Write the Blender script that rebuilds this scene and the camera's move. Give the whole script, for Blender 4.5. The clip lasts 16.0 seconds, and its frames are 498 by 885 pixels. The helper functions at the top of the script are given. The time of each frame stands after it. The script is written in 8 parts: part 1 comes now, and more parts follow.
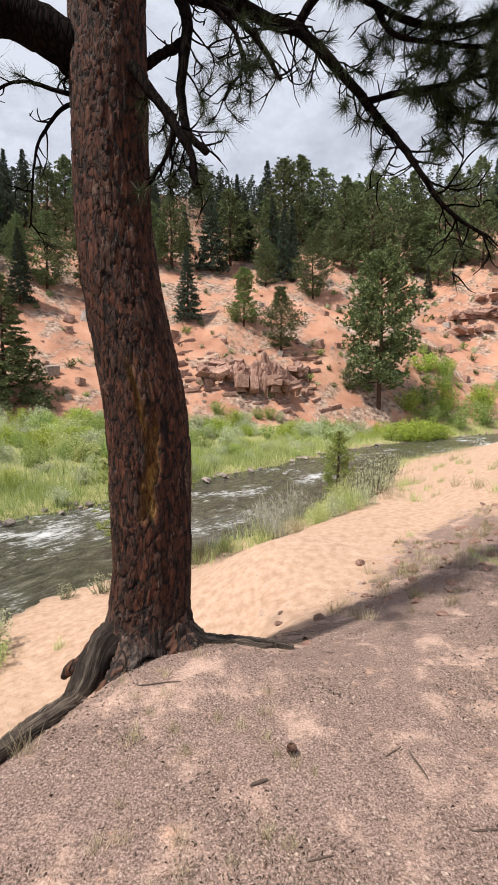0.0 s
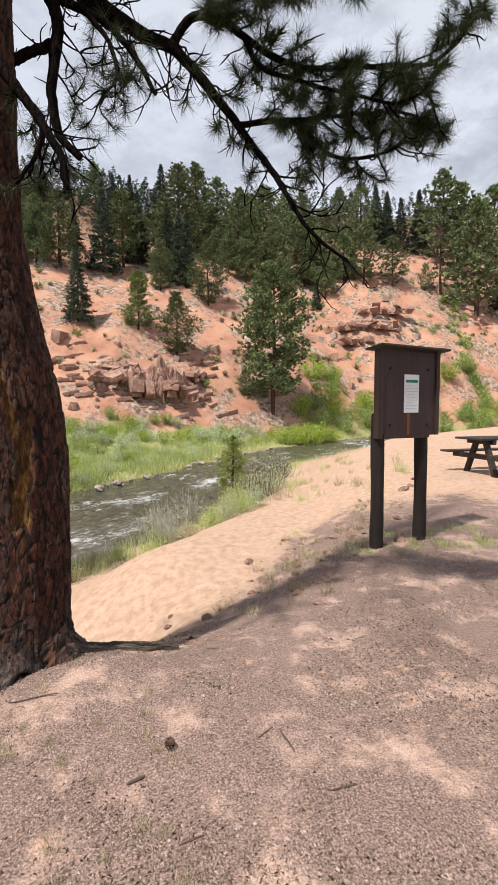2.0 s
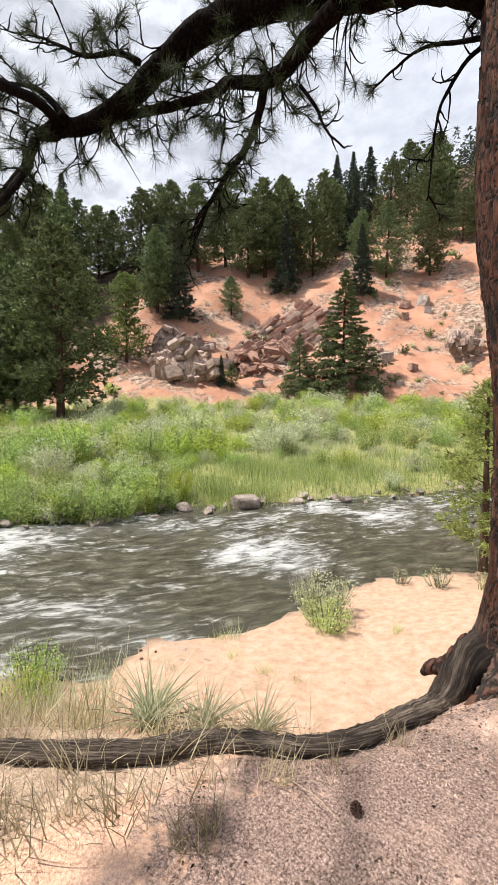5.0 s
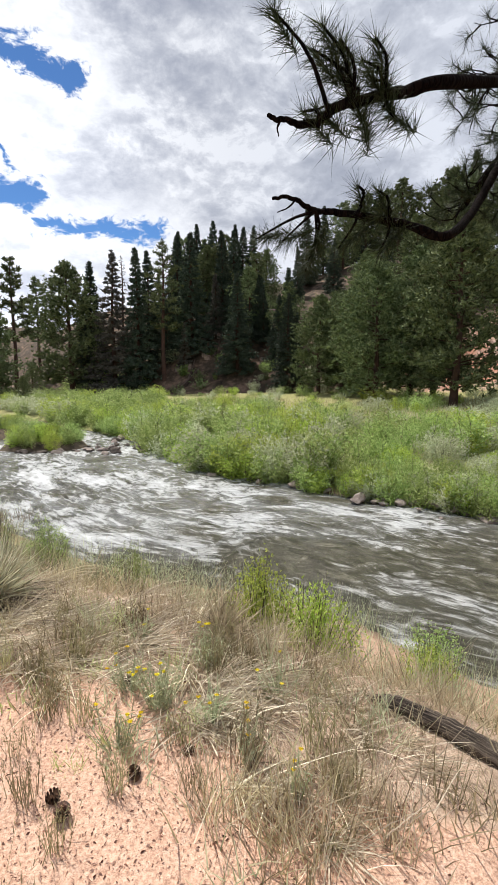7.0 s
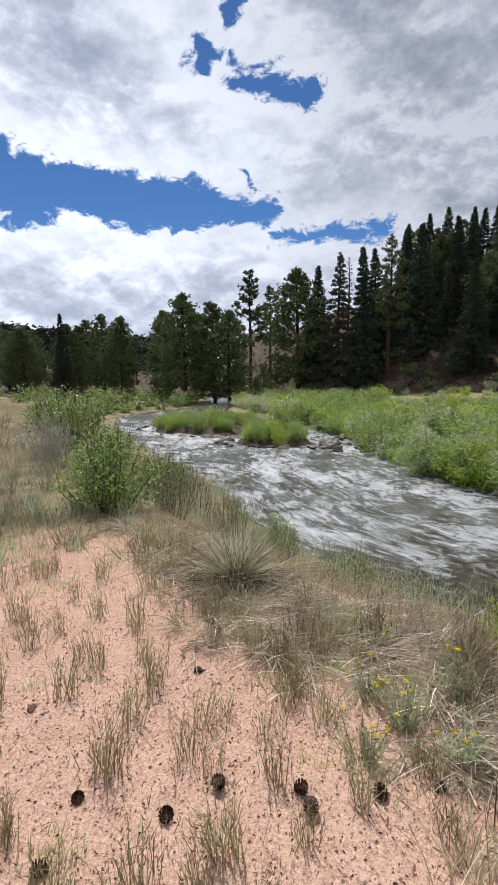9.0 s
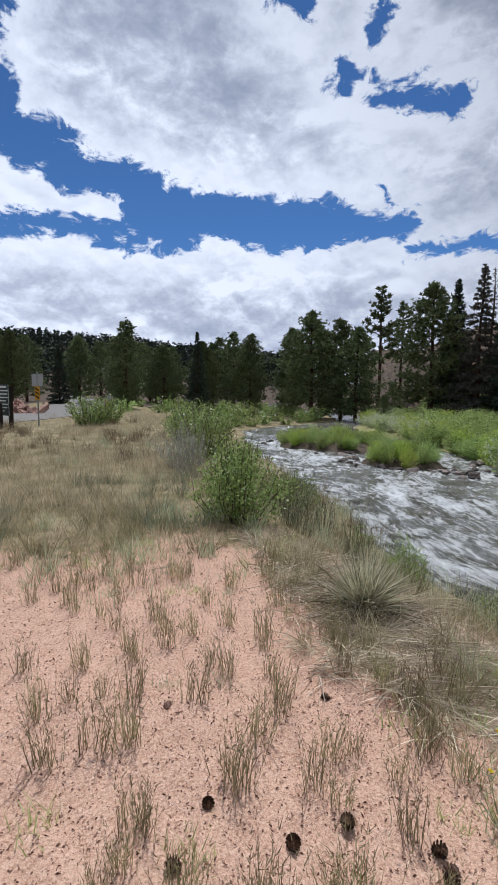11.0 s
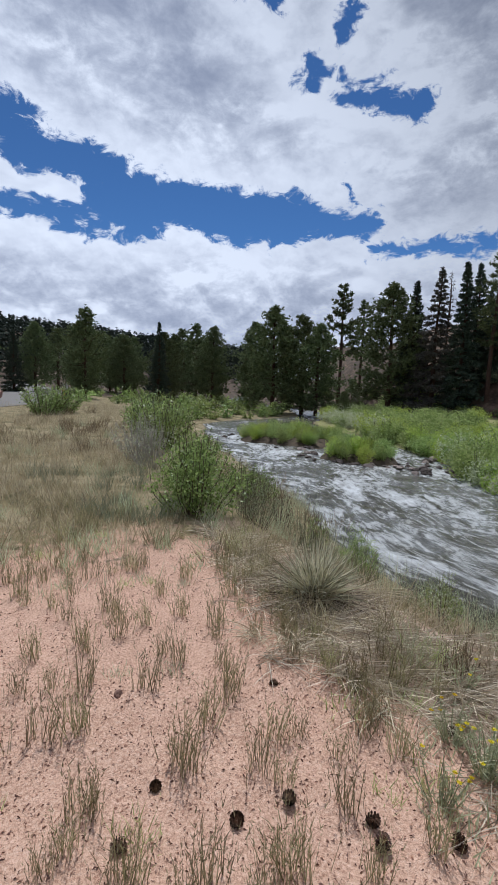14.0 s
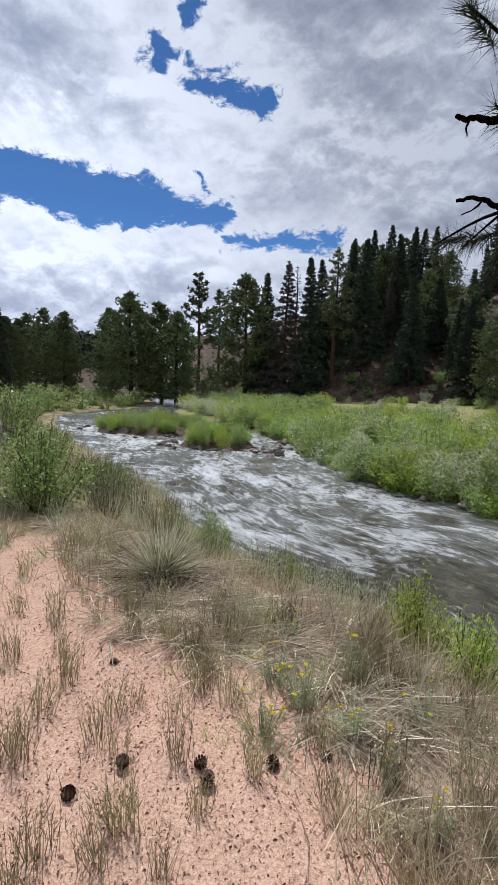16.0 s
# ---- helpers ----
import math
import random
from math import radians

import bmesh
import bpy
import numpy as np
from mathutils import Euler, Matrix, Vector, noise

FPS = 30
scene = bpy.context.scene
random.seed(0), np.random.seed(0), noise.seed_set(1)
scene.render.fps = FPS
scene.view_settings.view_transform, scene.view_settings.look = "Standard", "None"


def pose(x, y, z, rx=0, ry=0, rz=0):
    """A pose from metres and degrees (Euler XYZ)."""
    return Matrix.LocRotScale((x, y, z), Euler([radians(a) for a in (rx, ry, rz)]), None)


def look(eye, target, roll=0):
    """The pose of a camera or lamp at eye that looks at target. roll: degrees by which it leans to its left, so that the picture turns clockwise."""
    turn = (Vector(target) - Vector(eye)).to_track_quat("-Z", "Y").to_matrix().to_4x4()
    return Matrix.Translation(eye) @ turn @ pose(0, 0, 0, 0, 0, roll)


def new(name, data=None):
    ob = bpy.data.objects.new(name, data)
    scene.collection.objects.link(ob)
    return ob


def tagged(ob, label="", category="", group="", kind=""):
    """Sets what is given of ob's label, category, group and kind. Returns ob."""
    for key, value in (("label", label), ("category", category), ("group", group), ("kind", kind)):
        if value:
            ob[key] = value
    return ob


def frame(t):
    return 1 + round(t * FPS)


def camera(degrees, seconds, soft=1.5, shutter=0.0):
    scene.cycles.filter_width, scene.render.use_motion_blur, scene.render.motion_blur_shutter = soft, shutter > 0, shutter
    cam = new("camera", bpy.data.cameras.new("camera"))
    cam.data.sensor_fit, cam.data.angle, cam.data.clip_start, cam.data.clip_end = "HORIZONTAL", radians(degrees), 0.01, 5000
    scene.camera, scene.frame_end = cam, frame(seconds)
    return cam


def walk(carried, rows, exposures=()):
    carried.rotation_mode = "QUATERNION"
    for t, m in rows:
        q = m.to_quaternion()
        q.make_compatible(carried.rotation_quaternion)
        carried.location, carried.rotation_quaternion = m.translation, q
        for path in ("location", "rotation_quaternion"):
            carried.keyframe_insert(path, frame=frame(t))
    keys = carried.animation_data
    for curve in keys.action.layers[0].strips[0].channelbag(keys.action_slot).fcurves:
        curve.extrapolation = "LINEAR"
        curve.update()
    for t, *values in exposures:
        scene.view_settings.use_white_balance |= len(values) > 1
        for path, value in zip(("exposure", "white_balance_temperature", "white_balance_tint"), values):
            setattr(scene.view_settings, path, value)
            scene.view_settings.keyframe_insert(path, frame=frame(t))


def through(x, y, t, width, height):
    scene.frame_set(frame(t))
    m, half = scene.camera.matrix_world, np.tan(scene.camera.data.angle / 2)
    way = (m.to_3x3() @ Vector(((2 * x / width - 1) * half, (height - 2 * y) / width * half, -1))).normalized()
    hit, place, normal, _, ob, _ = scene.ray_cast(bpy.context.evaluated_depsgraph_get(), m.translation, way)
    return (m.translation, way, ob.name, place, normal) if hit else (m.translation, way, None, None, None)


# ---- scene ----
CLOUD_LIGHT, SKY_LIGHT, SUN_LIGHT = 0.86, 0.10, 5.0
cam = camera(55.2, 16.0, soft=1.0)
PATH = [
    (0, (0.006, -0.046, 1.629), (0.0, 1.947, 1.462), -0.1),
    (0.5, (0.042, -0.066, 1.622), (0.189, 1.922, 1.464), -0.3),
    (1, (0.073, -0.109, 1.622), (0.352, 1.866, 1.471), -0.2),
    (1.5, (0.1, -0.149, 1.626), (0.478, 1.809, 1.479), -0.2),
    (2, (0.117, -0.161, 1.63), (0.531, 1.791, 1.484), -0.1),
    (2.5, (0.112, -0.153, 1.631), (0.473, 1.809, 1.485), -0.1),
    (3, (0.086, -0.121, 1.624), (0.277, 1.864, 1.475), 0.0),
    (3.5, (0.018, -0.066, 1.625), (-0.08, 1.925, 1.466), 0.2),
    (4, (-0.104, -0.009, 1.632), (-0.575, 1.927, 1.453), 0.4),
    (4.2, (-0.157, -0.008, 1.635), (-0.788, 1.88, 1.449), 0.4),
    (4.5, (-0.237, 0.011, 1.64), (-1.097, 1.805, 1.438), 0.4),
    (4.8, (-0.31, 0.017, 1.609), (-1.394, 1.685, 1.402), 0.5),
    (5, (-0.354, 0.037, 1.612), (-1.575, 1.606, 1.389), 0.0),
    (5.2, (-0.398, 0.027, 1.619), (-1.745, 1.488, 1.388), -0.2),
    (7.3, (-0.531, -0.361, 1.684), (-2.508, -0.269, 1.391), 0.1),
    (7.5, (-0.547, -0.378, 1.685), (-2.525, -0.404, 1.389), -0.1),
    (8, (-0.576, -0.437, 1.681), (-2.535, -0.71, 1.384), -0.3),
    (8.5, (-0.578, -0.476, 1.679), (-2.502, -0.937, 1.385), -0.5),
    (9, (-0.587, -0.508, 1.675), (-2.472, -1.114, 1.391), -0.7),
    (9.5, (-0.587, -0.543, 1.686), (-2.431, -1.269, 1.422), -0.5),
    (10, (-0.574, -0.562, 1.697), (-2.372, -1.402, 1.453), -0.4),
    (10.2, (-0.565, -0.566, 1.697), (-2.342, -1.453, 1.462), -0.3),
    (12.3, (-0.534, -0.656, 1.697), (-2.104, -1.875, 1.473), 1.9),
    (12.5, (-0.515, -0.645, 1.717), (-2.087, -1.86, 1.493), 2.0),
    (13, (-0.523, -0.62, 1.713), (-2.13, -1.789, 1.489), 2.1),
    (13.5, (-0.528, -0.583, 1.713), (-2.203, -1.652, 1.483), 2.1),
    (14, (-0.523, -0.545, 1.705), (-2.279, -1.471, 1.464), 2.3),
    (14.5, (-0.517, -0.486, 1.697), (-2.344, -1.258, 1.441), 2.3),
    (15, (-0.499, -0.399, 1.694), (-2.38, -1.025, 1.428), 2.4),
    (15.5, (-0.493, -0.349, 1.689), (-2.408, -0.858, 1.419), 2.2),
    (16, (-0.474, -0.311, 1.686), (-2.417, -0.703, 1.418), 1.7),
]
EXPOSURES = [(0, 0.17, 6550, 9), (3.2, 0.14, 6570, 9), (5.2, 0.46, 6650, 8), (7.3, 0.04, 6350, 9), (9, -0.35, 6050, 10), (10.2, -0.44, 5900, 10), (12.3, -0.72, 5700, 9), (14, -0.70, 5700, 9), (16, -0.44, 5850, 10)]
walk(cam, [(t, look(eye, target, roll)) for t, eye, target, roll in PATH], EXPOSURES)

# ---- sky and sun: light travels towards +y, the sun stands high in the west ----
SUN_ELEV, SUN_DIR = 60.0, (0.87, 0.493)
world = bpy.data.worlds.new("sky")
scene.world = world
world.use_nodes = True
wn, wl = world.node_tree.nodes, world.node_tree.links
wn.clear()


def wnode(kind, **sets):
    n = wn.new(kind)
    for key, value in sets.items():
        n.inputs[key].default_value = value
    return n


sky = wn.new("ShaderNodeTexSky")
sky.sky_type, sky.sun_disc = "NISHITA", False
sky.sun_elevation = radians(SUN_ELEV)
sky.sun_rotation = math.atan2(-SUN_DIR[0], -SUN_DIR[1])
sky.altitude, sky.dust_density, sky.ozone_density = 2000, 0.15, 2.5
coord = wn.new("ShaderNodeTexCoord")


def wmath(op, a, b=None):
    n = wn.new("ShaderNodeMath")
    n.operation = op
    for i, v in enumerate((a, b)):
        if v is None:
            continue
        if isinstance(v, (int, float)):
            n.inputs[i].default_value = v
        else:
            wl.new(v, n.inputs[i])
    return n.outputs[0]


# clouds: a broken cover, named by bearing (degrees south of west) and height (degrees)
way_ = wn.new("ShaderNodeVectorMath")
way_.operation = "NORMALIZE"
wl.new(coord.outputs["Generated"], way_.inputs[0])
split = wn.new("ShaderNodeSeparateXYZ")
wl.new(way_.outputs[0], split.inputs[0])


def wnoise(scale, detail, rough, shift=(0, 0, 0), stretch=(1, 1, 1.7), out="Fac", bent=0.25):
    m = wn.new("ShaderNodeMapping")
    m.inputs["Location"].default_value, m.inputs["Scale"].default_value = shift, stretch
    wl.new(way_.outputs[0], m.inputs["Vector"])
    n = wnode("ShaderNodeTexNoise", Scale=scale, Detail=detail, Roughness=rough, Distortion=bent)
    wl.new(m.outputs[0], n.inputs["Vector"])
    return n.outputs[out]


def wramp(value, lo, hi):
    n = wn.new("ShaderNodeMapRange")
    n.interpolation_type = "SMOOTHSTEP"
    n.inputs["From Min"].default_value, n.inputs["From Max"].default_value = lo, hi
    wl.new(value, n.inputs["Value"])
    return n.outputs[0]


def wmix(fac, a, b):
    n = wn.new("ShaderNodeMix")
    n.data_type = "RGBA"
    for sock, v in ((n.inputs["Factor"], fac), (n.inputs["A"], a), (n.inputs["B"], b)):
        if isinstance(v, tuple):
            sock.default_value = (*v, 1)
        else:
            wl.new(v, sock)
    return n.outputs["Result"]


def wvec(op, a, b):
    n = wn.new("ShaderNodeVectorMath")
    n.operation = op
    for sock, v in zip(n.inputs, (a, b)):
        if isinstance(v, tuple):
            sock.default_value = v
        elif v is not None:
            wl.new(v, sock)
    return n


bearing = wmath("DEGREES", wmath("ARCTAN2", wmath("MULTIPLY", split.outputs[1], -1.0), wmath("MULTIPLY", split.outputs[0], -1.0)))
rise_deg = wmath("DEGREES", wmath("ARCSINE", split.outputs[2]))
wob_a = wvec("SUBTRACT", wnoise(5.5, 3, 0.5, (1.3, 0, 0), out="Color"), (0.5, 0.5, 0.5))
wob_b = wvec("SUBTRACT", wnoise(19, 5, 0.62, (0, 2.1, 0), out="Color"), (0.5, 0.5, 0.5))
wob = wvec("ADD", wvec("MULTIPLY", wob_a.outputs[0], (9.0, 5.0, 0.0)).outputs[0], wvec("MULTIPLY", wob_b.outputs[0], (4.5, 3.2, 0.0)).outputs[0])
sky_at = wn.new("ShaderNodeCombineXYZ")
wl.new(bearing, sky_at.inputs[0])
wl.new(rise_deg, sky_at.inputs[1])
sky_at = wvec("ADD", sky_at.outputs[0], wob.outputs[0]).outputs[0]


def streak(ax, ay, bx, by, wide):
    """Degrees outside a band of sky between two points; negative within it."""
    dx, dy = bx - ax, by - ay
    p = wvec("SUBTRACT", sky_at, (ax, ay, 0.0)).outputs[0]
    k = wmath("DIVIDE", wvec("DOT_PRODUCT", p, (dx, dy, 0.0)).outputs["Value"], dx * dx + dy * dy)
    k.node.use_clamp = True
    along_ = wn.new("ShaderNodeVectorMath")
    along_.operation = "SCALE"
    along_.inputs[0].default_value = (dx, dy, 0.0)
    wl.new(k, along_.inputs["Scale"])
    return wmath("SUBTRACT", wvec("LENGTH", wvec("SUBTRACT", p, along_.outputs[0]).outputs[0], None).outputs["Value"], wide)


OPEN_SKY = ((88, 40, 66, 33.5, 7.5), (69, 28, 60, 26, 4.0), (61, 24, 44, 21, 1.9), (44, 18.8, 24, 18.8, 2.7), (25, 18.6, 16.5, 18.0, 1.5), (66, 16.2, 46, 16.6, 1.0),
            (17.8, 29.0, 11.5, 27.4, 1.1), (18.2, 36.5, 18.6, 33.5, 0.7), (22.5, 31.5, 21, 30.5, 0.6), (14, 15.3, 3, 15.2, 0.9), (18.2, 21.5, 17.6, 18.5, 0.0), (31, 37.5, 27, 36.5, 1.2), (110, 30, 130, 50, 9.0))
clear = None
for band in OPEN_SKY:
    d_ = streak(*band)
    clear = d_ if clear is None else wmath("MINIMUM", clear, d_)
frill = wmath("SUBTRACT", wnoise(26, 8, 0.66, (4, 1, 0), bent=0.6), 0.5)
inside_ = wmath("ADD", clear, wmath("MULTIPLY", frill, 5.0))
mask = wramp(inside_, -0.35, 0.55)


# puffs lit from above, hollows and bellies grey
def heaps(lift):
    return wmath("ADD", wmath("MULTIPLY", wnoise(5.5, 9, 0.58, (0, 0, lift), bent=0.4), 0.85), wmath("MULTIPLY", wnoise(17, 7, 0.62, (2, 0, lift), bent=0.5), 0.38))


def puffs(scale, lift, shift):
    return wramp(wmath("SUBTRACT", wnoise(scale, 6, 0.60, (shift, 0, lift), bent=0.5), wnoise(scale, 6, 0.60, (shift, 0, 0), bent=0.5)), -0.15, 0.15)


relief = wmath("ADD", wmath("MULTIPLY", wramp(wmath("SUBTRACT", heaps(0.05), heaps(0.0)), -0.15, 0.16), 0.58), wmath("ADD", wmath("MULTIPLY", puffs(13, 0.028, 5), 0.32), wmath("MULTIPLY", puffs(31, 0.012, 9), 0.10)))
heavy = wramp(wmath("ADD", wnoise(3.3, 6, 0.55, (0.4, 0.9, 0.2), bent=0.3), wmath("MULTIPLY", wmath("SUBTRACT", wnoise(14, 5, 0.6, (7, 0, 0)), 0.5), 0.40)), 0.40, 0.72)
broad = None
for band in ((3, 32, -22, 30, 1.0), (44, 29.5, 38, 30.5, 0.5), (62, 38, 30, 34, 0.5), (40, 38, 20, 38, 1.5)):
    d_ = wramp(wmath("MULTIPLY", streak(*band), -1.0), -8.5, 0.5)
    broad = d_ if broad is None else wmath("MAXIMUM", broad, d_)
heavy = wmath("MINIMUM", wmath("ADD", heavy, wmath("MULTIPLY", wmath("MULTIPLY", broad, 0.48), wramp(wnoise(8, 8, 0.62, (3, 3, 0)), 0.30, 0.70))), 1.5)
deep = wmath("ADD", 0.16, wmath("MULTIPLY", wramp(inside_, 0.4, 7.0), 0.88))
northern = wmath("MAXIMUM", split.outputs[1], 0.0)
grey = wmath("MULTIPLY", deep, wmath("ADD", wmath("MULTIPLY", heavy, wmath("SUBTRACT", 0.76, wmath("MULTIPLY", northern, 0.54))), wmath("MULTIPLY", wmath("SUBTRACT", relief, 0.35), wmath("SUBTRACT", 1.05, wmath("MULTIPLY", northern, 0.90)))))
# the low bank has a flat blue-grey belly over the horizon
grey = wmath("ADD", grey, wmath("MULTIPLY", wmath("MULTIPLY", wramp(rise_deg, 5.5, 8.5), wramp(wmath("MULTIPLY", rise_deg, -1.0), -13.0, -9.5)), 0.16))
grey = wmath("MAXIMUM", grey, 0.0)
grey = wmath("DIVIDE", wmath("MULTIPLY", grey, 1.4), wmath("ADD", grey, 1.0))
tone = wmix(grey, wmix(northern, (0.975, 0.99, 1.055), (0.90, 0.96, 1.12)), (0.255, 0.29, 0.40))
# clouds towards the sun pass more of its light
ce = math.cos(radians(SUN_ELEV))
sunward = wmath("SUBTRACT", wmath("MULTIPLY", split.outputs[0], -0.6), wmath("MULTIPLY", split.outputs[1], 0.8))
glow = wmath("ADD", wmath("SUBTRACT", 0.95, wmath("MULTIPLY", northern, 0.14)), wmath("MULTIPLY", wramp(sunward, 0.45, 0.98), 0.64))
cloud_bg, sky_bg, mixer = wnode("ShaderNodeBackground", Strength=CLOUD_LIGHT), wnode("ShaderNodeBackground", Strength=SKY_LIGHT), wn.new("ShaderNodeMixShader")
wl.new(tone, cloud_bg.inputs["Color"])
wl.new(wmath("MULTIPLY", glow, CLOUD_LIGHT), cloud_bg.inputs["Strength"])
wl.new(wvec("MULTIPLY", sky.outputs[0], (0.62, 0.86, 1.09)).outputs[0], sky_bg.inputs["Color"])
wl.new(mask, mixer.inputs[0])
wl.new(sky_bg.outputs[0], mixer.inputs[1])
wl.new(cloud_bg.outputs[0], mixer.inputs[2])
wout = wn.new("ShaderNodeOutputWorld")
wl.new(mixer.outputs[0], wout.inputs[0])

sun_data = bpy.data.lights.new("sun", "SUN")
sun_data.energy, sun_data.angle, sun_data.color = SUN_LIGHT, radians(2.2), (1.0, 0.94, 0.86)
sun = new("sun", sun_data)
sun.matrix_world = look((0, 0, 60), (SUN_DIR[0] * ce * 10, SUN_DIR[1] * ce * 10, 60 - 10 * math.sin(radians(SUN_ELEV))))

# ---- numeric tools ----
rng = np.random.default_rng(7)


def smooth(lo, hi, v):
    k = np.clip((v - lo) / (hi - lo), 0, 1)
    return k * k * (3 - 2 * k)


def lattice(ix, iy, seed):
    h = (ix.astype(np.int64) * 374761393 + iy.astype(np.int64) * 668265263 + seed * 144665) & 0x7FFFFFFF
    h = ((h ^ (h >> 13)) * 1274126177) & 0x7FFFFFFF
    return ((h ^ (h >> 16)) & 0xFFFF) / 65535.0


def vnoise(x, y, seed=0):
    x, y = np.asarray(x, float), np.asarray(y, float)
    ix, iy = np.floor(x), np.floor(y)
    fx, fy = x - ix, y - iy
    fx, fy = fx * fx * (3 - 2 * fx), fy * fy * (3 - 2 * fy)
    a, b = lattice(ix, iy, seed), lattice(ix + 1, iy, seed)
    c, d = lattice(ix, iy + 1, seed), lattice(ix + 1, iy + 1, seed)
    return (a + (b - a) * fx) * (1 - fy) + (c + (d - c) * fx) * fy


def fbm(x, y, seed=0, octaves=4):
    total, amp, norm = 0.0, 1.0, 0.0
    for k in range(octaves):
        total = total + amp * vnoise(x * 2 ** k, y * 2 ** k, seed + k * 17)
        norm += amp
        amp *= 0.5
    return total / norm - 0.5


def line_dist(x, y, line):
    """Distance to a polyline, and on which side of it (+1: left of its run)."""
    x, y = np.asarray(x, float), np.asarray(y, float)
    best, side = np.full(x.shape, 1e9), np.ones(x.shape)
    for (ax, ay), (bx, by) in zip(line[:-1], line[1:]):
        dx, dy = bx - ax, by - ay
        k = np.clip(((x - ax) * dx + (y - ay) * dy) / (dx * dx + dy * dy), 0, 1)
        d = np.hypot(x - ax - k * dx, y - ay - k * dy)
        s = np.where(dx * (y - ay) - dy * (x - ax) >= 0, 1.0, -1.0)
        side = np.where(d < best, s, side)
        best = np.minimum(d, best)
    return best, side


# ---- the lie of the land ----
WATER = -1.5
SHORE = ((130, 40), (60, 38), (32, 41), (20, 38), (14.5, 33.5), (7.6, 25.5), (2.3, 15), (0, 11), (-1.9, 8.9), (-3.4, 7.3), (-3.8, 5.5),
         (-4.2, 4.5), (-4.8, 3.7), (-4.6, 2.9), (-5.3, 2.3), (-6.6, 1.5), (-8.0, -0.5), (-9.4, -2.5), (-12.4, -4.8), (-16.5, -8.6),
         (-24.8, -16), (-31.5, -20.6), (-36, -21.2), (-41, -19.8), (-48, -19.5), (-60, -26), (-75, -47), (-140, -75))
FAR_BANK = ((130, 46), (60, 44.5), (33, 47.5), (24.5, 47), (17.5, 41.5), (8.0, 33), (4, 27.3), (1, 22.5), (-2.3, 18.4), (-5, 13.7), (-6.8, 11.4),
            (-8, 9.8), (-9.2, 8.2), (-9.8, 6.6), (-11, 5.5), (-12, 4.2), (-13.6, 2.8), (-15.6, 0.4), (-19.5, -1.2), (-25, -3.6),
            (-33, -9.5), (-37, -13.5), (-41.5, -15.8), (-48.5, -16), (-61.5, -22.5), (-77, -43.5), (-150, -70))
EDGE = ((130, 34), (60, 32), (25, 31), (12, 21.5), (6.5, 14), (3.8, 9.2), (2.3, 6.4), (1.35, 4.7), (0.5, 3.85), (-0.3, 3.5), (-0.95, 3.15), (-1.3, 2.65),
        (-1.75, 2.2), (-2.4, 1.8), (-3.1, 1.25), (-3.6, 0.35), (-4.1, -0.7), (-5.0, -2.4), (-8.3, -6.2), (-14, -12), (-24, -21), (-60, -48), (-140, -82))
HILL_FOOT = ((130, 51), (60, 49), (35, 51), (24, 49), (13, 43), (2, 40), (-8, 37.5), (-18, 33), (-28, 27), (-38, 19), (-46, 7), (-52, -7), (-64, -20), (-100, -38), (-170, -60))
ROAD = ((60, -40), (14, -28), (-2, -25), (-12, -26), (-22, -31.5), (-34, -43), (-70, -95))
ISLANDS = ((-26.2, -11.2, 2.5, 3.2), (-21.9, -6.1, 1.6, 1.8))
BARS = ISLANDS + ((-22.6, -2.6, 1.9, 1.1),)
BENCH = ((0.6, 6.1), (1.3, 6.7), (3.7, 10.2))
DUFF = ((-5.2, -3.6), (-4.3, -2.9), (-3.75, -2.25), (-3.0, -1.75), (-2.95, -1.15), (-2.75, -0.7), (-2.3, -0.3), (-1.95, 0.1), (-1.75, 0.7), (-1.4, 1.35))


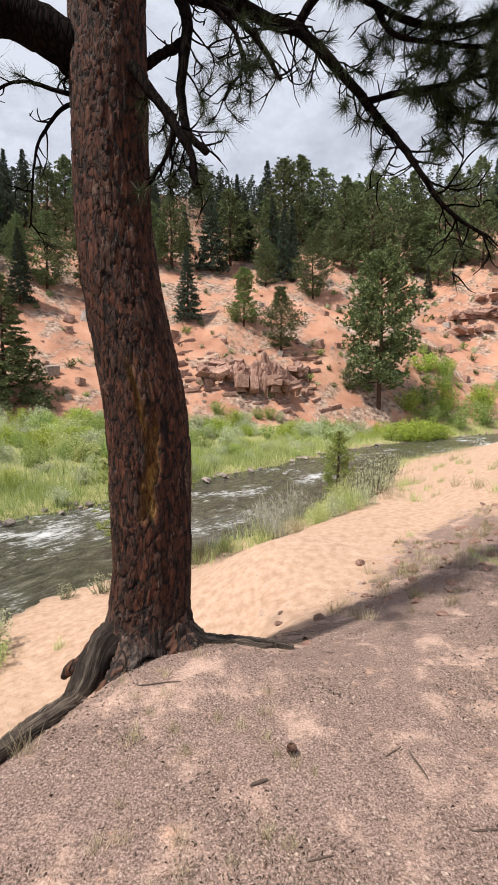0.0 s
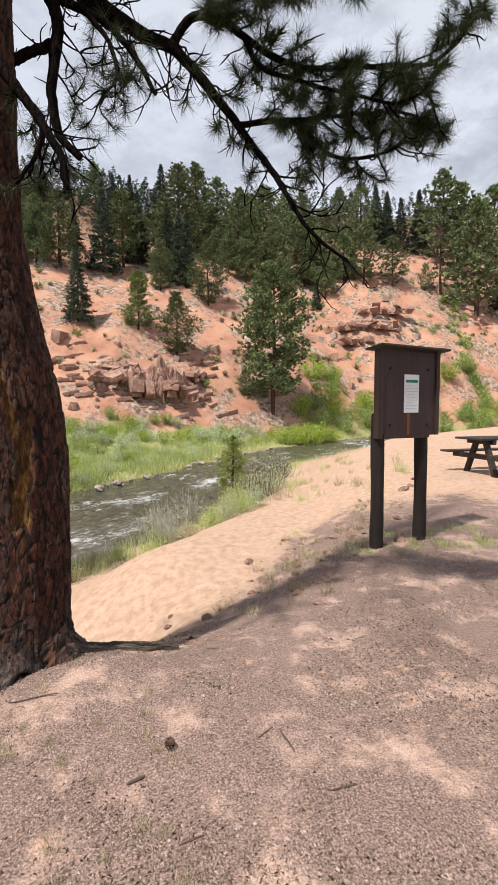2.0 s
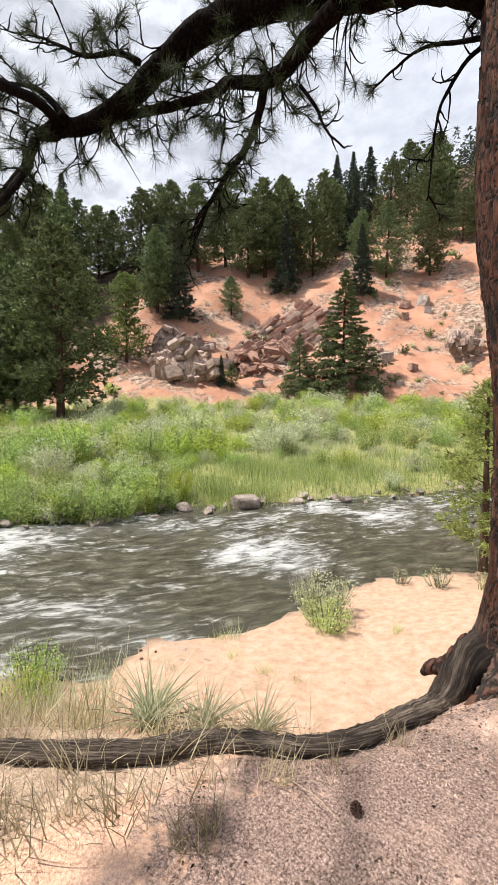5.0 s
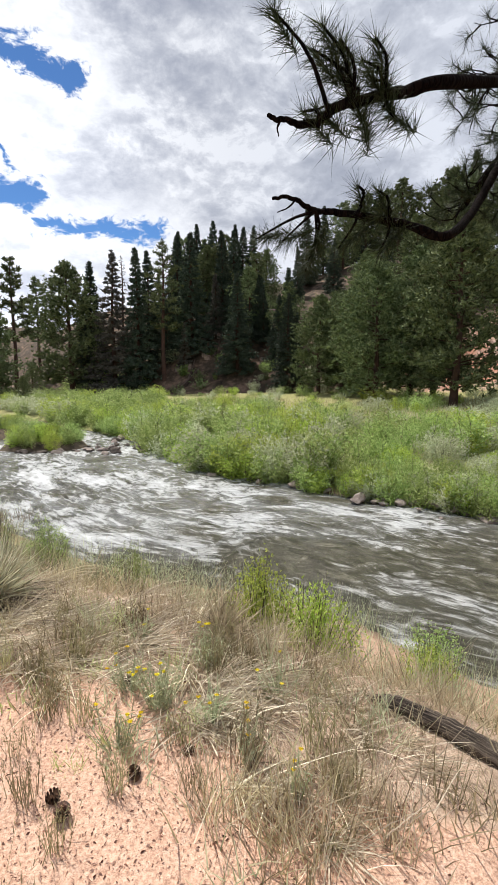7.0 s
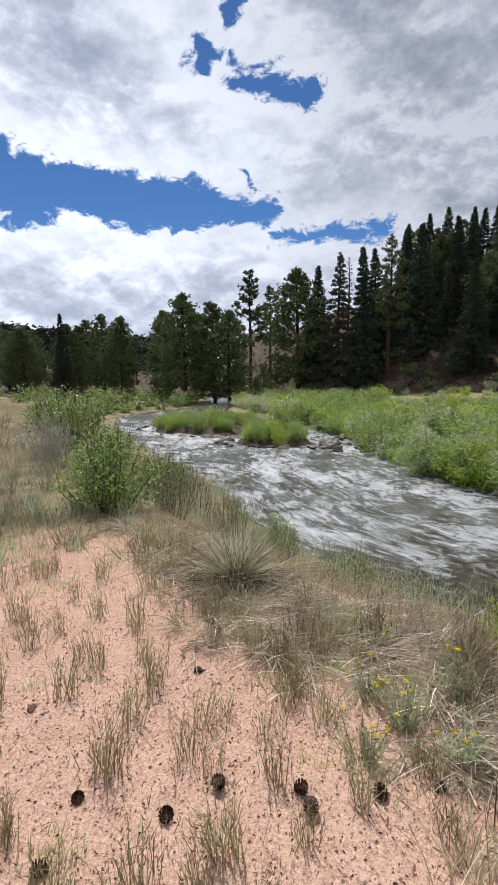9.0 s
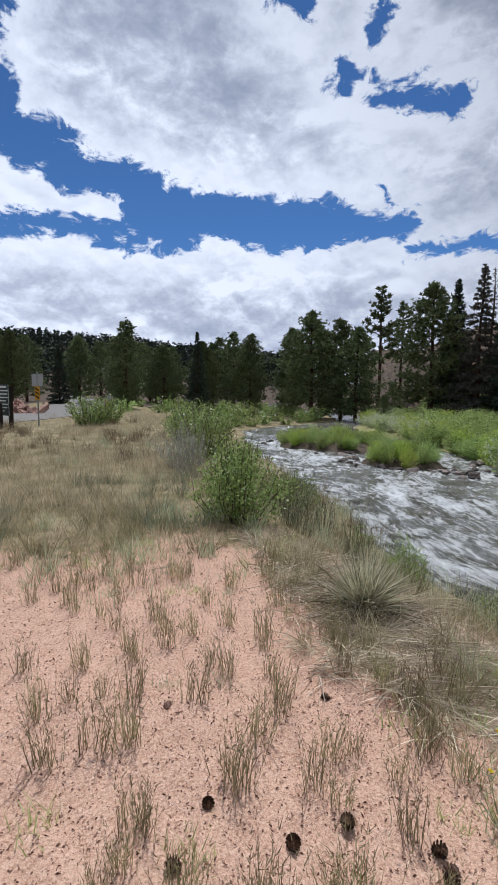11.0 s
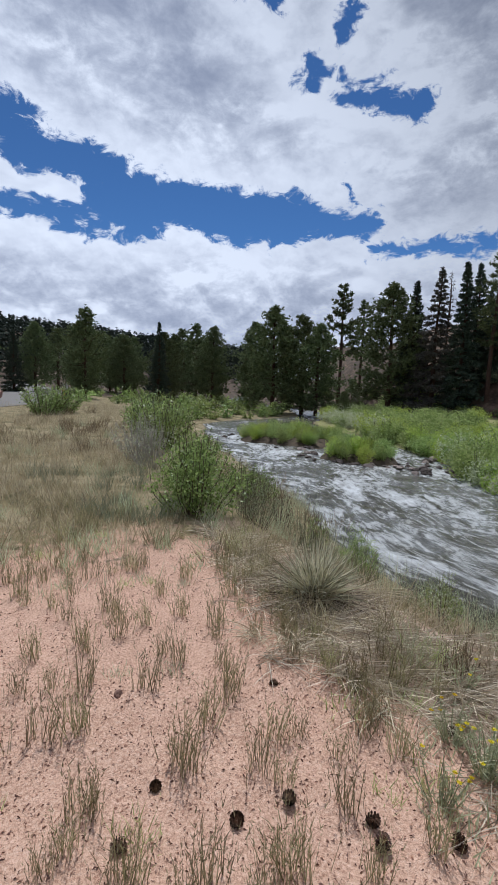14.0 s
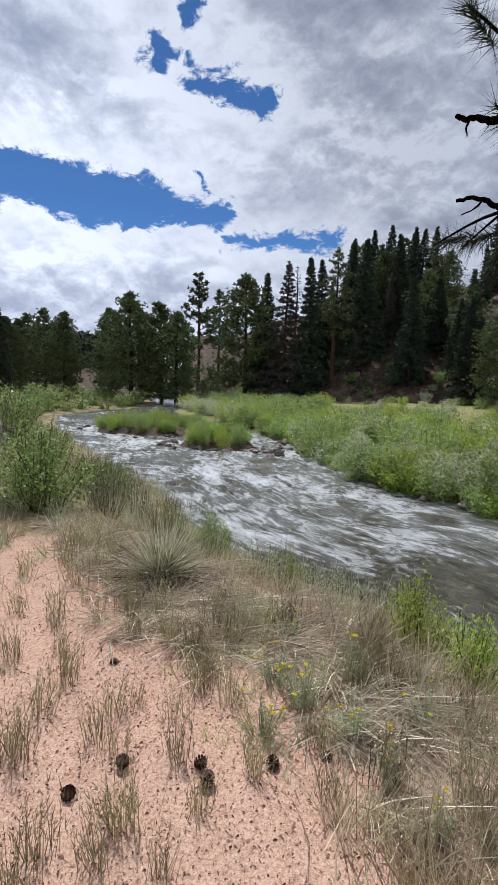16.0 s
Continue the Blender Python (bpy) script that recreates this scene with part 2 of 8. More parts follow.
def ground(x, y):
    x, y = np.asarray(x, float), np.asarray(y, float)
    dn, sn = line_dist(x, y, SHORE)
    df, sf = line_dist(x, y, FAR_BANK)
    de, se = line_dist(x, y, EDGE)
    e = np.where(se < 0, de, -de)                      # towards the river
    near, far = sn > 0, sf < 0
    rough = (fbm(x * 1.1, y * 1.1, 3) - 0.45) * 0.08 + fbm(x * 6, y * 6, 5, 3) * 0.03
    # camera's side
    terrace = 0.28 * smooth(1.8, 6.5, x) * smooth(2, 7, y) - 0.9 * smooth(22, 65, np.hypot(x, y)) * smooth(0, -4, y)
    run = np.clip(e / np.maximum(e + dn, 1e-3), 0, 1)
    steep = -1.05 * smooth(-0.75 - 0.55 * smooth(-0.3, 0.5, x), 0.95 + 1.35 * smooth(-0.3, 0.5, x), e) - 0.45 * run
    even = -1.5 * (0.35 * smooth(0, 0.6, run) + 0.65 * run) - 0.12 * smooth(-1.2, 0.4, e)
    w = smooth(-0.3, 1.3, y) * (1 - 0.65 * smooth(1.6, 5.0, x))
    z_near = terrace * (1 - run) + w * steep + (1 - w) * even + rough
    bench, _ = line_dist(x, y, BENCH)
    z_near = z_near + np.maximum(-0.25 - z_near, 0) * np.exp(-(bench / 1.55) ** 2)
    mound = 0.10 * np.exp(-((x + 0.55) ** 2 + (y - 2.9) ** 2) / 0.5)
    outcrop = 6.0 * np.exp(-(((x + 17) / 9.0) ** 2 + ((y + 46) / 9.0) ** 2))
    far_hills = 30 * np.exp(-(((x + 190) / 130) ** 2 + ((y + 330) / 150) ** 2)) + 15 * np.exp(-(((x + 330) / 140) ** 2 + ((y + 190) / 150) ** 2))
    z_near = z_near + mound + outcrop + far_hills + 0.0177 * smooth(40, 15, np.hypot(x, y))
    dr, _ = line_dist(x, y, ROAD)
    z_near = np.where(y < -10, z_near + (-0.05 - z_near) * smooth(9, 3.6, dr) * smooth(0, 30, np.hypot(x, y)), z_near)
    # far side
    dh, sh = line_dist(x, y, HILL_FOOT)
    h = np.where(sh < 0, dh, -dh)
    top = np.interp(x, (-140, -80, -60, -45, -25, 10, 60), (13, 16, 24, 34, 46, 52, 54))
    rise = (0.74 + 0.14 * smooth(10, 50, x)) * np.maximum(h + 7 * fbm(x * 0.08, y * 0.08, 11), 0)
    hill = rise / (1 + (rise / top) ** 3) ** (1 / 3)
    hill = hill + np.clip(0.35 * (h - 46), 0, 5)
    flank = smooth(0, 8, h)
    gully = fbm(x * 0.06 + y * 0.02, y * 0.05 - x * 0.03, 21) * 5.0 * flank + fbm(x * 0.35, y * 0.35, 23) * 1.3 * flank + fbm(x * 1.5, y * 1.5, 25, 3) * 0.35 * flank
    z_far = WATER + 0.22 * smooth(0, 0.9, df) + 1.45 * smooth(0.3, 24, df) + hill + gully + rough * 1.3 + far_hills * 0.5
    wet = WATER - 0.5 * smooth(0, 1.6, np.minimum(dn, df)) + rough
    z = np.where(near, z_near, np.where(far, z_far, wet))
    for ix, iy, rx, ry in ISLANDS:
        k = np.hypot((x - ix) / rx, (y - iy) / ry) + 0.25 * fbm(x * 0.9, y * 0.9, 31)
        z = np.maximum(z, WATER - 0.3 + 0.65 * smooth(1.25, 0.75, k))
    return z


def spot(x, y):
    return float(ground(np.array([x]), np.array([y]))[0])

# ---- materials ----


def material(name):
    m = bpy.data.materials.new(name)
    m.use_nodes = True
    nt = m.node_tree
    return m, nt, nt.nodes["Principled BSDF"]


def link(nt, a, b):
    nt.links.new(a, b)


def noise_node(nt, scale, detail=5, rough=0.6, vector=None, distortion=0.0):
    n = nt.nodes.new("ShaderNodeTexNoise")
    n.inputs["Scale"].default_value, n.inputs["Detail"].default_value = scale, detail
    n.inputs["Roughness"].default_value, n.inputs["Distortion"].default_value = rough, distortion
    if vector is not None:
        link(nt, vector, n.inputs["Vector"])
    return n


def ramp(nt, fac, stops):
    n = nt.nodes.new("ShaderNodeValToRGB")
    el = n.color_ramp.elements
    el[0].position, el[0].color = stops[0][0], (*stops[0][1], 1)
    el[1].position, el[1].color = stops[-1][0], (*stops[-1][1], 1)
    for p, c in stops[1:-1]:
        e = el.new(p)
        e.color = (*c, 1)
    link(nt, fac, n.inputs[0])
    return n.outputs[0]


def mix(nt, fac, a, b, blend="MIX"):
    n = nt.nodes.new("ShaderNodeMix")
    n.data_type, n.blend_type = "RGBA", blend
    for sock, v in ((n.inputs["Factor"], fac), (n.inputs["A"], a), (n.inputs["B"], b)):
        if isinstance(v, (int, float)):
            sock.default_value = v
        elif isinstance(v, tuple):
            sock.default_value = (*v, 1)
        else:
            link(nt, v, sock)
    return n.outputs["Result"]


def step(nt, value, lo, hi):
    n = nt.nodes.new("ShaderNodeMapRange")
    n.interpolation_type = "SMOOTHSTEP"
    n.inputs["From Min"].default_value, n.inputs["From Max"].default_value = lo, hi
    link(nt, value, n.inputs["Value"])
    return n.outputs[0]


def arith(nt, op, a, b):
    n = nt.nodes.new("ShaderNodeMath")
    n.operation = op
    for i, v in enumerate((a, b)):
        if isinstance(v, (int, float)):
            n.inputs[i].default_value = v
        else:
            link(nt, v, n.inputs[i])
    return n.outputs[0]


def bump(nt, bsdf, height, strength, distance):
    n = nt.nodes.new("ShaderNodeBump")
    n.inputs["Strength"].default_value, n.inputs["Distance"].default_value = strength, distance
    link(nt, height, n.inputs["Height"])
    link(nt, n.outputs[0], bsdf.inputs["Normal"])


def place_of(nt, stretch=None):
    g = nt.nodes.new("ShaderNodeNewGeometry")
    if stretch is None:
        return g.outputs["Position"]
    m = nt.nodes.new("ShaderNodeMapping")
    m.inputs["Scale"].default_value = stretch
    link(nt, g.outputs["Position"], m.inputs["Vector"])
    return m.outputs[0]


def object_place(nt, stretch=(1, 1, 1)):
    c = nt.nodes.new("ShaderNodeTexCoord")
    m = nt.nodes.new("ShaderNodeMapping")
    m.inputs["Scale"].default_value = stretch
    link(nt, c.outputs["Object"], m.inputs["Vector"])
    return m.outputs[0]


def leafy(name, dark, light, rough=0.6, through=0.25, per_object=0.35, gloss=0.3):
    """Foliage: every blade its own shade, every plant its own cast; some light passes through."""
    m, nt, b = material(name)
    g = nt.nodes.new("ShaderNodeNewGeometry")
    o = nt.nodes.new("ShaderNodeObjectInfo")
    c = mix(nt, g.outputs["Random Per Island"], dark, light)
    hsv = nt.nodes.new("ShaderNodeHueSaturation")
    link(nt, c, hsv.inputs["Color"])
    link(nt, arith(nt, "ADD", arith(nt, "MULTIPLY", o.outputs["Random"], per_object), 1 - per_object / 2), hsv.inputs["Value"])
    link(nt, arith(nt, "ADD", arith(nt, "MULTIPLY", o.outputs["Random"], 0.03), 0.485), hsv.inputs["Hue"])
    link(nt, hsv.outputs[0], b.inputs["Base Color"])
    b.inputs["Roughness"].default_value = rough
    b.inputs["Specular IOR Level"].default_value = gloss
    tr = nt.nodes.new("ShaderNodeBsdfTranslucent")
    link(nt, hsv.outputs[0], tr.inputs["Color"])
    mx = nt.nodes.new("ShaderNodeMixShader")
    mx.inputs[0].default_value = through
    link(nt, b.outputs[0], mx.inputs[1])
    link(nt, tr.outputs[0], mx.inputs[2])
    link(nt, mx.outputs[0], nt.nodes["Material Output"].inputs[0])
    return m


def attr(nt, name):
    n = nt.nodes.new("ShaderNodeAttribute")
    n.attribute_name = name
    return n.outputs["Fac"]


def ground_material():
    m, nt, b = material("ground")
    pos = place_of(nt)
    big, mid = noise_node(nt, 0.7, 6, 0.6, pos), noise_node(nt, 9, 6, 0.65, pos)
    fine, grit = noise_node(nt, 120, 4, 0.7, pos), noise_node(nt, 55, 3, 0.8, pos)
    grain = noise_node(nt, 95, 5, 0.85, pos)
    sand = ramp(nt, mid.outputs["Fac"], ((0.34, (0.40, 0.262, 0.182)), (0.5, (0.495, 0.335, 0.243)), (0.68, (0.575, 0.405, 0.312))))
    pebble = noise_node(nt, 70, 4, 0.75, pos)
    pink = mix(nt, 0.5, ramp(nt, mid.outputs["Fac"], ((0.3, (0.47, 0.285, 0.195)), (0.6, (0.66, 0.425, 0.31)), (0.8, (0.76, 0.525, 0.40)))),
               ramp(nt, pebble.outputs["Fac"], ((0.36, (0.24, 0.12, 0.08)), (0.50, (0.66, 0.425, 0.31)), (0.68, (0.86, 0.66, 0.53)))))
    # litter colour holds the crown's shade (dark crumb) and sun dapples (paler patches)
    sun_dapple = noise_node(nt, 2.6, 7, 0.62, pos, 0.4)
    shaded_crumb = ramp(nt, grain.outputs["Fac"], ((0.38, (0.05, 0.034, 0.029)), (0.48, (0.205, 0.140, 0.118)), (0.56, (0.33, 0.235, 0.20)), (0.66, (0.58, 0.445, 0.385))))
    litter = mix(nt, step(nt, sun_dapple.outputs["Fac"], 0.50, 0.66), shaded_crumb, ramp(nt, grain.outputs["Fac"], ((0.36, (0.26, 0.165, 0.13)), (0.5, (0.50, 0.345, 0.28)), (0.66, (0.66, 0.48, 0.40)))))
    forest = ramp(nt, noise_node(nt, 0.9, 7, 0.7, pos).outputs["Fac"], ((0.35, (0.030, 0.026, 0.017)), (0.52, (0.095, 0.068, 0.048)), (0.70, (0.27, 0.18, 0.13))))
    dry = ramp(nt, noise_node(nt, 1.6, 8, 0.7, pos).outputs["Fac"], ((0.34, (0.11, 0.10, 0.048)), (0.5, (0.24, 0.195, 0.105)), (0.66, (0.42, 0.345, 0.22))))
    soil = ramp(nt, noise_node(nt, 0.35, 7, 0.62, pos).outputs["Fac"], ((0.3, (0.31, 0.15, 0.10)), (0.5, (0.46, 0.24, 0.16)), (0.72, (0.56, 0.34, 0.24))))
    stony = ramp(nt, noise_node(nt, 2.2, 6, 0.75, pos).outputs["Fac"], ((0.40, (0.10, 0.07, 0.055)), (0.52, (0.34, 0.24, 0.185)), (0.66, (0.55, 0.44, 0.37))))
    turf = ramp(nt, mid.outputs["Fac"], ((0.3, (0.15, 0.16, 0.06)), (0.5, (0.30, 0.29, 0.12)), (0.68, (0.46, 0.41, 0.22))))
    duff = mix(nt, 0.55, ramp(nt, noise_node(nt, 75, 5, 0.8, place_of(nt, (0.45, 1, 1)), 1.2).outputs["Fac"], ((0.38, (0.05, 0.035, 0.025)), (0.48, (0.36, 0.26, 0.195)), (0.60, (0.72, 0.58, 0.45)))), ramp(nt, mid.outputs["Fac"], ((0.32, (0.22, 0.155, 0.11)), (0.66, (0.58, 0.42, 0.31)))))
    bed = ramp(nt, noise_node(nt, 3.2, 5, 0.6, pos).outputs["Fac"], ((0.35, (0.035, 0.028, 0.02)), (0.6, (0.13, 0.10, 0.07)), (0.8, (0.22, 0.17, 0.13))))
    soil = mix(nt, step(nt, noise_node(nt, 0.28, 7, 0.72, pos).outputs["Fac"], 0.46, 0.58), soil, stony)
    wob = arith(nt, "ADD", arith(nt, "MULTIPLY", big.outputs["Fac"], 0.5), arith(nt, "MULTIPLY", mid.outputs["Fac"], 0.5))
    c = mix(nt, step(nt, arith(nt, "ADD", attr(nt, "pink"), arith(nt, "SUBTRACT", wob, 0.5)), 0.4, 0.6), sand, pink)
    c = mix(nt, step(nt, arith(nt, "ADD", attr(nt, "hill"), arith(nt, "SUBTRACT", wob, 0.5)), 0.3, 0.7), c, soil)
    c = mix(nt, step(nt, arith(nt, "ADD", attr(nt, "litter"), arith(nt, "MULTIPLY", arith(nt, "SUBTRACT", wob, 0.5), 4.2)), 0.30, 0.72), c, litter)
    c = mix(nt, step(nt, arith(nt, "ADD", attr(nt, "turf"), arith(nt, "MULTIPLY", arith(nt, "SUBTRACT", wob, 0.5), 1.6)), 0.35, 0.7), c, turf)
    c = mix(nt, step(nt, arith(nt, "ADD", attr(nt, "dry"), arith(nt, "MULTIPLY", arith(nt, "SUBTRACT", wob, 0.5), 2.6)), 0.3, 0.75), c, dry)
    c = mix(nt, step(nt, arith(nt, "ADD", attr(nt, "duff"), arith(nt, "MULTIPLY", arith(nt, "SUBTRACT", wob, 0.5), 2.2)), 0.3, 0.75), c, duff)
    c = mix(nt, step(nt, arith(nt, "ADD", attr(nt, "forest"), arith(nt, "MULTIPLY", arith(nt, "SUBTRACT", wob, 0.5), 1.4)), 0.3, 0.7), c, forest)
    c = mix(nt, attr(nt, "bed"), c, bed)
    speck = mix(nt, step(nt, fine.outputs["Fac"], 0.62, 0.70), (1.0, 1.0, 1.0), (0.55, 0.5, 0.47))
    c = mix(nt, 0.9, c, speck, "MULTIPLY")
    link(nt, c, b.inputs["Base Color"])
    b.inputs["Roughness"].default_value, b.inputs["Specular IOR Level"].default_value = 0.92, 0.15
    bump(nt, b, arith(nt, "ADD", arith(nt, "MULTIPLY", grit.outputs["Fac"], 1.0), arith(nt, "MULTIPLY", mid.outputs["Fac"], 1.4)), 0.85, 0.016)
    return m


def bark_material(name, dark, red, pale, scale=1.0):
    m, nt, b = material(name)
    p = object_place(nt, (scale, scale, scale * 0.28))
    v = nt.nodes.new("ShaderNodeTexVoronoi")
    v.feature, v.inputs["Scale"].default_value = "DISTANCE_TO_EDGE", 15
    wobble = noise_node(nt, 6, 4, 0.6, p)
    bent = mix(nt, 0.12, p, wobble.outputs["Color"])
    link(nt, bent, v.inputs["Vector"])
    n1, n2 = noise_node(nt, 26, 6, 0.7, p), noise_node(nt, 3.2, 4, 0.6, p)
    plate = mix(nt, step(nt, n2.outputs["Fac"], 0.4, 0.62), red, pale)
    plate = mix(nt, n1.outputs["Fac"], plate, dark)
    c = mix(nt, step(nt, v.outputs["Distance"], 0.02, 0.16), dark, plate)
    link(nt, c, b.inputs["Base Color"])
    b.inputs["Roughness"].default_value, b.inputs["Specular IOR Level"].default_value = 0.85, 0.25
    hgt = arith(nt, "ADD", step(nt, v.outputs["Distance"], 0.0, 0.22), arith(nt, "MULTIPLY", n1.outputs["Fac"], 0.6))
    bump(nt, b, hgt, 1.0, 0.014 / scale)
    return m


def plain(name, lo, hi, rough=0.8, scale=8, height=0.3, dist=0.01, spec=0.3, metal=0.0, stretch=(1, 1, 1)):
    m, nt, b = material(name)
    p = object_place(nt, stretch)
    n, n2 = noise_node(nt, scale, 6, 0.65, p), noise_node(nt, scale * 7, 4, 0.7, p)
    f = arith(nt, "ADD", arith(nt, "MULTIPLY", n.outputs["Fac"], 0.7), arith(nt, "MULTIPLY", n2.outputs["Fac"], 0.3))
    link(nt, ramp(nt, f, ((0.3, lo), (0.7, hi))), b.inputs["Base Color"])
    b.inputs["Roughness"].default_value, b.inputs["Specular IOR Level"].default_value, b.inputs["Metallic"].default_value = rough, spec, metal
    bump(nt, b, f, height, dist)
    return m


def rock_material(name, lo, mid, hi, scale=2.0):
    m, nt, b = material(name)
    p = object_place(nt, (1, 1, 1))
    o = nt.nodes.new("ShaderNodeObjectInfo")
    n1, n2 = noise_node(nt, scale, 7, 0.7, p, 0.6), noise_node(nt, scale * 9, 5, 0.7, p)
    f = arith(nt, "ADD", arith(nt, "MULTIPLY", n1.outputs["Fac"], 0.7), arith(nt, "MULTIPLY", n2.outputs["Fac"], 0.3))
    c = ramp(nt, f, ((0.3, lo), (0.5, mid), (0.72, hi)))
    hsv = nt.nodes.new("ShaderNodeHueSaturation")
    link(nt, c, hsv.inputs["Color"])
    link(nt, arith(nt, "ADD", arith(nt, "MULTIPLY", o.outputs["Random"], 0.5), 0.72), hsv.inputs["Value"])
    link(nt, hsv.outputs[0], b.inputs["Base Color"])
    b.inputs["Roughness"].default_value, b.inputs["Specular IOR Level"].default_value = 0.9, 0.2
    bump(nt, b, f, 0.8, 0.05)
    return m


def water_material():
    m, nt, b = material("river_water")
    flow = attr(nt, "along")
    across = attr(nt, "across")
    vec = nt.nodes.new("ShaderNodeCombineXYZ")
    link(nt, arith(nt, "MULTIPLY", flow, 0.6), vec.inputs[0])
    link(nt, across, vec.inputs[1])
    long_ = nt.nodes.new("ShaderNodeCombineXYZ")
    link(nt, arith(nt, "MULTIPLY", flow, 0.42), long_.inputs[0])
    link(nt, across, long_.inputs[1])
    n0, n1 = noise_node(nt, 0.45, 4, 0.55, vec.outputs[0], 0.6), noise_node(nt, 1.3, 5, 0.62, vec.outputs[0], 0.9)
    n2, n3 = noise_node(nt, 5.6, 7, 0.72, long_.outputs[0], 0.8), noise_node(nt, 17, 5, 0.75, long_.outputs[0], 0.6)
    foam_where = arith(nt, "ADD", arith(nt, "MULTIPLY", n0.outputs["Fac"], 0.35), arith(nt, "ADD", arith(nt, "MULTIPLY", n1.outputs["Fac"], 0.25), arith(nt, "MULTIPLY", n2.outputs["Fac"], 0.40)))
    foam = step(nt, arith(nt, "ADD", foam_where, arith(nt, "MULTIPLY", attr(nt, "rapid"), 0.29)), 0.645, 0.82)
    foam = arith(nt, "MULTIPLY", foam, arith(nt, "ADD", 0.35, arith(nt, "MULTIPLY", n3.outputs["Fac"], 0.9)))
    base = ramp(nt, n2.outputs["Fac"], ((0.34, (0.026, 0.025, 0.017)), (0.5, (0.075, 0.070, 0.050)), (0.68, (0.18, 0.168, 0.125))))
    churn = arith(nt, "MULTIPLY", step(nt, attr(nt, "rapid"), 0.45, 0.8), step(nt, n1.outputs["Fac"], 0.34, 0.62))
    base = mix(nt, arith(nt, "MULTIPLY", churn, 0.48), base, (0.50, 0.52, 0.53))
    c = mix(nt, foam, base, (0.84, 0.86, 0.88))
    link(nt, c, b.inputs["Base Color"])
    link(nt, arith(nt, "ADD", 0.16, arith(nt, "MULTIPLY", foam, 0.6)), b.inputs["Roughness"])
    b.inputs["IOR"].default_value = 1.33
    bump(nt, b, arith(nt, "ADD", arith(nt, "MULTIPLY", n2.outputs["Fac"], 1.0), arith(nt, "MULTIPLY", n3.outputs["Fac"], 0.45)), 1.0, 0.07)
    return m


GROUND = ground_material()
WATER_MAT = water_material()
BARK = bark_material("pine_bark", (0.022, 0.016, 0.014), (0.17, 0.072, 0.042), (0.20, 0.145, 0.125))
BARK_GREY, root_nt, root_b = material("weathered_root_wood")
root_vec = root_nt.nodes.new("ShaderNodeCombineXYZ")
for slot, key, much in ((0, "round_a", 1.0), (1, "round_b", 1.0), (2, "run", 0.9)):
    link(root_nt, arith(root_nt, "MULTIPLY", attr(root_nt, key), much), root_vec.inputs[slot])
root_n, root_m = noise_node(root_nt, 6.5, 7, 0.75, root_vec.outputs[0], 0.3), noise_node(root_nt, 1.3, 4, 0.6, root_vec.outputs[0])
root_f = arith(root_nt, "ADD", arith(root_nt, "MULTIPLY", root_n.outputs["Fac"], 0.7), arith(root_nt, "MULTIPLY", root_m.outputs["Fac"], 0.3))
root_wood = ramp(root_nt, root_f, ((0.40, (0.010, 0.008, 0.007)), (0.50, (0.085, 0.065, 0.052)), (0.62, (0.33, 0.27, 0.215))))
root_bark = ramp(root_nt, root_f, ((0.40, (0.008, 0.006, 0.005)), (0.52, (0.030, 0.021, 0.017)), (0.64, (0.10, 0.080, 0.068))))
link(root_nt, mix(root_nt, step(root_nt, arith(root_nt, "ADD", attr(root_nt, "run"), arith(root_nt, "MULTIPLY", root_m.outputs["Fac"], 0.6)), 1.35, 1.9), root_bark, root_wood), root_b.inputs["Base Color"])
root_b.inputs["Roughness"].default_value, root_b.inputs["Specular IOR Level"].default_value = 0.85, 0.2
bump(root_nt, root_b, root_f, 1.0, 0.035)
# near-black: the limbs' backlit darkness against the sky is put into the colour
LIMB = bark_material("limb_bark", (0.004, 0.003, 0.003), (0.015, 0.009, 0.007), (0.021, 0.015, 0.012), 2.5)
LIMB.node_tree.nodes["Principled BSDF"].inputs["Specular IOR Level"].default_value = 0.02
FAR_BARK = plain("far_bark", (0.03, 0.02, 0.015), (0.12, 0.065, 0.045), 0.9, 3)
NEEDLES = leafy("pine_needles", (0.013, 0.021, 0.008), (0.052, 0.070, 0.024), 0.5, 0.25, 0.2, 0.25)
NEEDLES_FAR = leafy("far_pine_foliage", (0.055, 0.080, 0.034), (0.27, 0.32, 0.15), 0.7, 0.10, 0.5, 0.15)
NEEDLES_SPRUCE = leafy("far_spruce_foliage", (0.018, 0.032, 0.020), (0.105, 0.140, 0.095), 0.7, 0.08, 0.5)
NEEDLES_YOUNG = leafy("young_pine_foliage", (0.23, 0.28, 0.075), (0.42, 0.47, 0.17), 0.7, 0.5, 0.3)
NEEDLES_GREY = leafy("grey_spruce_foliage", (0.06, 0.058, 0.048), (0.19, 0.18, 0.15), 0.8, 0.2, 0.4)
NEEDLES_LIGHT = leafy("fresh_pine_foliage", (0.085, 0.13, 0.035), (0.28, 0.36, 0.12), 0.7, 0.4, 0.3)
SCRUB = leafy("hill_scrub_leaves", (0.075, 0.10, 0.038), (0.25, 0.30, 0.13), 0.7, 0.3, 0.5)
WAND = leafy("olive_wand_leaves", (0.14, 0.165, 0.08), (0.46, 0.48, 0.29), 0.7, 0.35, 0.4)
THATCH = leafy("matted_straw", (0.24, 0.18, 0.115), (0.95, 0.85, 0.67), 0.7, 0.2, 0.3)
NEEDLES_DEAD = leafy("dead_foliage", (0.07, 0.045, 0.03), (0.17, 0.11, 0.075), 0.8, 0.1, 0.3)
WILLOW = leafy("willow_leaves", (0.18, 0.26, 0.065), (0.49, 0.58, 0.22), 0.6, 0.5, 0.4)
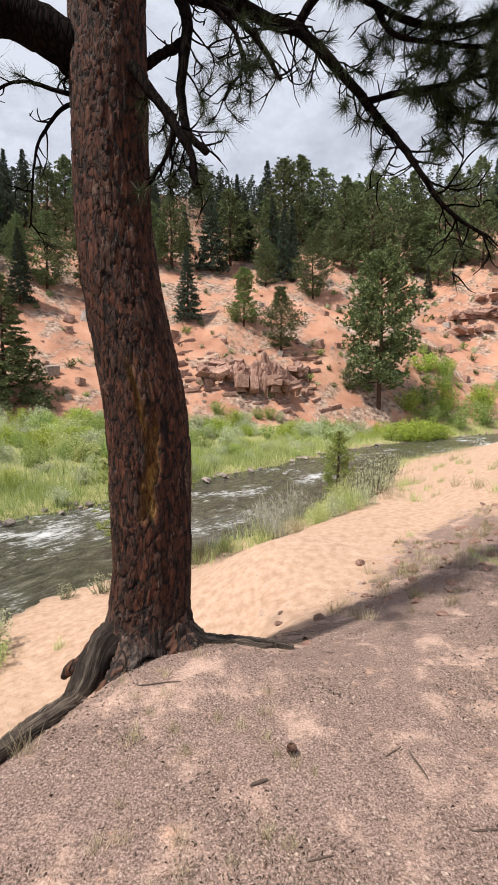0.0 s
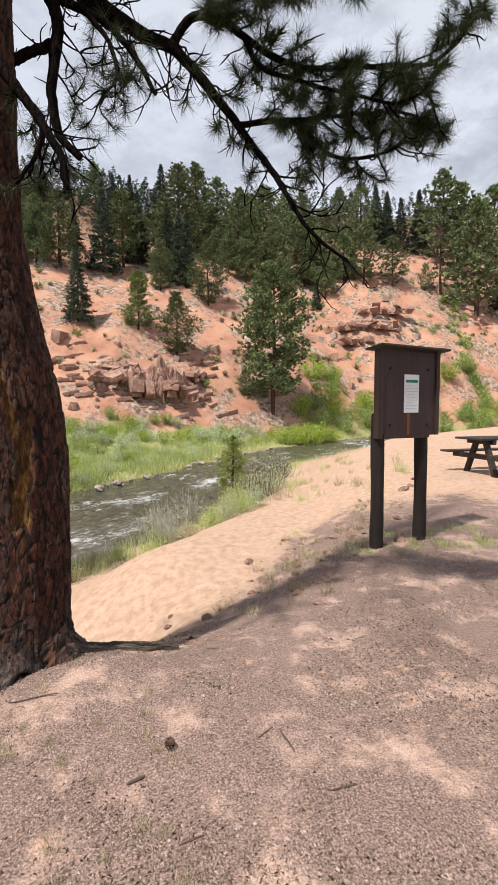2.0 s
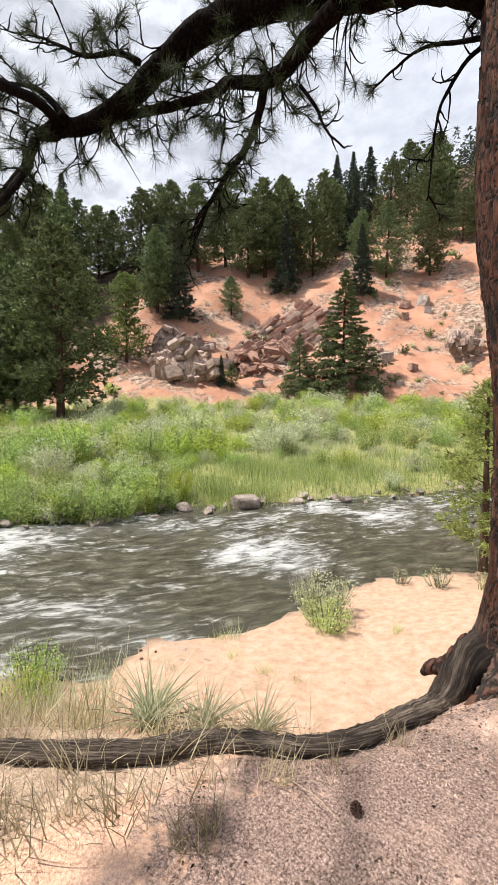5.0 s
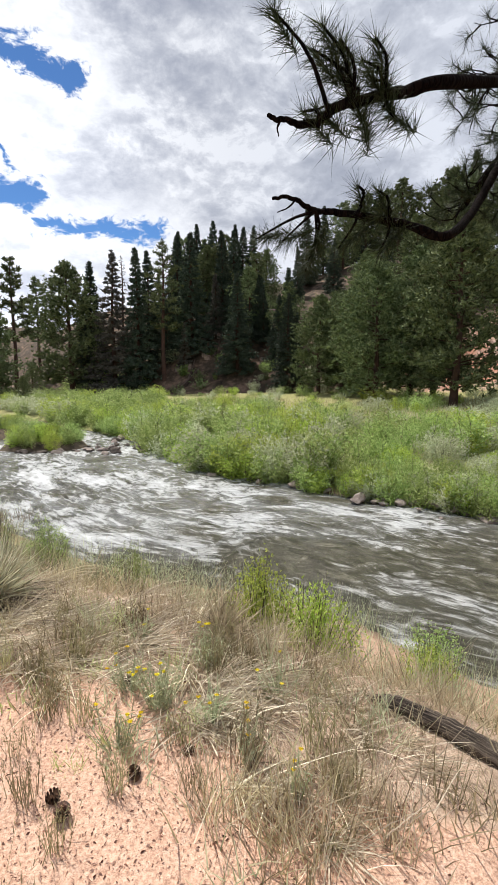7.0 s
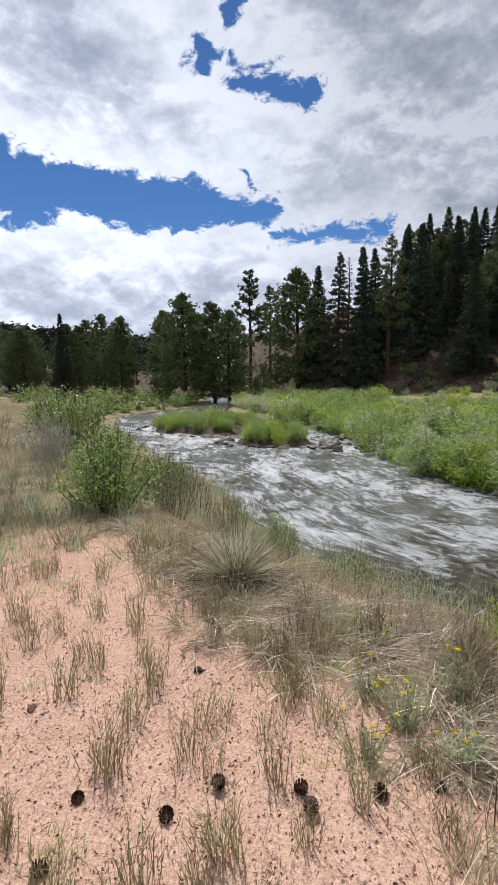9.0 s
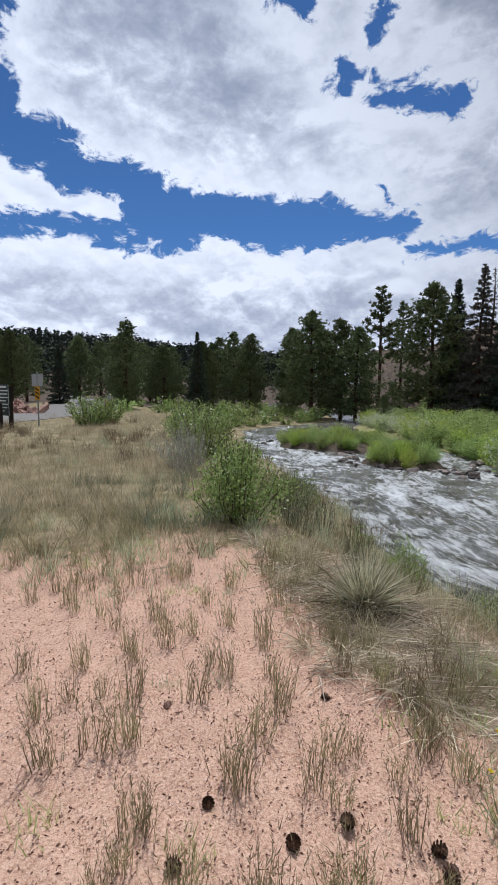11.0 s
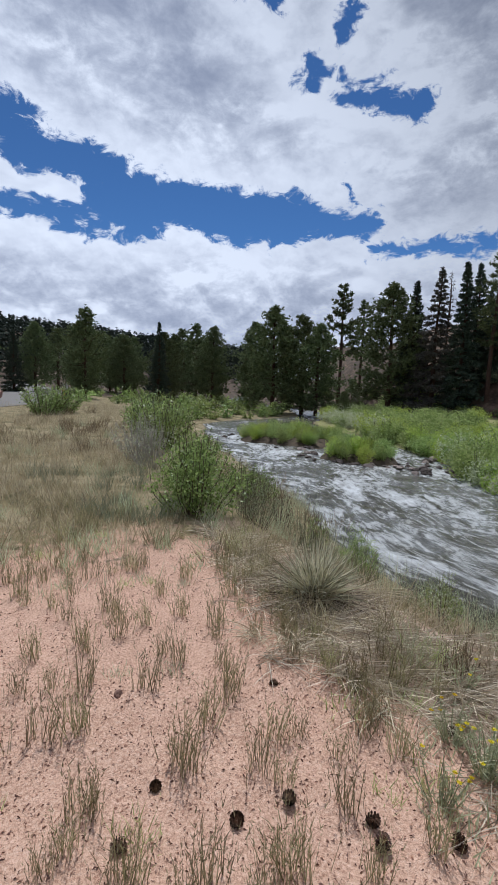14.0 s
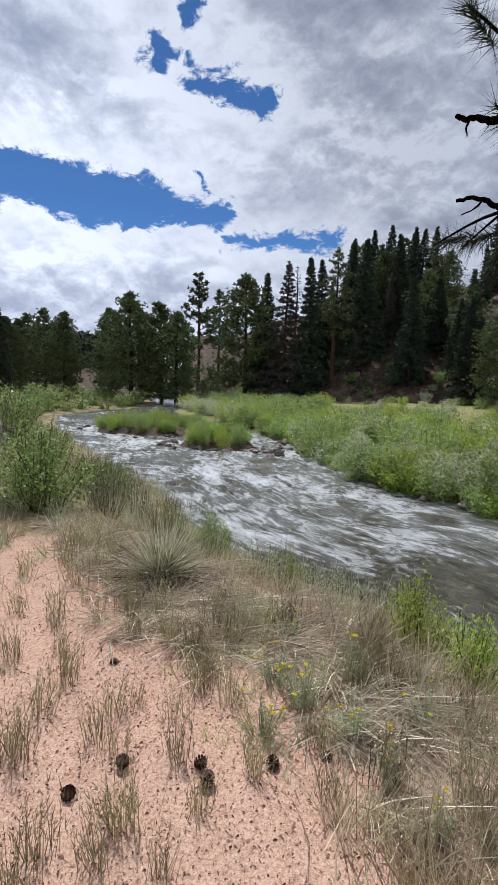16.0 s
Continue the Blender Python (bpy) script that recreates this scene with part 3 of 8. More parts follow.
SAGE = leafy("sage_leaves", (0.33, 0.37, 0.22), (0.68, 0.71, 0.49), 0.7, 0.50, 0.35)
BRIGHT = leafy("bright_leaves", (0.25, 0.34, 0.05), (0.54, 0.62, 0.14), 0.5, 0.5, 0.3)
GRASS = leafy("green_grass", (0.34, 0.42, 0.14), (0.74, 0.78, 0.40), 0.6, 0.52, 0.3)
STRAW = leafy("dry_grass", (0.30, 0.25, 0.15), (0.76, 0.67, 0.46), 0.7, 0.4, 0.3)
SAGE_DARK = leafy("dusky_sage", (0.15, 0.17, 0.105), (0.40, 0.42, 0.29), 0.7, 0.3, 0.4)
BROWN = leafy("brown_seed_grass", (0.10, 0.075, 0.045), (0.36, 0.28, 0.17), 0.75, 0.3, 0.4)
STEM = leafy("upright_stems", (0.17, 0.15, 0.075), (0.48, 0.43, 0.25), 0.7, 0.35, 0.3)
LEAF = leafy("bush_leaves", (0.10, 0.155, 0.033), (0.40, 0.50, 0.17), 0.45, 0.45, 0.35, 0.45)
YUCCA = leafy("yucca_blades", (0.15, 0.14, 0.075), (0.80, 0.75, 0.56), 0.55, 0.3, 0.2)
YELLOW = leafy("yellow_petals", (0.62, 0.48, 0.02), (0.85, 0.68, 0.04), 0.6, 0.3, 0.1)
PINK_ROCK = rock_material("red_granite", (0.11, 0.058, 0.045), (0.33, 0.195, 0.152), (0.56, 0.41, 0.345), 1.6)
WET_ROCK = rock_material("wet_river_stone", (0.035, 0.03, 0.026), (0.12, 0.098, 0.085), (0.30, 0.255, 0.225), 3.0)
CRAG_ROCK = rock_material("lichen_granite", (0.12, 0.085, 0.072), (0.35, 0.26, 0.22), (0.60, 0.50, 0.44), 1.3)
GREY_ROCK = rock_material("river_rock", (0.10, 0.085, 0.075), (0.31, 0.255, 0.225), (0.56, 0.48, 0.43), 3.0)

# ---- builders ----


class Geo:
    """Collects vertices and faces of one mesh."""

    def __init__(self):
        self.v, self.f, self.n = [], [], 0

    def add(self, v, f):
        v = np.asarray(v, float).reshape(-1, 3)
        self.v.append(v)
        self.f.append(np.asarray(f, int) + self.n)
        self.n += len(v)

    def box(self, x0, y0, z0, x1, y1, z1):
        v = [(x, y, z) for z in (z0, z1) for y in (y0, y1) for x in (x0, x1)]
        self.add(v, [(0, 2, 3, 1), (4, 5, 7, 6), (0, 1, 5, 4), (2, 6, 7, 3), (0, 4, 6, 2), (1, 3, 7, 5)])

    def mesh(self, name, soft=False):
        me = bpy.data.meshes.new(name)
        v = np.concatenate(self.v)
        me.vertices.add(len(v))
        me.vertices.foreach_set("co", v.ravel())
        loops = np.concatenate([f.ravel() for f in self.f])
        sizes = np.concatenate([np.full(len(f), f.shape[1]) for f in self.f])
        me.loops.add(len(loops))
        me.loops.foreach_set("vertex_index", loops.astype(np.int32))
        me.polygons.add(len(sizes))
        me.polygons.foreach_set("loop_start", np.concatenate(([0], np.cumsum(sizes)[:-1])).astype(np.int32))
        me.polygons.foreach_set("use_smooth", np.full(len(sizes), soft))
        me.update(calc_edges=True)
        me.validate()
        return me


def part(name, geo, mat, parent=None, label="", soft=False):
    me = geo.mesh(name, soft) if isinstance(geo, Geo) else geo
    if not me.materials:
        me.materials.append(mat)
    ob = new(name, me)
    if parent is not None:
        ob.parent = parent
    if label:
        tagged(ob, label)
    return ob


def thing(name, m, label, category, group="", kind=""):
    ob = new(name)
    ob.matrix_basis = m
    ob.empty_display_size = 0.2
    return tagged(ob, label, category, group, kind)


def unit(v):
    v = np.asarray(v, float)
    return v / np.maximum(np.linalg.norm(v, axis=-1, keepdims=True), 1e-9)


def smooth_path(pts, n):
    """A soft curve through the given points (Catmull-Rom), n points."""
    p = np.asarray(pts, float)
    p = np.vstack((2 * p[0] - p[1], p, 2 * p[-1] - p[-2]))
    u = np.linspace(0, len(pts) - 1 - 1e-6, n)
    i = u.astype(int)
    t = (u - i)[:, None]
    a, b, c, d = p[i], p[i + 1], p[i + 2], p[i + 3]
    return 0.5 * (2 * b + (c - a) * t + (2 * a - 5 * b + 4 * c - d) * t ** 2 + (3 * b - a - 3 * c + d) * t ** 3)


def tube(geo, pts, radii, sides=8, lump=0.0, seed=0):
    p = np.asarray(pts, float)
    r = np.broadcast_to(np.asarray(radii, float), (len(p),))
    t = unit(np.gradient(p, axis=0))
    ref = np.array([0.31, 0.47, 0.83])
    a = unit(np.cross(t, ref))
    b = np.cross(t, a)
    ang = np.linspace(0, 2 * np.pi, sides, endpoint=False)
    rr = np.repeat(r[:, None], sides, 1)
    if lump:
        k = np.arange(len(p))[:, None] * 0.7 + seed * 13.1
        rr = rr * (1 + lump * 2 * fbm(k + 0 * ang[None], ang[None] * 1.4 + 0 * k, seed, 3))
    v = p[:, None] + rr[..., None] * (np.cos(ang)[None, :, None] * a[:, None] + np.sin(ang)[None, :, None] * b[:, None])
    i, j = np.meshgrid(np.arange(len(p) - 1), np.arange(sides), indexing="ij")
    j2 = (j + 1) % sides
    q = np.stack((i * sides + j, i * sides + j2, (i + 1) * sides + j2, (i + 1) * sides + j), -1).reshape(-1, 4)
    geo.add(v.reshape(-1, 3), q)
    n = len(p) * sides
    geo.add(np.vstack((v[0], v[-1])), [tuple(range(sides - 1, -1, -1)), tuple(range(sides, 2 * sides))])
    return n


def blades(geo, base, way, length, width, bend=0.0, sag=None, parts=2):
    """Many grass blades or needles at once: tapering strips from base along way, bent down by bend of their length."""
    base, way = np.asarray(base, float), unit(way)
    n = len(base)
    length, width = np.broadcast_to(length, (n,)), np.broadcast_to(width, (n,))
    flat = unit(np.cross(way, rng.normal(size=(n, 3))))
    rows = []
    for k in range(parts + 1):
        u = k / parts
        c = base + way * (length * u)[:, None]
        c[:, 2] -= np.broadcast_to(bend, (n,)) * length * u ** 2
        w = (width * (1 - u) ** 0.7 / 2)[:, None]
        rows.append((c - flat * w, c + flat * w) if k < parts else (c,))
    v = np.stack([x for row in rows for x in row], 1)
    m = v.shape[1]
    o = (np.arange(n) * m)[:, None]
    for k in range(parts - 1):
        geo.add(np.zeros((0, 3)), (o + np.array([[2 * k, 2 * k + 1, 2 * k + 3, 2 * k + 2]])))
    geo.f.append(o + np.array([[2 * parts - 2, 2 * parts - 1, 2 * parts]]) + geo.n)
    geo.v.append(v.reshape(-1, 3))
    geo.n += n * m


def sphere_ways(n):
    return unit(rng.normal(size=(n, 3)))


# ---- ground: one sheet of rings that widen with distance ----
RINGS, SPOKES = 290, 480
ring = 0.35 * (4200 / 0.35) ** (np.arange(RINGS) / (RINGS - 1))
ring[:60] = np.linspace(0.2, ring[60], 60, endpoint=False)
spoke = np.linspace(0, 2 * np.pi, SPOKES, endpoint=False)
gx, gy = (ring[:, None] * np.cos(spoke)).ravel() - 0.4, (ring[:, None] * np.sin(spoke)).ravel() + 1.2
gz = ground(gx, gy)
sheet = Geo()
i, j = np.meshgrid(np.arange(RINGS - 1), np.arange(SPOKES), indexing="ij")
sheet.add(np.stack((gx, gy, gz), 1), np.stack((i * SPOKES + j, (i + 1) * SPOKES + j, (i + 1) * SPOKES + (j + 1) % SPOKES, i * SPOKES + (j + 1) % SPOKES), -1).reshape(-1, 4))
sheet.add([(-0.4, 1.2, spot(-0.4, 1.2))], np.zeros((0, 3), int))
sheet.f.append(np.stack((np.full(SPOKES, RINGS * SPOKES), np.arange(SPOKES), (np.arange(SPOKES) + 1) % SPOKES), -1))
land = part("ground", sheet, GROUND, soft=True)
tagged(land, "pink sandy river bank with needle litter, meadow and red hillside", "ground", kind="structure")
ax, ay, az = np.append(gx, -0.4), np.append(gy, 1.2), np.append(gz, 0)
dn, sn = line_dist(ax, ay, SHORE)
df, sf = line_dist(ax, ay, FAR_BANK)
de, se = line_dist(ax, ay, EDGE)
dh, sh = line_dist(ax, ay, HILL_FOOT)
near_side, far_side, hill_in = sn > 0, sf < 0, np.where(sh < 0, dh, -dh)
masks = {
    "litter": near_side * smooth(0.45, -0.6, np.where(se < 0, de, -de) - 0.25 * smooth(0.1, 1.4, ax) * smooth(8.0, 5.0, ay)) * smooth(7.0, 4.4, np.hypot(ax - 1.6, (ay - 1.8) * 1.1)) * smooth(-1.6, -0.4, ax + 0.45 * ay),
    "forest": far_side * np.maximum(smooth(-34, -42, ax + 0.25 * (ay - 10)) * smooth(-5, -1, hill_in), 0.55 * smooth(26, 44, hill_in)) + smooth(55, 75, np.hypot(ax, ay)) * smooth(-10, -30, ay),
    "dry": near_side * np.maximum(smooth(4.0, 6.5, np.hypot(ax + 0.5, ay + 0.5)) * smooth(1.5, -1.0, ay) * smooth(95, 70, np.hypot(ax, ay)), smooth(1.7, 0.5, de) * smooth(2.4, 1.2, ay) * smooth(-1.4, -2.2, ax) * 0.4),
    "duff": near_side * (line_dist(ax, ay, DUFF)[1] > 0) * smooth(0.0, 0.35, line_dist(ax, ay, DUFF)[0]) * smooth(1.9, 1.0, line_dist(ax, ay, DUFF)[0]) * smooth(2.0, 0.9, ay) * smooth(-6.5, -5.0, ax) * 0.85,
    "pink": near_side * np.maximum(smooth(0.5, -0.4, np.where(se < 0, de, -de)) * smooth(5.0, 2.0, ay), 0.0),
    "hill": far_side * smooth(-2, 2, hill_in + 4 * fbm(ax * 0.2, ay * 0.2, 41)) + near_side * 1.3 * np.exp(-(((ax + 17) / 8.0) ** 2 + ((ay + 46) / 8.0) ** 2)),
    "turf": np.maximum(far_side * smooth(1.5, -1.5, hill_in) * smooth(0.0, 0.35, df), near_side * (smooth(2.2, 0.6, dn) * smooth(7, 12, np.hypot(ax + 1, ay)) * 0.7)),
    "bed": np.minimum(smooth(0.22, -0.06, np.where(near_side, dn, -dn) + 0.25 * fbm(ax * 2.3, ay * 2.3, 45)), smooth(0.22, -0.06, np.where(far_side, df, -df) + 0.25 * fbm(ax * 2.3, ay * 2.3, 46))),
}
for name, values in masks.items():
    a = land.data.attributes.new(name, "FLOAT", "POINT")
    a.data.foreach_set("value", np.asarray(values, np.float32))

# ---- river ----
mid_line = [((a[0] + b[0]) / 2, (a[1] + b[1]) / 2) for a, b in (((60, 38), (60, 44.5)), ((32, 41), (33, 47.5)), ((20, 38), (24.5, 47)), ((14.5, 33.5), (17.5, 41.5)),
            ((7.6, 25.5), (4, 27.3)), ((2.3, 15), (-2.3, 18.4)), ((-1.9, 8.9), (-6.8, 11.4)), ((-4.2, 4.5), (-9.8, 6.6)), ((-6.6, 1.5), (-13.6, 2.8)),
            ((-9.4, -2.5), (-15.6, 0.4)), ((-16.5, -8.6), (-25, -3.6)), ((-24.8, -16), (-33, -9.5)), ((-32.5, -20.8), (-37, -13.5)), ((-41, -19.8), (-41.5, -15.8)), ((-48, -19.5), (-48.5, -16)), ((-60, -26), (-61.5, -22.5)), ((-75, -47), (-77, -43.5)), ((-140, -75), (-150, -70)))]
spine = smooth_path([(x, y, 0) for x, y in mid_line], 700)[:, :2]
tang = unit(np.gradient(spine, axis=0))
side_way = np.stack((-tang[:, 1], tang[:, 0]), 1)
off = np.linspace(-9, 9, 91)
wx, wy = spine[:, None, 0] + off * side_way[:, None, 0], spine[:, None, 1] + off * side_way[:, None, 1]
run = np.concatenate(([0], np.cumsum(np.hypot(*np.diff(spine, axis=0).T))))
along, across = np.repeat(run[:, None], len(off), 1), np.repeat(off[None], len(run), 0)
# white water: over the shallows downstream and below the beach point
rapid = np.maximum(smooth(-4, -11, wx) * smooth(-75, -20, wx) * 0.66, 0.68 * np.exp(-(((wx + 5.5) / 2.8) ** 2 + ((wy - 7.2) / 2.0) ** 2)))
rapid = np.maximum(rapid, 0.75 * np.exp(-(((wx - 1.5) / 2.5) ** 2 + ((wy - 20) / 3) ** 2)) * smooth(-2, 2, off)[None])
rapid = np.maximum(rapid, 0.45 + 0.5 * fbm(wx * 0.35, wy * 0.35, 55))
wz = WATER + fbm(along * 0.5, across * 0.9, 51) * 0.10 + fbm(along * 1.6, across * 2.6, 53, 3) * (0.05 + 0.10 * rapid) + 0.02
river_geo = Geo()
i, j = np.meshgrid(np.arange(len(run) - 1), np.arange(len(off) - 1), indexing="ij")
m_ = len(off)
river_geo.add(np.stack((wx, wy, wz), -1).reshape(-1, 3), np.stack((i * m_ + j, i * m_ + j + 1, (i + 1) * m_ + j + 1, (i + 1) * m_ + j), -1).reshape(-1, 4))
river = part("water", river_geo, WATER_MAT, soft=True)
tagged(river, "shallow mountain river, dark and clear with white ripples", "river", kind="structure")
for name, values in (("along", along), ("across", across), ("rapid", rapid)):
    a = river.data.attributes.new(name, "FLOAT", "POINT")
    a.data.foreach_set("value", np.asarray(values, np.float32).ravel())


# ---- conifers ----
def crown(kind, height, seed, fine=1.0):
    """Trunk and crown of a conifer that stands at the origin: whorls of limbs hung with bunches of needles."""
    r = np.random.default_rng(seed)
    trunk, leaf = Geo(), Geo()
    n_pts = 12
    lean = r.normal(0, 0.012, 2)
    zz = np.linspace(0, height, n_pts)
    axis = np.stack((lean[0] * zz + 0.04 * np.sin(zz * 0.8 + seed), lean[1] * zz + 0.04 * np.cos(zz * 0.7 + seed * 2), zz), 1)
    base_r = height * (0.021 if kind in "py" else 0.016)
    tube(trunk, axis, base_r * (1 - zz / height) ** 0.8 + 0.012, 7, 0.15, seed)
    start = {"p": 0.09, "s": 0.03, "n": 0.03, "y": 0.14, "d": 0.12, "g": 0.10, "t": 0.36, "b": 0.05, "l": 0.06, "P": 0.15, "S": 0.02}[kind]
    wide = {"p": 0.29, "s": 0.20, "n": 0.19, "y": 0.24, "d": 0.19, "g": 0.15, "t": 0.14, "b": 0.43, "l": 0.38, "P": 0.25, "S": 0.37}[kind] * height * r.uniform(0.9, 1.1)
    count = int({"p": 88, "s": 190, "n": 130, "y": 46, "d": 64, "g": 60, "t": 34, "b": 92, "l": 84, "P": 96, "S": 150}[kind] * fine ** 0.5)
    bushy, pines = kind in "blP", "pytblP"
    look_ = {"b": "p", "l": "p", "P": "p", "n": "s", "S": "s"}.get(kind, kind)
    bases, ways, lens = [], [], []
    for k in range(count):
        u = start + (0.985 - start) * ((k + r.uniform(0, 0.8)) / count)
        v = (u - start) / (1 - start)
        if kind == "P":
            reach = wide * math.sqrt(max(0.03, 1 - ((v - 0.40) / 0.61) ** 2)) * 0.92
        elif kind in pines:
            reach = wide * (1 - v) ** 0.55 * (0.75 + 0.25 * math.sin(9 * v + seed)) * smooth(-0.25, 0.2, v) + 0.1 if bushy else wide * (0.35 + 0.65 * math.sin(math.pi * min(1, 0.25 + 0.78 * v))) * (1 - v ** 4 * 0.75)
        else:
            reach = wide * (1 - v) ** 0.95 + 0.07
        reach *= r.uniform(0.82, 1.1) if bushy else r.uniform(0.6, 1.12) if kind in pines else r.uniform(0.78, 1.08)
        az = k * 2.39996 + r.uniform(-0.5, 0.5)
        tilt = (r.uniform(-0.15, 0.35) + 0.35 * v) if kind in pines else r.uniform(-0.35, 0.05) + 0.25 * v
        o = np.array([np.interp(u * height, zz, axis[:, 0]), np.interp(u * height, zz, axis[:, 1]), u * height])
        d = np.array([math.cos(az), math.sin(az), tilt])
        tip = o + d * reach + np.array([0, 0, (0.12 if kind in pines else -0.06) * reach])
        midp = (o + tip) / 2 + np.array([0, 0, -0.05 * reach])
        limb = smooth_path([o, midp, tip], 5)
        if k % 2 == 0:
            tube(trunk, limb[::2], np.linspace(height * 0.0042, height * 0.0012, 3), 3)
        if kind == "g":
            bunches = 3
        else:
            bunches = max(3, int(((6 if look_ == 'p' and fine > 1.5 else 4) + (10 if look_ == 'p' and fine > 1.5 else 7) * reach / max(wide, 0.1)) * (0.95 if look_ == "s" else 1.0) * (3.4 if kind == "S" else 1.5 if look_ == "p" else 1.3) * fine ** 0.7))
        us = r.uniform(0.28, 1.02, bunches) ** (0.75 if kind in pines else 0.9)
        spread = 0.13 * reach + 0.03 * height * (0.6 if kind in "pyblP" else 0.3)
        for uu in us:
            c = limb[min(4, int(uu * 4))] + (limb[min(4, int(uu * 4) + 1)] - limb[min(4, int(uu * 4))]) * (uu * 4 % 1)
            c = c + r.normal(0, 1, 3) * spread * (1.0 - 0.75 * v if kind not in pines else 1.0) * np.array([0.7, 0.7, 0.45 if kind in pines else 0.3]) * (0.4 + 0.6 * uu)
            m = {"p": 9, "s": 8, "y": 8, "d": 5, "g": 4, "t": 9}[look_]
            w = unit(r.normal(0, 1, (m, 3)) * np.array([1, 1, 0.75]) + d * 0.7 + np.array([0, 0, 0.25 if kind in pines else -0.2]))
            bases.append(np.repeat(c[None], m, 0))
            ways.append(w)
            lens.append(r.uniform(0.022, 0.043, m) * height ** 0.55 * 8 ** 0.45 * (1.05 - 0.42 * v if look_ == "s" else 0.85 if kind in "dg" else 1.0) / fine ** 0.55)
    bases, ways, lens = np.vstack(bases), np.vstack(ways), np.concatenate(lens)
    blades(leaf, bases, ways, lens, lens * ((0.50 if look_ in 'pst' else 0.34) if fine < 1.5 else (0.46 if look_ in 'ps' else 0.24)), 0.0, parts=1)
    return trunk, leaf


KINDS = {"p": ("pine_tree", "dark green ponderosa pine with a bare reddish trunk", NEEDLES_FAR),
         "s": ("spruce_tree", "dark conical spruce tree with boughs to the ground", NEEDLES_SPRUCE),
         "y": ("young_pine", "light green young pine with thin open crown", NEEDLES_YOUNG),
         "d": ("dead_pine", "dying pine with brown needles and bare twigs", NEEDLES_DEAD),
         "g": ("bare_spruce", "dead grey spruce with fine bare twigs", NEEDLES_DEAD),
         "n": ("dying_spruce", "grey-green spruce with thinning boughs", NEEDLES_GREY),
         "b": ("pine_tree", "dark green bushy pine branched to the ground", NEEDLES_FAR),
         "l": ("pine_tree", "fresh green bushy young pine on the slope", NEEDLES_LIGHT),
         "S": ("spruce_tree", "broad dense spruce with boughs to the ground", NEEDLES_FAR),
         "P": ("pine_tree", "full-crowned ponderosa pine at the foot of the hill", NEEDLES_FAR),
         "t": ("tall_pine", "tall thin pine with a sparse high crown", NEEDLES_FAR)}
PROTO = {}


def conifer(kind, x, y, height, variant=0, fine=1.0):
    name, label, leafmat = KINDS[kind]
    key = (kind, variant, fine)
    z = spot(x, y) - 0.08
    turn = (x * 37.7 + y * 91.3) % 360
    m = pose(x, y, z, 0, 0, turn) @ Matrix.Diagonal((height / 10 * (0.92 + 0.16 * ((x * 7.1) % 1)), height / 10 * (0.92 + 0.16 * ((y * 5.3) % 1)), height / 10, 1))
    if key not in PROTO:
        trunk, leaf = crown(kind, 10.0, 100 + variant * 7 + ord(kind), fine)
        PROTO[key] = thing(name, Matrix.Identity(4), label, "tree", "conifers of the valley")
        part("trunk", trunk, FAR_BARK, PROTO[key])
        part("crown", leaf, leafmat, PROTO[key])
        PROTO[key].matrix_basis = m
        return PROTO[key]
    ob = PROTO[key]
    root = new(name)
    tagged(root, label, "tree", "conifers of the valley")
    root.matrix_basis = m
    for o in ob.children:
        c = new(o.name.split(".")[0], o.data)
        c.parent = root
    return root


FRONT_TREES = ((12.4, 46.0, 14.4, "P"), (3.2, 49.9, 6.4, "b"), (-0.7, 52.4, 6.1, "l"), (7.9, 61.3, 8.1, "b"), (2.0, 62.9, 6.4, "b"), (26.6, 72.9, 4.9, "s"), (-6.7, 52.2, 8.0, "s"), (48.4, 72.8, 12.2, "d"), (35.8, 75.3, 10.2, "p"), (40.2, 73.9, 8.1, "p"), (30.5, 81.5, 12.3, "p"), (-2.3, 72.6, 8.3, "p"), (-0.2, 74.4, 6.2, "p"), (-12.8, 63.4, 8.3, "p"), (-10.3, 64.9, 9.3, "p"), (46.0, 73.6, 4.5, "b"), (57.5, 70.5, 6.9, "s"), (9.8, 47.2, 3.0, "b"))
RIDGE_TREES = ((-8.2, 89.8, 8.6, "p"), (-5.1, 86.8, 8.4, "s"), (-2.2, 83.5, 10.1, "s"), (3.3, 97.5, 12, "s"), (5.9, 84.3, 13.9, "p"), (10, 93.7, 15.6, "p"), (14.5, 98.7, 12.9, "p"), (15.8, 83.5, 14.6, "p"), (19.7, 92.6, 13.7, "p"), (20.5, 82.2, 16.3, "p"), (27.2, 93.1, 11.8, "p"), (31.1, 94.2, 12.8, "p"), (38.1, 92.1, 10.9, "p"), (40, 85.7, 12.3, "p"), (44, 88.1, 11.2, "s"), (46.5, 88.4, 10.3, "s"), (48.6, 86.6, 10, "s"), (53.2, 87.9, 12.2, "s"), (55.6, 83.4, 18.6, "p"), (57.5, 81.1, 17, "p"), (52.1, 68.3, 21.5, "p"), (64.4, 81.1, 18.3, "p"))
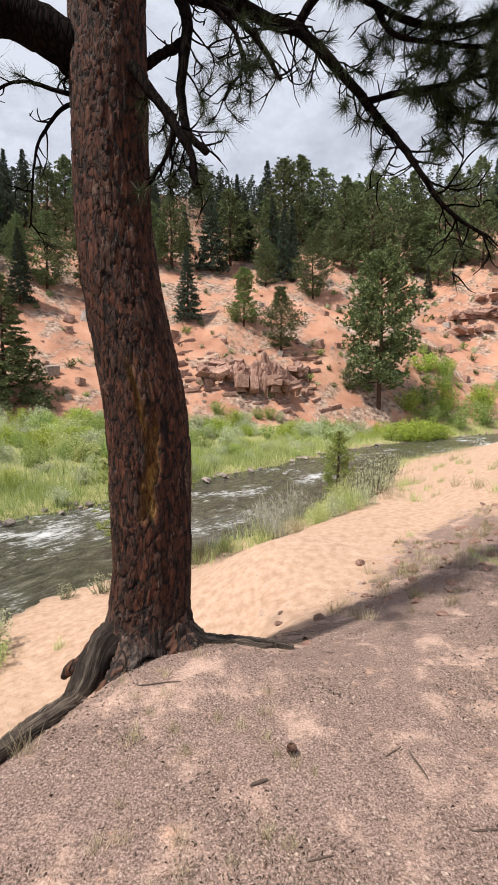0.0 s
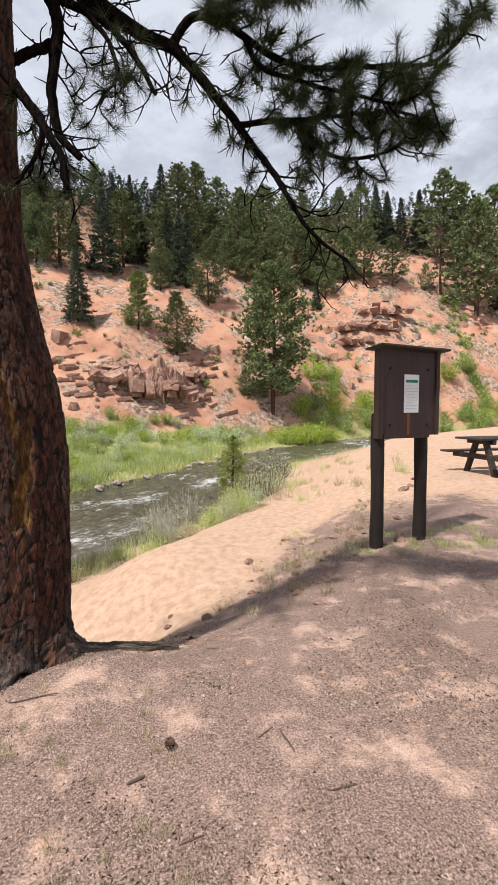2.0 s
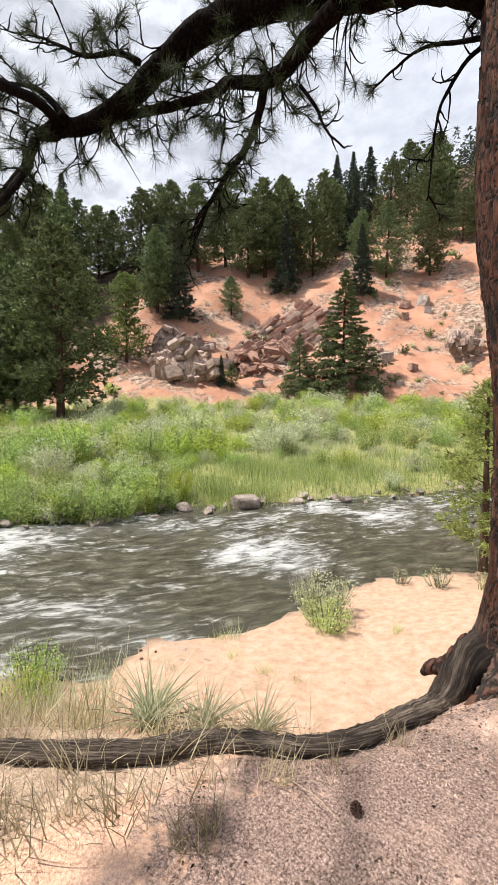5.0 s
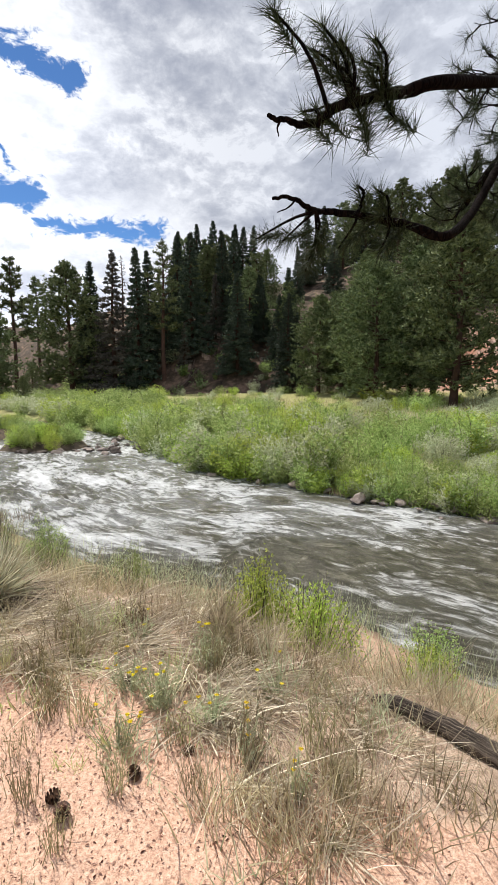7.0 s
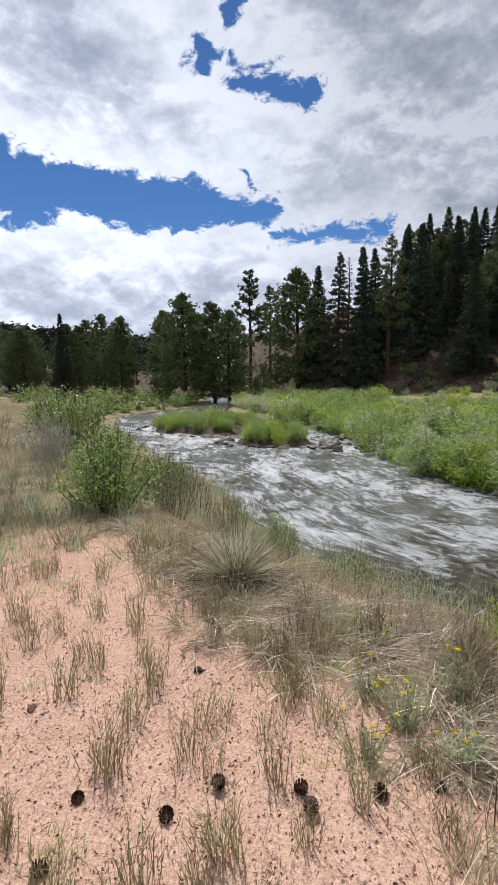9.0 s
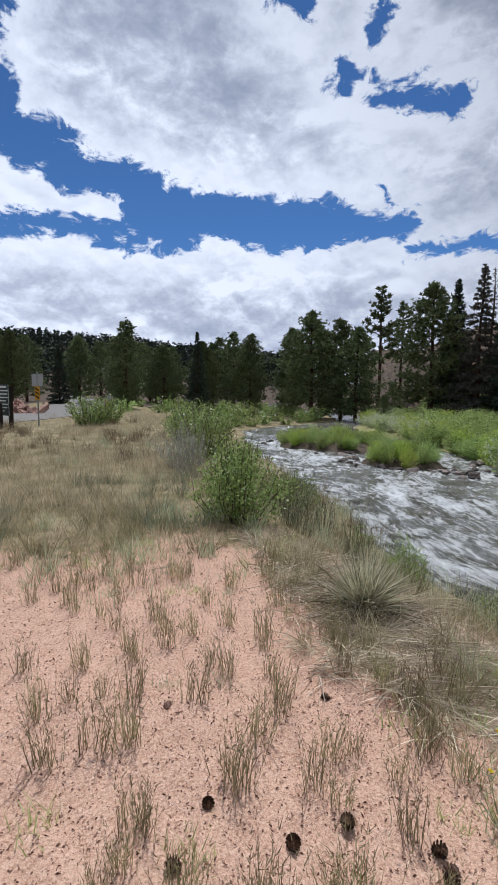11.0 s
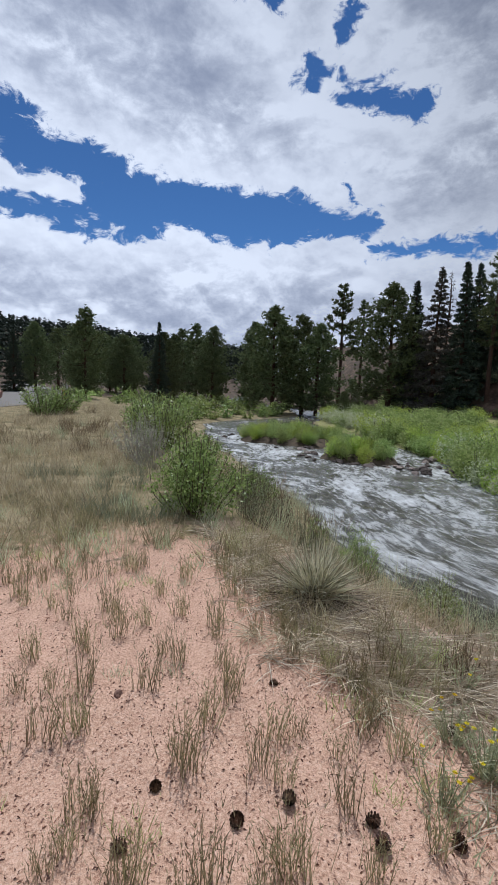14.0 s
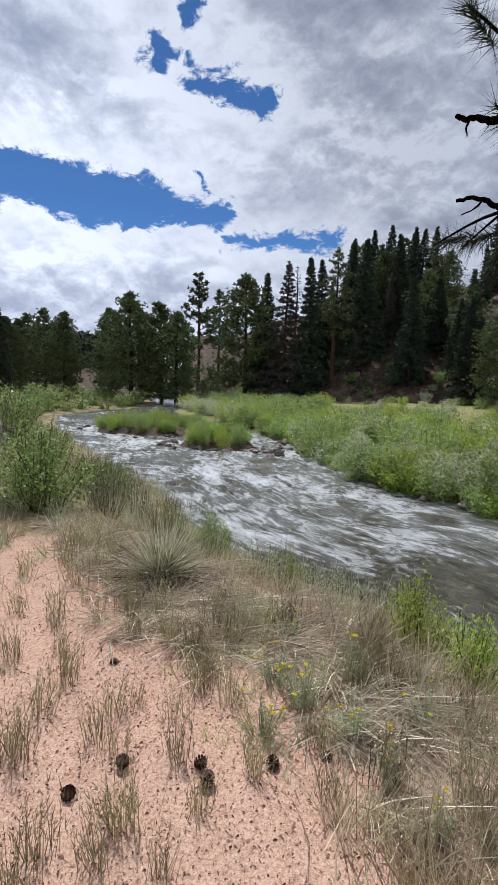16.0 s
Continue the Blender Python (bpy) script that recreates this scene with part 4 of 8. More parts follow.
LEFT_TREES = ((-18.6, 36.1, 9.8, "S"), (-21.7, 34.4, 4.8, "S"), (-26.1, 15.3, 11.0, "p"), (-30.4, 12.3, 9.0, "p"), (-36.7, 28.3, 7.9, "l"), (-37.1, 35.6, 8.8, "s"), (-26.9, 30.4, 2.6, "s"), (-26.2, 30.9, 2.0, "b"), (-34.0, 40.2, 4.0, "p"), (-32.5, 49.8, 9.1, "d"), (-31.5, 55.9, 10.9, "p"), (-30.6, 51.4, 9.1, "p"), (-24.7, 51.9, 6.3, "b"), (-21.7, 52.1, 8.0, "b"), (-17.8, 54.6, 8.4, "b"), (-39.5, 34.6, 5.9, "p"), (-22.6, 47.8, 7.3, "s"), (-16.6, 62.4, 6.4, "p"))
LEFTRIDGE_TREES = ((-31.7, 69.5, 10.6, "s"), (-35.6, 71.8, 10.4, "s"), (-39.1, 72.9, 10.3, "s"), (-27.1, 72.1, 10.9, "p"), (-27.2, 66, 9.5, "p"), (-39.4, 34.6, 8.5, "p"), (-52.6, 39, 7.2, "p"), (-51.7, 36.2, 8.5, "p"), (-36.2, 45.9, 8.9, "p"), (-39.8, 46.1, 9.2, "p"), (-42.6, 44.1, 10.5, "p"), (-45.1, 42.6, 10.5, "p"), (-47.6, 39.4, 10.2, "p"), (-35, 47.7, 11.4, "p"), (-34.2, 50.2, 11.1, "p"), (-56.3, 36.5, 8.8, "p"), (-52.9, 28.5, 9, "p"), (-50.2, 24.5, 9.4, "p"), (-15.2, 64.3, 7.7, "p"), (-20.9, 63.3, 10.1, "p"), (-48.7, 29.9, 9.4, "p"))
WEST_TREES = ((-47.2, 5.2, 9.6, "s"), (-61.9, 8.9, 9.8, "s"), (-60.1, 7.4, 10.3, "s"), (-58.2, 6.1, 10.1, "s"), (-54.4, 4.4, 11.0, "s"), (-57.5, 2.8, 8.6, "p"), (-52.6, 0.9, 12.3, "s"), (-56.6, -0.5, 11.0, "s"), (-50.6, -2.0, 13.9, "t"), (-54.5, -3.6, 11.8, "s"), (-51.4, -4.5, 14.0, "s"), (-57.3, -6.6, 12.6, "g"), (-51.2, -7.0, 14.7, "n"), (-55.8, -9.8, 13.9, "s"), (-54.4, -11.8, 13.9, "p"), (-73.0, -20.1, 13.4, "t"), (-67.3, -21.6, 17.4, "t"), (-51.3, -19.1, 10.5, "p"), (-52.6, -21.3, 11.5, "p"), (-51.2, -24.4, 12.1, "p"), (-55.6, -29.1, 11.0, "p"), (-60.0, -41.2, 11.3, "p"), (-44.2, -35.6, 9.2, "s"), (-63.7, -46.3, 10.9, "p"), (-59.0, -52.2, 8.9, "p"), (-69.4, -45.1, 10.6, "p"), (-58.5, -55.7, 8.7, "p"), (-42.5, 9.1, 8.0, "s"), (-62.4, 15.9, 9.8, "s"), (-65.7, 19.1, 8.9, "s"), (-63.0, 20.9, 8.4, "p"), (-67.8, 25.4, 8.2, "s"), (-54.8, 17.1, 6.2, "s"), (-49.9, 18.9, 6.3, "p"), (-55.4, 23.9, 5.0, "s"), (-34.8, 13.7, 10.3, "p"), (-59.6, 10.2, 7.2, "p"), (-56.9, 13.4, 6.3, "s"), (-32.0, -34.2, 8.0, "b"), (-18.6, -40.0, 4.7, "b"), (-37.5, -47.9, 7.9, "p"), (-34.5, -47.6, 6.9, "s"), (-45.8, -54.0, 8.3, "p"), (-55.8, -51.3, 8.6, "p"), (-57.9, -56.4, 8.7, "p"), (-62.9, -47.4, 9.9, "p"), (-35.2, -61.5, 9.7, "p"), (-40.9, -63.8, 9.5, "p"), (-54.6, -35.0, 10.3, "p"), (-38.8, 10.9, 8.0, "p"), (-31.8, 15.4, 10.1, "p"), (-29.7, 15.9, 9.5, "p"), (-39.1, 13.4, 8.5, "p"), (-42.1, 13.4, 7.0, "b"), (-45.0, -14.0, 2.6, "b"), (-58.0, -17.0, 4.0, "b"), (-63.0, -12.0, 6.0, "p"))
SOUTHWEST_TREES = ((-48.5, -38.0, 8.5, "p"), (-47.0, -43.4, 8.0, "p"), (-39.0, -42, 7.0, "b"), (-43.4, -47, 7.6, "p"), (-28.0, -46.0, 7.0, "p"), (-24.0, -44.0, 6.5, "s"), (-30.5, -52.0, 7.0, "p"), (-66.8, -30.1, 12.3, "p"))
for n, (x, y, h, k) in enumerate(FRONT_TREES + LEFT_TREES):
    conifer(k, x, y, h, n % (4 if k == "p" else 2), 1.8 if math.hypot(x, y) < 64 else 1.2 if math.hypot(x, y) < 80 else 0.8)
for n, (x, y, h, k) in enumerate(RIDGE_TREES + LEFTRIDGE_TREES + WEST_TREES + SOUTHWEST_TREES):
    conifer(k, x, y, min(h, 18), n % (4 if k == "p" else 3), 1.8 if math.hypot(x, y) < 66 else 1.2 if math.hypot(x, y) < 85 else 0.75)

# ---- the great pine beside the path ----


def trunk_material():
    m, nt, b = material("trunk_bark")
    p = object_place(nt, (1, 1, 0.30))
    fine, mid, big = noise_node(nt, 95, 5, 0.7, p), noise_node(nt, 26, 6, 0.7, p, 0.6), noise_node(nt, 2.2, 4, 0.6, p)
    flake = nt.nodes.new("ShaderNodeTexVoronoi")
    flake.feature, flake.inputs["Scale"].default_value = "DISTANCE_TO_EDGE", 22
    link(nt, mix(nt, 0.05, p, noise_node(nt, 30, 3, 0.6, p).outputs["Color"]), flake.inputs["Vector"])
    edge = step(nt, flake.outputs["Distance"], 0.0, 0.09)
    red = ramp(nt, mid.outputs["Fac"], ((0.34, (0.030, 0.013, 0.008)), (0.52, (0.070, 0.023, 0.012)), (0.70, (0.145, 0.056, 0.033))))
    grey = ramp(nt, mid.outputs["Fac"], ((0.34, (0.026, 0.016, 0.013)), (0.52, (0.070, 0.040, 0.030)), (0.70, (0.22, 0.155, 0.125))))
    c = mix(nt, step(nt, arith(nt, "ADD", arith(nt, "MULTIPLY", attr(nt, "plate"), 0.5), arith(nt, "MULTIPLY", big.outputs["Fac"], 0.7)), 0.64, 0.92), red, grey)
    c = mix(nt, edge, (0.020, 0.011, 0.009), c)
    c = mix(nt, step(nt, arith(nt, "ADD", attr(nt, "crack"), arith(nt, "MULTIPLY", mid.outputs["Fac"], 0.3)), 0.34, 0.19), c, (0.010, 0.006, 0.005))
    c = mix(nt, attr(nt, "low"), c, mix(nt, step(nt, mid.outputs["Fac"], 0.45, 0.6), (0.022, 0.019, 0.018), (0.13, 0.115, 0.105)))
    wood = ramp(nt, mid.outputs["Fac"], ((0.35, (0.045, 0.022, 0.010)), (0.5, (0.17, 0.08, 0.022)), (0.66, (0.40, 0.23, 0.06))))
    c = mix(nt, attr(nt, "scar"), c, wood)
    link(nt, c, b.inputs["Base Color"])
    b.inputs["Roughness"].default_value, b.inputs["Specular IOR Level"].default_value = 0.82, 0.3
    bump(nt, b, arith(nt, "ADD", arith(nt, "ADD", fine.outputs["Fac"], mid.outputs["Fac"]), edge), 1.0, 0.008)
    return m


def cells(u, v, seed):
    """Cracked plates: distance from the nearest crack, and a number for each plate."""
    iu, iv = np.floor(u), np.floor(v)
    best, second, ident = np.full(u.shape, 9.0), np.full(u.shape, 9.0), np.zeros(u.shape)
    for du in (-1, 0, 1):
        for dv in (-1, 0, 1):
            cu, cv = iu + du, iv + dv
            px, py = cu + lattice(cu, cv, seed), cv + lattice(cu, cv, seed + 5)
            d = np.hypot(u - px, v - py)
            closer = d < best
            second = np.where(closer, best, np.minimum(second, d))
            ident = np.where(closer, lattice(cu, cv, seed + 9), ident)
            best = np.where(closer, d, best)
    return second - best, ident


def great_trunk(parent):
    zs = np.concatenate((np.linspace(-0.45, 0.5, 110), np.linspace(0.507, 5.2, 360), np.linspace(5.3, 12.5, 40)))
    sides = 160
    keys_z = (-0.5, 0.0, 0.09, 0.25, 0.56, 0.94, 1.31, 1.68, 2.04, 2.39, 2.74, 3.1, 3.6, 4.1, 6, 9, 12.5)
    cx = np.interp(zs, keys_z, (-0.70, -0.69, -0.685, -0.675, -0.642, -0.64, -0.64, -0.668, -0.742, -0.805, -0.84, -0.848, -0.85, -0.85, -0.83, -0.8, -0.78))
    cy = np.interp(zs, (0, 1.7, 4, 12), (3.04, 3.0, 3.03, 3.2))
    rad = np.interp(zs, keys_z, (0.38, 0.345, 0.30, 0.262, 0.244, 0.25, 0.254, 0.250, 0.240, 0.236, 0.227, 0.220, 0.225, 0.216, 0.19, 0.13, 0.02))
    k = np.ones(9) / 9
    pad = lambda a: np.convolve(np.pad(a, 4, "edge"), k, "valid")
    cx, rad = pad(cx), pad(rad)
    ang = np.linspace(0, 2 * np.pi, sides, endpoint=False)
    Z, A = np.meshgrid(zs, ang, indexing="ij")
    R = np.repeat(rad[:, None], sides, 1)
    u, v = A / (2 * np.pi) * 38, Z * 6.4
    u = u + 1.5 * fbm(A / (2 * np.pi) * 16, Z * 3.4, 61)
    v = v + 2.6 * fbm(A / (2 * np.pi) * 10 + 7, Z * 2.2, 63)
    crack, plate = cells(u, v, 3)
    c2, p2 = cells(u * 2.1, v * 1.7, 13)
    low = smooth(0.42, 0.05, Z + 0.25 * fbm(A * 2, Z * 5, 65))
    flare = smooth(0.38, -0.2, Z)
    R = R * (1 + flare * (0.16 * np.cos(A * 5 + 0.6) + 0.22 * np.cos(A * 3 - 2.0) + 0.1 * np.cos(A * 8)))
    R = R * (1 + 0.05 * fbm(A * 1.3, Z * 1.4, 67)) + 0.010 * smooth(0.0, 0.14, crack) * (0.45 + 1.1 * plate) + 0.006 * smooth(0, 0.2, c2) + 0.010 * fbm(A * 22, Z * 7, 68) - 0.008
    front = (A - 1.5 * np.pi) * 0.25                       # metres round from the side that faces the path
    line = 0.015 + 0.05 * np.sin((Z - 0.9) * 3.0)
    scar = smooth(0.075, 0.03, np.abs(front - line) + 0.05 * fbm(A * 9, Z * 5, 69)) * smooth(0.88, 0.98, Z) * smooth(1.95, 1.7, Z)
    scar = scar * smooth(-0.16, 0.12, fbm(A * 7 + 3, Z * 4.5, 71))
    R = R - 0.04 * scar
    hole = smooth(0.06, 0.02, np.hypot(front - 0.05, (Z - 0.04) * 0.8))
    R = R - 0.1 * hole
    X, Y = cx[:, None] + R * np.cos(A), cy[:, None] + R * np.sin(A)
    g = Geo()
    i, j = np.meshgrid(np.arange(len(zs) - 1), np.arange(sides), indexing="ij")
    g.add(np.stack((X, Y, Z), -1).reshape(-1, 3), np.stack((i * sides + j, i * sides + (j + 1) % sides, (i + 1) * sides + (j + 1) % sides, (i + 1) * sides + j), -1).reshape(-1, 4))
    ob = part("trunk", g, trunk_material(), parent, "cracked red-brown bark with a yellow scar", True)
    for name, values in (("crack", np.minimum(crack, 0.6)), ("plate", plate * 0.7 + p2 * 0.3), ("low", low * 0.8), ("scar", scar)):
        a = ob.data.attributes.new(name, "FLOAT", "POINT")
        a.data.foreach_set("value", np.asarray(values, np.float32).ravel())
    return ob


fuller = np.random.default_rng(77)


def tuft(leaf, at, way, count, length):
    """A bottle-brush of long needles round the end of a twig."""
    back = rng.uniform(0, 0.07, count)[:, None]
    w = unit(unit(way) * rng.uniform(0.1, 1.3, count)[:, None] + sphere_ways(count))
    blades(leaf, np.asarray(at) - unit(way) * back, w, length * rng.uniform(0.7, 1.1, count), 0.0032, 0.06, parts=1)
    if at[0] > 0.5 and 3.2 < at[2] < 5:
        # the eastern limbs carry the densest brushes
        back, w = fuller.uniform(0, 0.14, 70)[:, None], unit(unit(way) * fuller.uniform(0.1, 1.2, 70)[:, None] + unit(fuller.normal(size=(70, 3))))
        blades(leaf, np.asarray(at) - unit(way) * back, w, length * fuller.uniform(0.6, 1.1, 70), 0.0034, 0.06, parts=1)


def twig(wood, leaf, start, way, length, droop, leafy_end, needle=0.125, depth=0):
    """A crooked twig that hooks about, with a tuft at its tip."""
    n = 7
    p, d = [np.array(start, float)], unit(np.array(way, float))
    curl = rng.normal(0, 0.30, 3)
    for k in range(n - 1):
        d = unit(d + curl * 0.55 + rng.normal(0, 0.17, 3) + np.array([0, 0, -0.16 * droop if k < 3 else 0.14]))
        p.append(p[-1] + d * length / n)
    p = np.array(p)
    tube(wood, p, np.linspace(0.0055 + 0.007 * length, 0.0022, n), 3)
    if rng.random() < leafy_end:
        tuft(leaf, p[-1], d, int(rng.uniform(30, 58)), needle)
        if rng.random() < 0.5:
            tuft(leaf, p[-2], d, 26, needle * 0.9)
    if depth < 1 and length > 0.16:
        for k in rng.integers(2, n - 1, rng.integers(1, 4)):
            twig(wood, leaf, p[k], unit(p[k + 1] - p[k]) + rng.normal(0, 0.75, 3), length * rng.uniform(0.3, 0.6), droop * 0.5, leafy_end, needle, depth + 1)
    return p


def limb(parent, wood, leaf, pts, thick, thin, twigs, reach, leafy_end, droop):
    n = 10 + 5 * len(pts)
    p = smooth_path(pts, n)
    p = p + np.cumsum(rng.normal(0, 0.003, p.shape), 0) * np.linspace(0, 1, n)[:, None]
    r = np.linspace(thick, thin, n)
    g = Geo()
    tube(g, p, r, 12, 0.22, len(pts) + twigs)
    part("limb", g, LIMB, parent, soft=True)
    t = unit(np.gradient(p, axis=0))
    for k in range(twigs):
        i = int(n * (0.12 + 0.88 * (k + rng.random()) / twigs)) % n
        out = unit(np.cross(t[i], rng.normal(size=3)))
        twig(wood, leaf, p[i], t[i] * 0.55 + out * 0.85 + np.array([0, 0, -0.35 * droop]), reach * rng.uniform(0.45, 1.1), droop, leafy_end)
    if leafy_end > 0.5:
        tuft(leaf, p[-1], t[-1], 60, 0.13)


pine = thing("pine_tree", Matrix.Identity(4), "large ponderosa pine with scarred red trunk and crooked bare twigs", "tree")
great_trunk(pine)
pine_wood, pine_leaf = Geo(), Geo()
limb(pine, pine_wood, pine_leaf, ((-1.02, 3, 3.71), (-1.26, 2.92, 3.83), (-1.58, 2.85, 3.9), (-1.99, 2.75, 3.96), (-2.4, 2.65, 4), (-2.7, 2.55, 3.97), (-2.95, 2.45, 3.82), (-3.12, 2.33, 3.63), (-3.32, 2.2, 3.5), (-3.49, 2.05, 3.4), (-3.58, 1.9, 3.32)), 0.135, 0.05, 74, 0.5, 0.65, 0.8)
limb(pine, pine_wood, pine_leaf, ((-3.45, 2, 3.44), (-3.65, 1.9, 3.32), (-3.63, 1.8, 3.1), (-3.68, 1.7, 2.94), (-3.72, 1.6, 2.81)), 0.045, 0.02, 32, 0.4, 0.65, 0.7)
limb(pine, pine_wood, pine_leaf, ((-1.77, 2.65, 3.74), (-1.92, 2.64, 3.66), (-2.07, 2.62, 3.54), (-2.23, 2.61, 3.51), (-2.46, 2.56, 3.58), (-2.58, 2.47, 3.51), (-3.02, 2.39, 3.54), (-3.52, 2.3, 3.58)), 0.06, 0.025, 46, 0.4, 0.65, 0.8)
limb(pine, pine_wood, pine_leaf, ((-2.22, 2.6, 3.49), (-2.24, 2.54, 3.25), (-2.29, 2.48, 3.07), (-2.41, 2.43, 2.91), (-2.52, 2.39, 2.76), (-2.61, 2.35, 2.57)), 0.028, 0.01, 28, 0.35, 0.55, 0.8)
limb(pine, pine_wood, pine_leaf, ((-2, 2.65, 3.42), (-1.9, 2.68, 3.27), (-1.87, 2.72, 3.18), (-1.77, 2.75, 3.05)), 0.012, 0.006, 6, 0.2, 0.3, 0.6)
limb(pine, pine_wood, pine_leaf, ((-1.07, 3.1, 3.54), (-1.25, 3.16, 3.62), (-1.45, 3.22, 3.71), (-1.67, 3.29, 3.72), (-1.86, 3.35, 3.67)), 0.016, 0.006, 9, 0.25, 0.6, 0.6)
limb(pine, pine_wood, pine_leaf, ((-1.1, 3.1, 3.5), (-1.16, 3.04, 3.42), (-1.22, 2.98, 3.28), (-1.25, 2.92, 3.12), (-1.24, 2.86, 2.88), (-1.22, 2.8, 2.64)), 0.014, 0.004, 9, 0.25, 0.25, 0.8)
limb(pine, pine_wood, pine_leaf, ((-2.86, 2.15, 3.63), (-3, 2.09, 3.71), (-3.21, 2.02, 3.73), (-3.43, 1.96, 3.85), (-3.73, 1.9, 4.03)), 0.022, 0.008, 20, 0.35, 0.6, 0.3)
limb(pine, pine_wood, pine_leaf, ((-3.45, 2, 3.43), (-3.61, 1.93, 3.62), (-3.85, 1.87, 3.73), (-4.05, 1.8, 3.71)), 0.025, 0.01, 20, 0.35, 0.6, 0.4)
limb(pine, pine_wood, pine_leaf, ((-0.5, 3.2, 4.3), (-0.42, 3.15, 4.13), (-0.38, 3.1, 3.96), (-0.4, 3.05, 3.73), (-0.41, 3, 3.5), (-0.36, 2.95, 3.27), (-0.23, 2.9, 3.13)), 0.042, 0.022, 16, 0.4, 0.15, 0.6)
limb(pine, pine_wood, pine_leaf, ((-0.66, 3.05, 3.67), (-0.55, 3.08, 3.75), (-0.41, 3.1, 3.83)), 0.03, 0.028, 3, 0.2, 0.1, 0.6)
limb(pine, pine_wood, pine_leaf, ((-0.67, 2.85, 3.55), (-0.57, 2.8, 3.4), (-0.45, 2.75, 3.24), (-0.37, 2.7, 3.11), (-0.3, 2.65, 2.97), (-0.27, 2.6, 2.78)), 0.035, 0.016, 14, 0.35, 0.3, 0.6)
limb(pine, pine_wood, pine_leaf, ((-0.41, 2.75, 3.17), (-0.47, 2.72, 3), (-0.57, 2.7, 2.82)), 0.018, 0.008, 8, 0.25, 0.2, 0.8)
limb(pine, pine_wood, pine_leaf, ((-0.22, 3.2, 4.13), (-0.09, 3.18, 3.98), (-0.04, 3.15, 3.82), (-0.05, 3.12, 3.72), (-0.14, 3.1, 3.62)), 0.018, 0.006, 16, 0.32, 0.75, 0.4)
limb(pine, pine_wood, pine_leaf, ((-0.42, 3.25, 4.39), (-0.28, 3.3, 4.33), (-0.12, 3.34, 4.28), (0.13, 3.38, 4.18), (0.34, 3.38, 4.12), (0.55, 3.35, 3.89), (0.76, 3.32, 3.63), (0.93, 3.27, 3.38), (1.07, 3.18, 3.12), (1.23, 3.09, 2.82), (1.46, 3, 2.63)), 0.06, 0.008, 48, 0.5, 0.2, 0.7)
limb(pine, pine_wood, pine_leaf, ((0.33, 3.4, 4.17), (0.46, 3.32, 4.3), (0.63, 3.24, 4.26), (0.79, 3.16, 4.11), (0.95, 3.08, 3.96), (1.17, 3, 3.85), (1.43, 2.9, 3.82), (1.69, 2.8, 3.8), (1.9, 2.7, 3.79), (2.05, 2.6, 3.9), (2.12, 2.5, 4.01)), 0.03, 0.008, 36, 0.36, 0.5, 0.3)
limb(pine, pine_wood, pine_leaf, ((-0.57, 3.2, 4.24), (-0.4, 3.2, 4.19), (-0.14, 3.2, 4.11), (-0, 3.2, 4), (0.13, 3.2, 3.85), (0.23, 3.2, 3.71)), 0.03, 0.014, 12, 0.35, 0.12, 0.5)
limb(pine, pine_wood, pine_leaf, ((0.76, 3.25, 3.59), (1.04, 3.19, 3.62), (1.21, 3.13, 3.56), (1.41, 3.06, 3.36), (1.66, 2.98, 3.33), (1.91, 2.9, 3.42)), 0.022, 0.008, 24, 0.34, 0.5, 0.4)
limb(pine, pine_wood, pine_leaf, ((1.04, 3.2, 3.63), (1.26, 3.1, 3.61), (1.54, 3, 3.63), (1.81, 2.9, 3.63), (2, 2.8, 3.51)), 0.016, 0.007, 24, 0.34, 0.6, 0.4)
limb(pine, pine_wood, pine_leaf, ((0.8, 3.2, 4.14), (0.89, 3.08, 3.88), (1.16, 2.96, 3.74), (1.41, 2.84, 3.64), (1.65, 2.72, 3.54), (1.82, 2.6, 3.57)), 0.018, 0.007, 24, 0.34, 0.6, 0.4)
limb(pine, pine_wood, pine_leaf, ((0.53, 3.2, 4.24), (0.66, 3.08, 4.24), (0.86, 2.95, 4.23), (1.05, 2.82, 4.21), (1.23, 2.7, 4.19)), 0.018, 0.007, 20, 0.32, 0.9, 0)
# a hanging branch with two bare ends and dense brushes of needles behind them
HIGH_END, LOW_END = ((-2.36, 0.66, 2.76), (-2.3, 0.5, 2.68), (-2.27, 0.4, 2.64), (-2.24, 0.28, 2.59), (-2.23, 0.2, 2.55), (-2.24, 0.16, 2.52), (-2.25, 0.09, 2.51), (-2.25, 0.02, 2.52), (-2.25, -0.03, 2.54)), ((-2.63, 0.87, 2.3), (-2.6, 0.69, 2.33), (-2.6, 0.58, 2.34), (-2.61, 0.45, 2.37), (-2.63, 0.34, 2.38), (-2.64, 0.27, 2.38), (-2.65, 0.21, 2.41), (-2.65, 0.15, 2.43), (-2.67, 0.08, 2.43))
limb(pine, pine_wood, pine_leaf, ((-3.5, 1.98, 3.4), (-3.2, 1.66, 3.3), (-2.8, 1.2, 3.05)) + HIGH_END, 0.03, 0.007, 3, 0.12, 0.0, 0.1)
limb(pine, pine_wood, pine_leaf, ((-3.62, 1.82, 3.12), (-3.35, 1.5, 2.75), (-3.0, 1.2, 2.5)) + LOW_END, 0.026, 0.007, 3, 0.12, 0.0, 0.1)
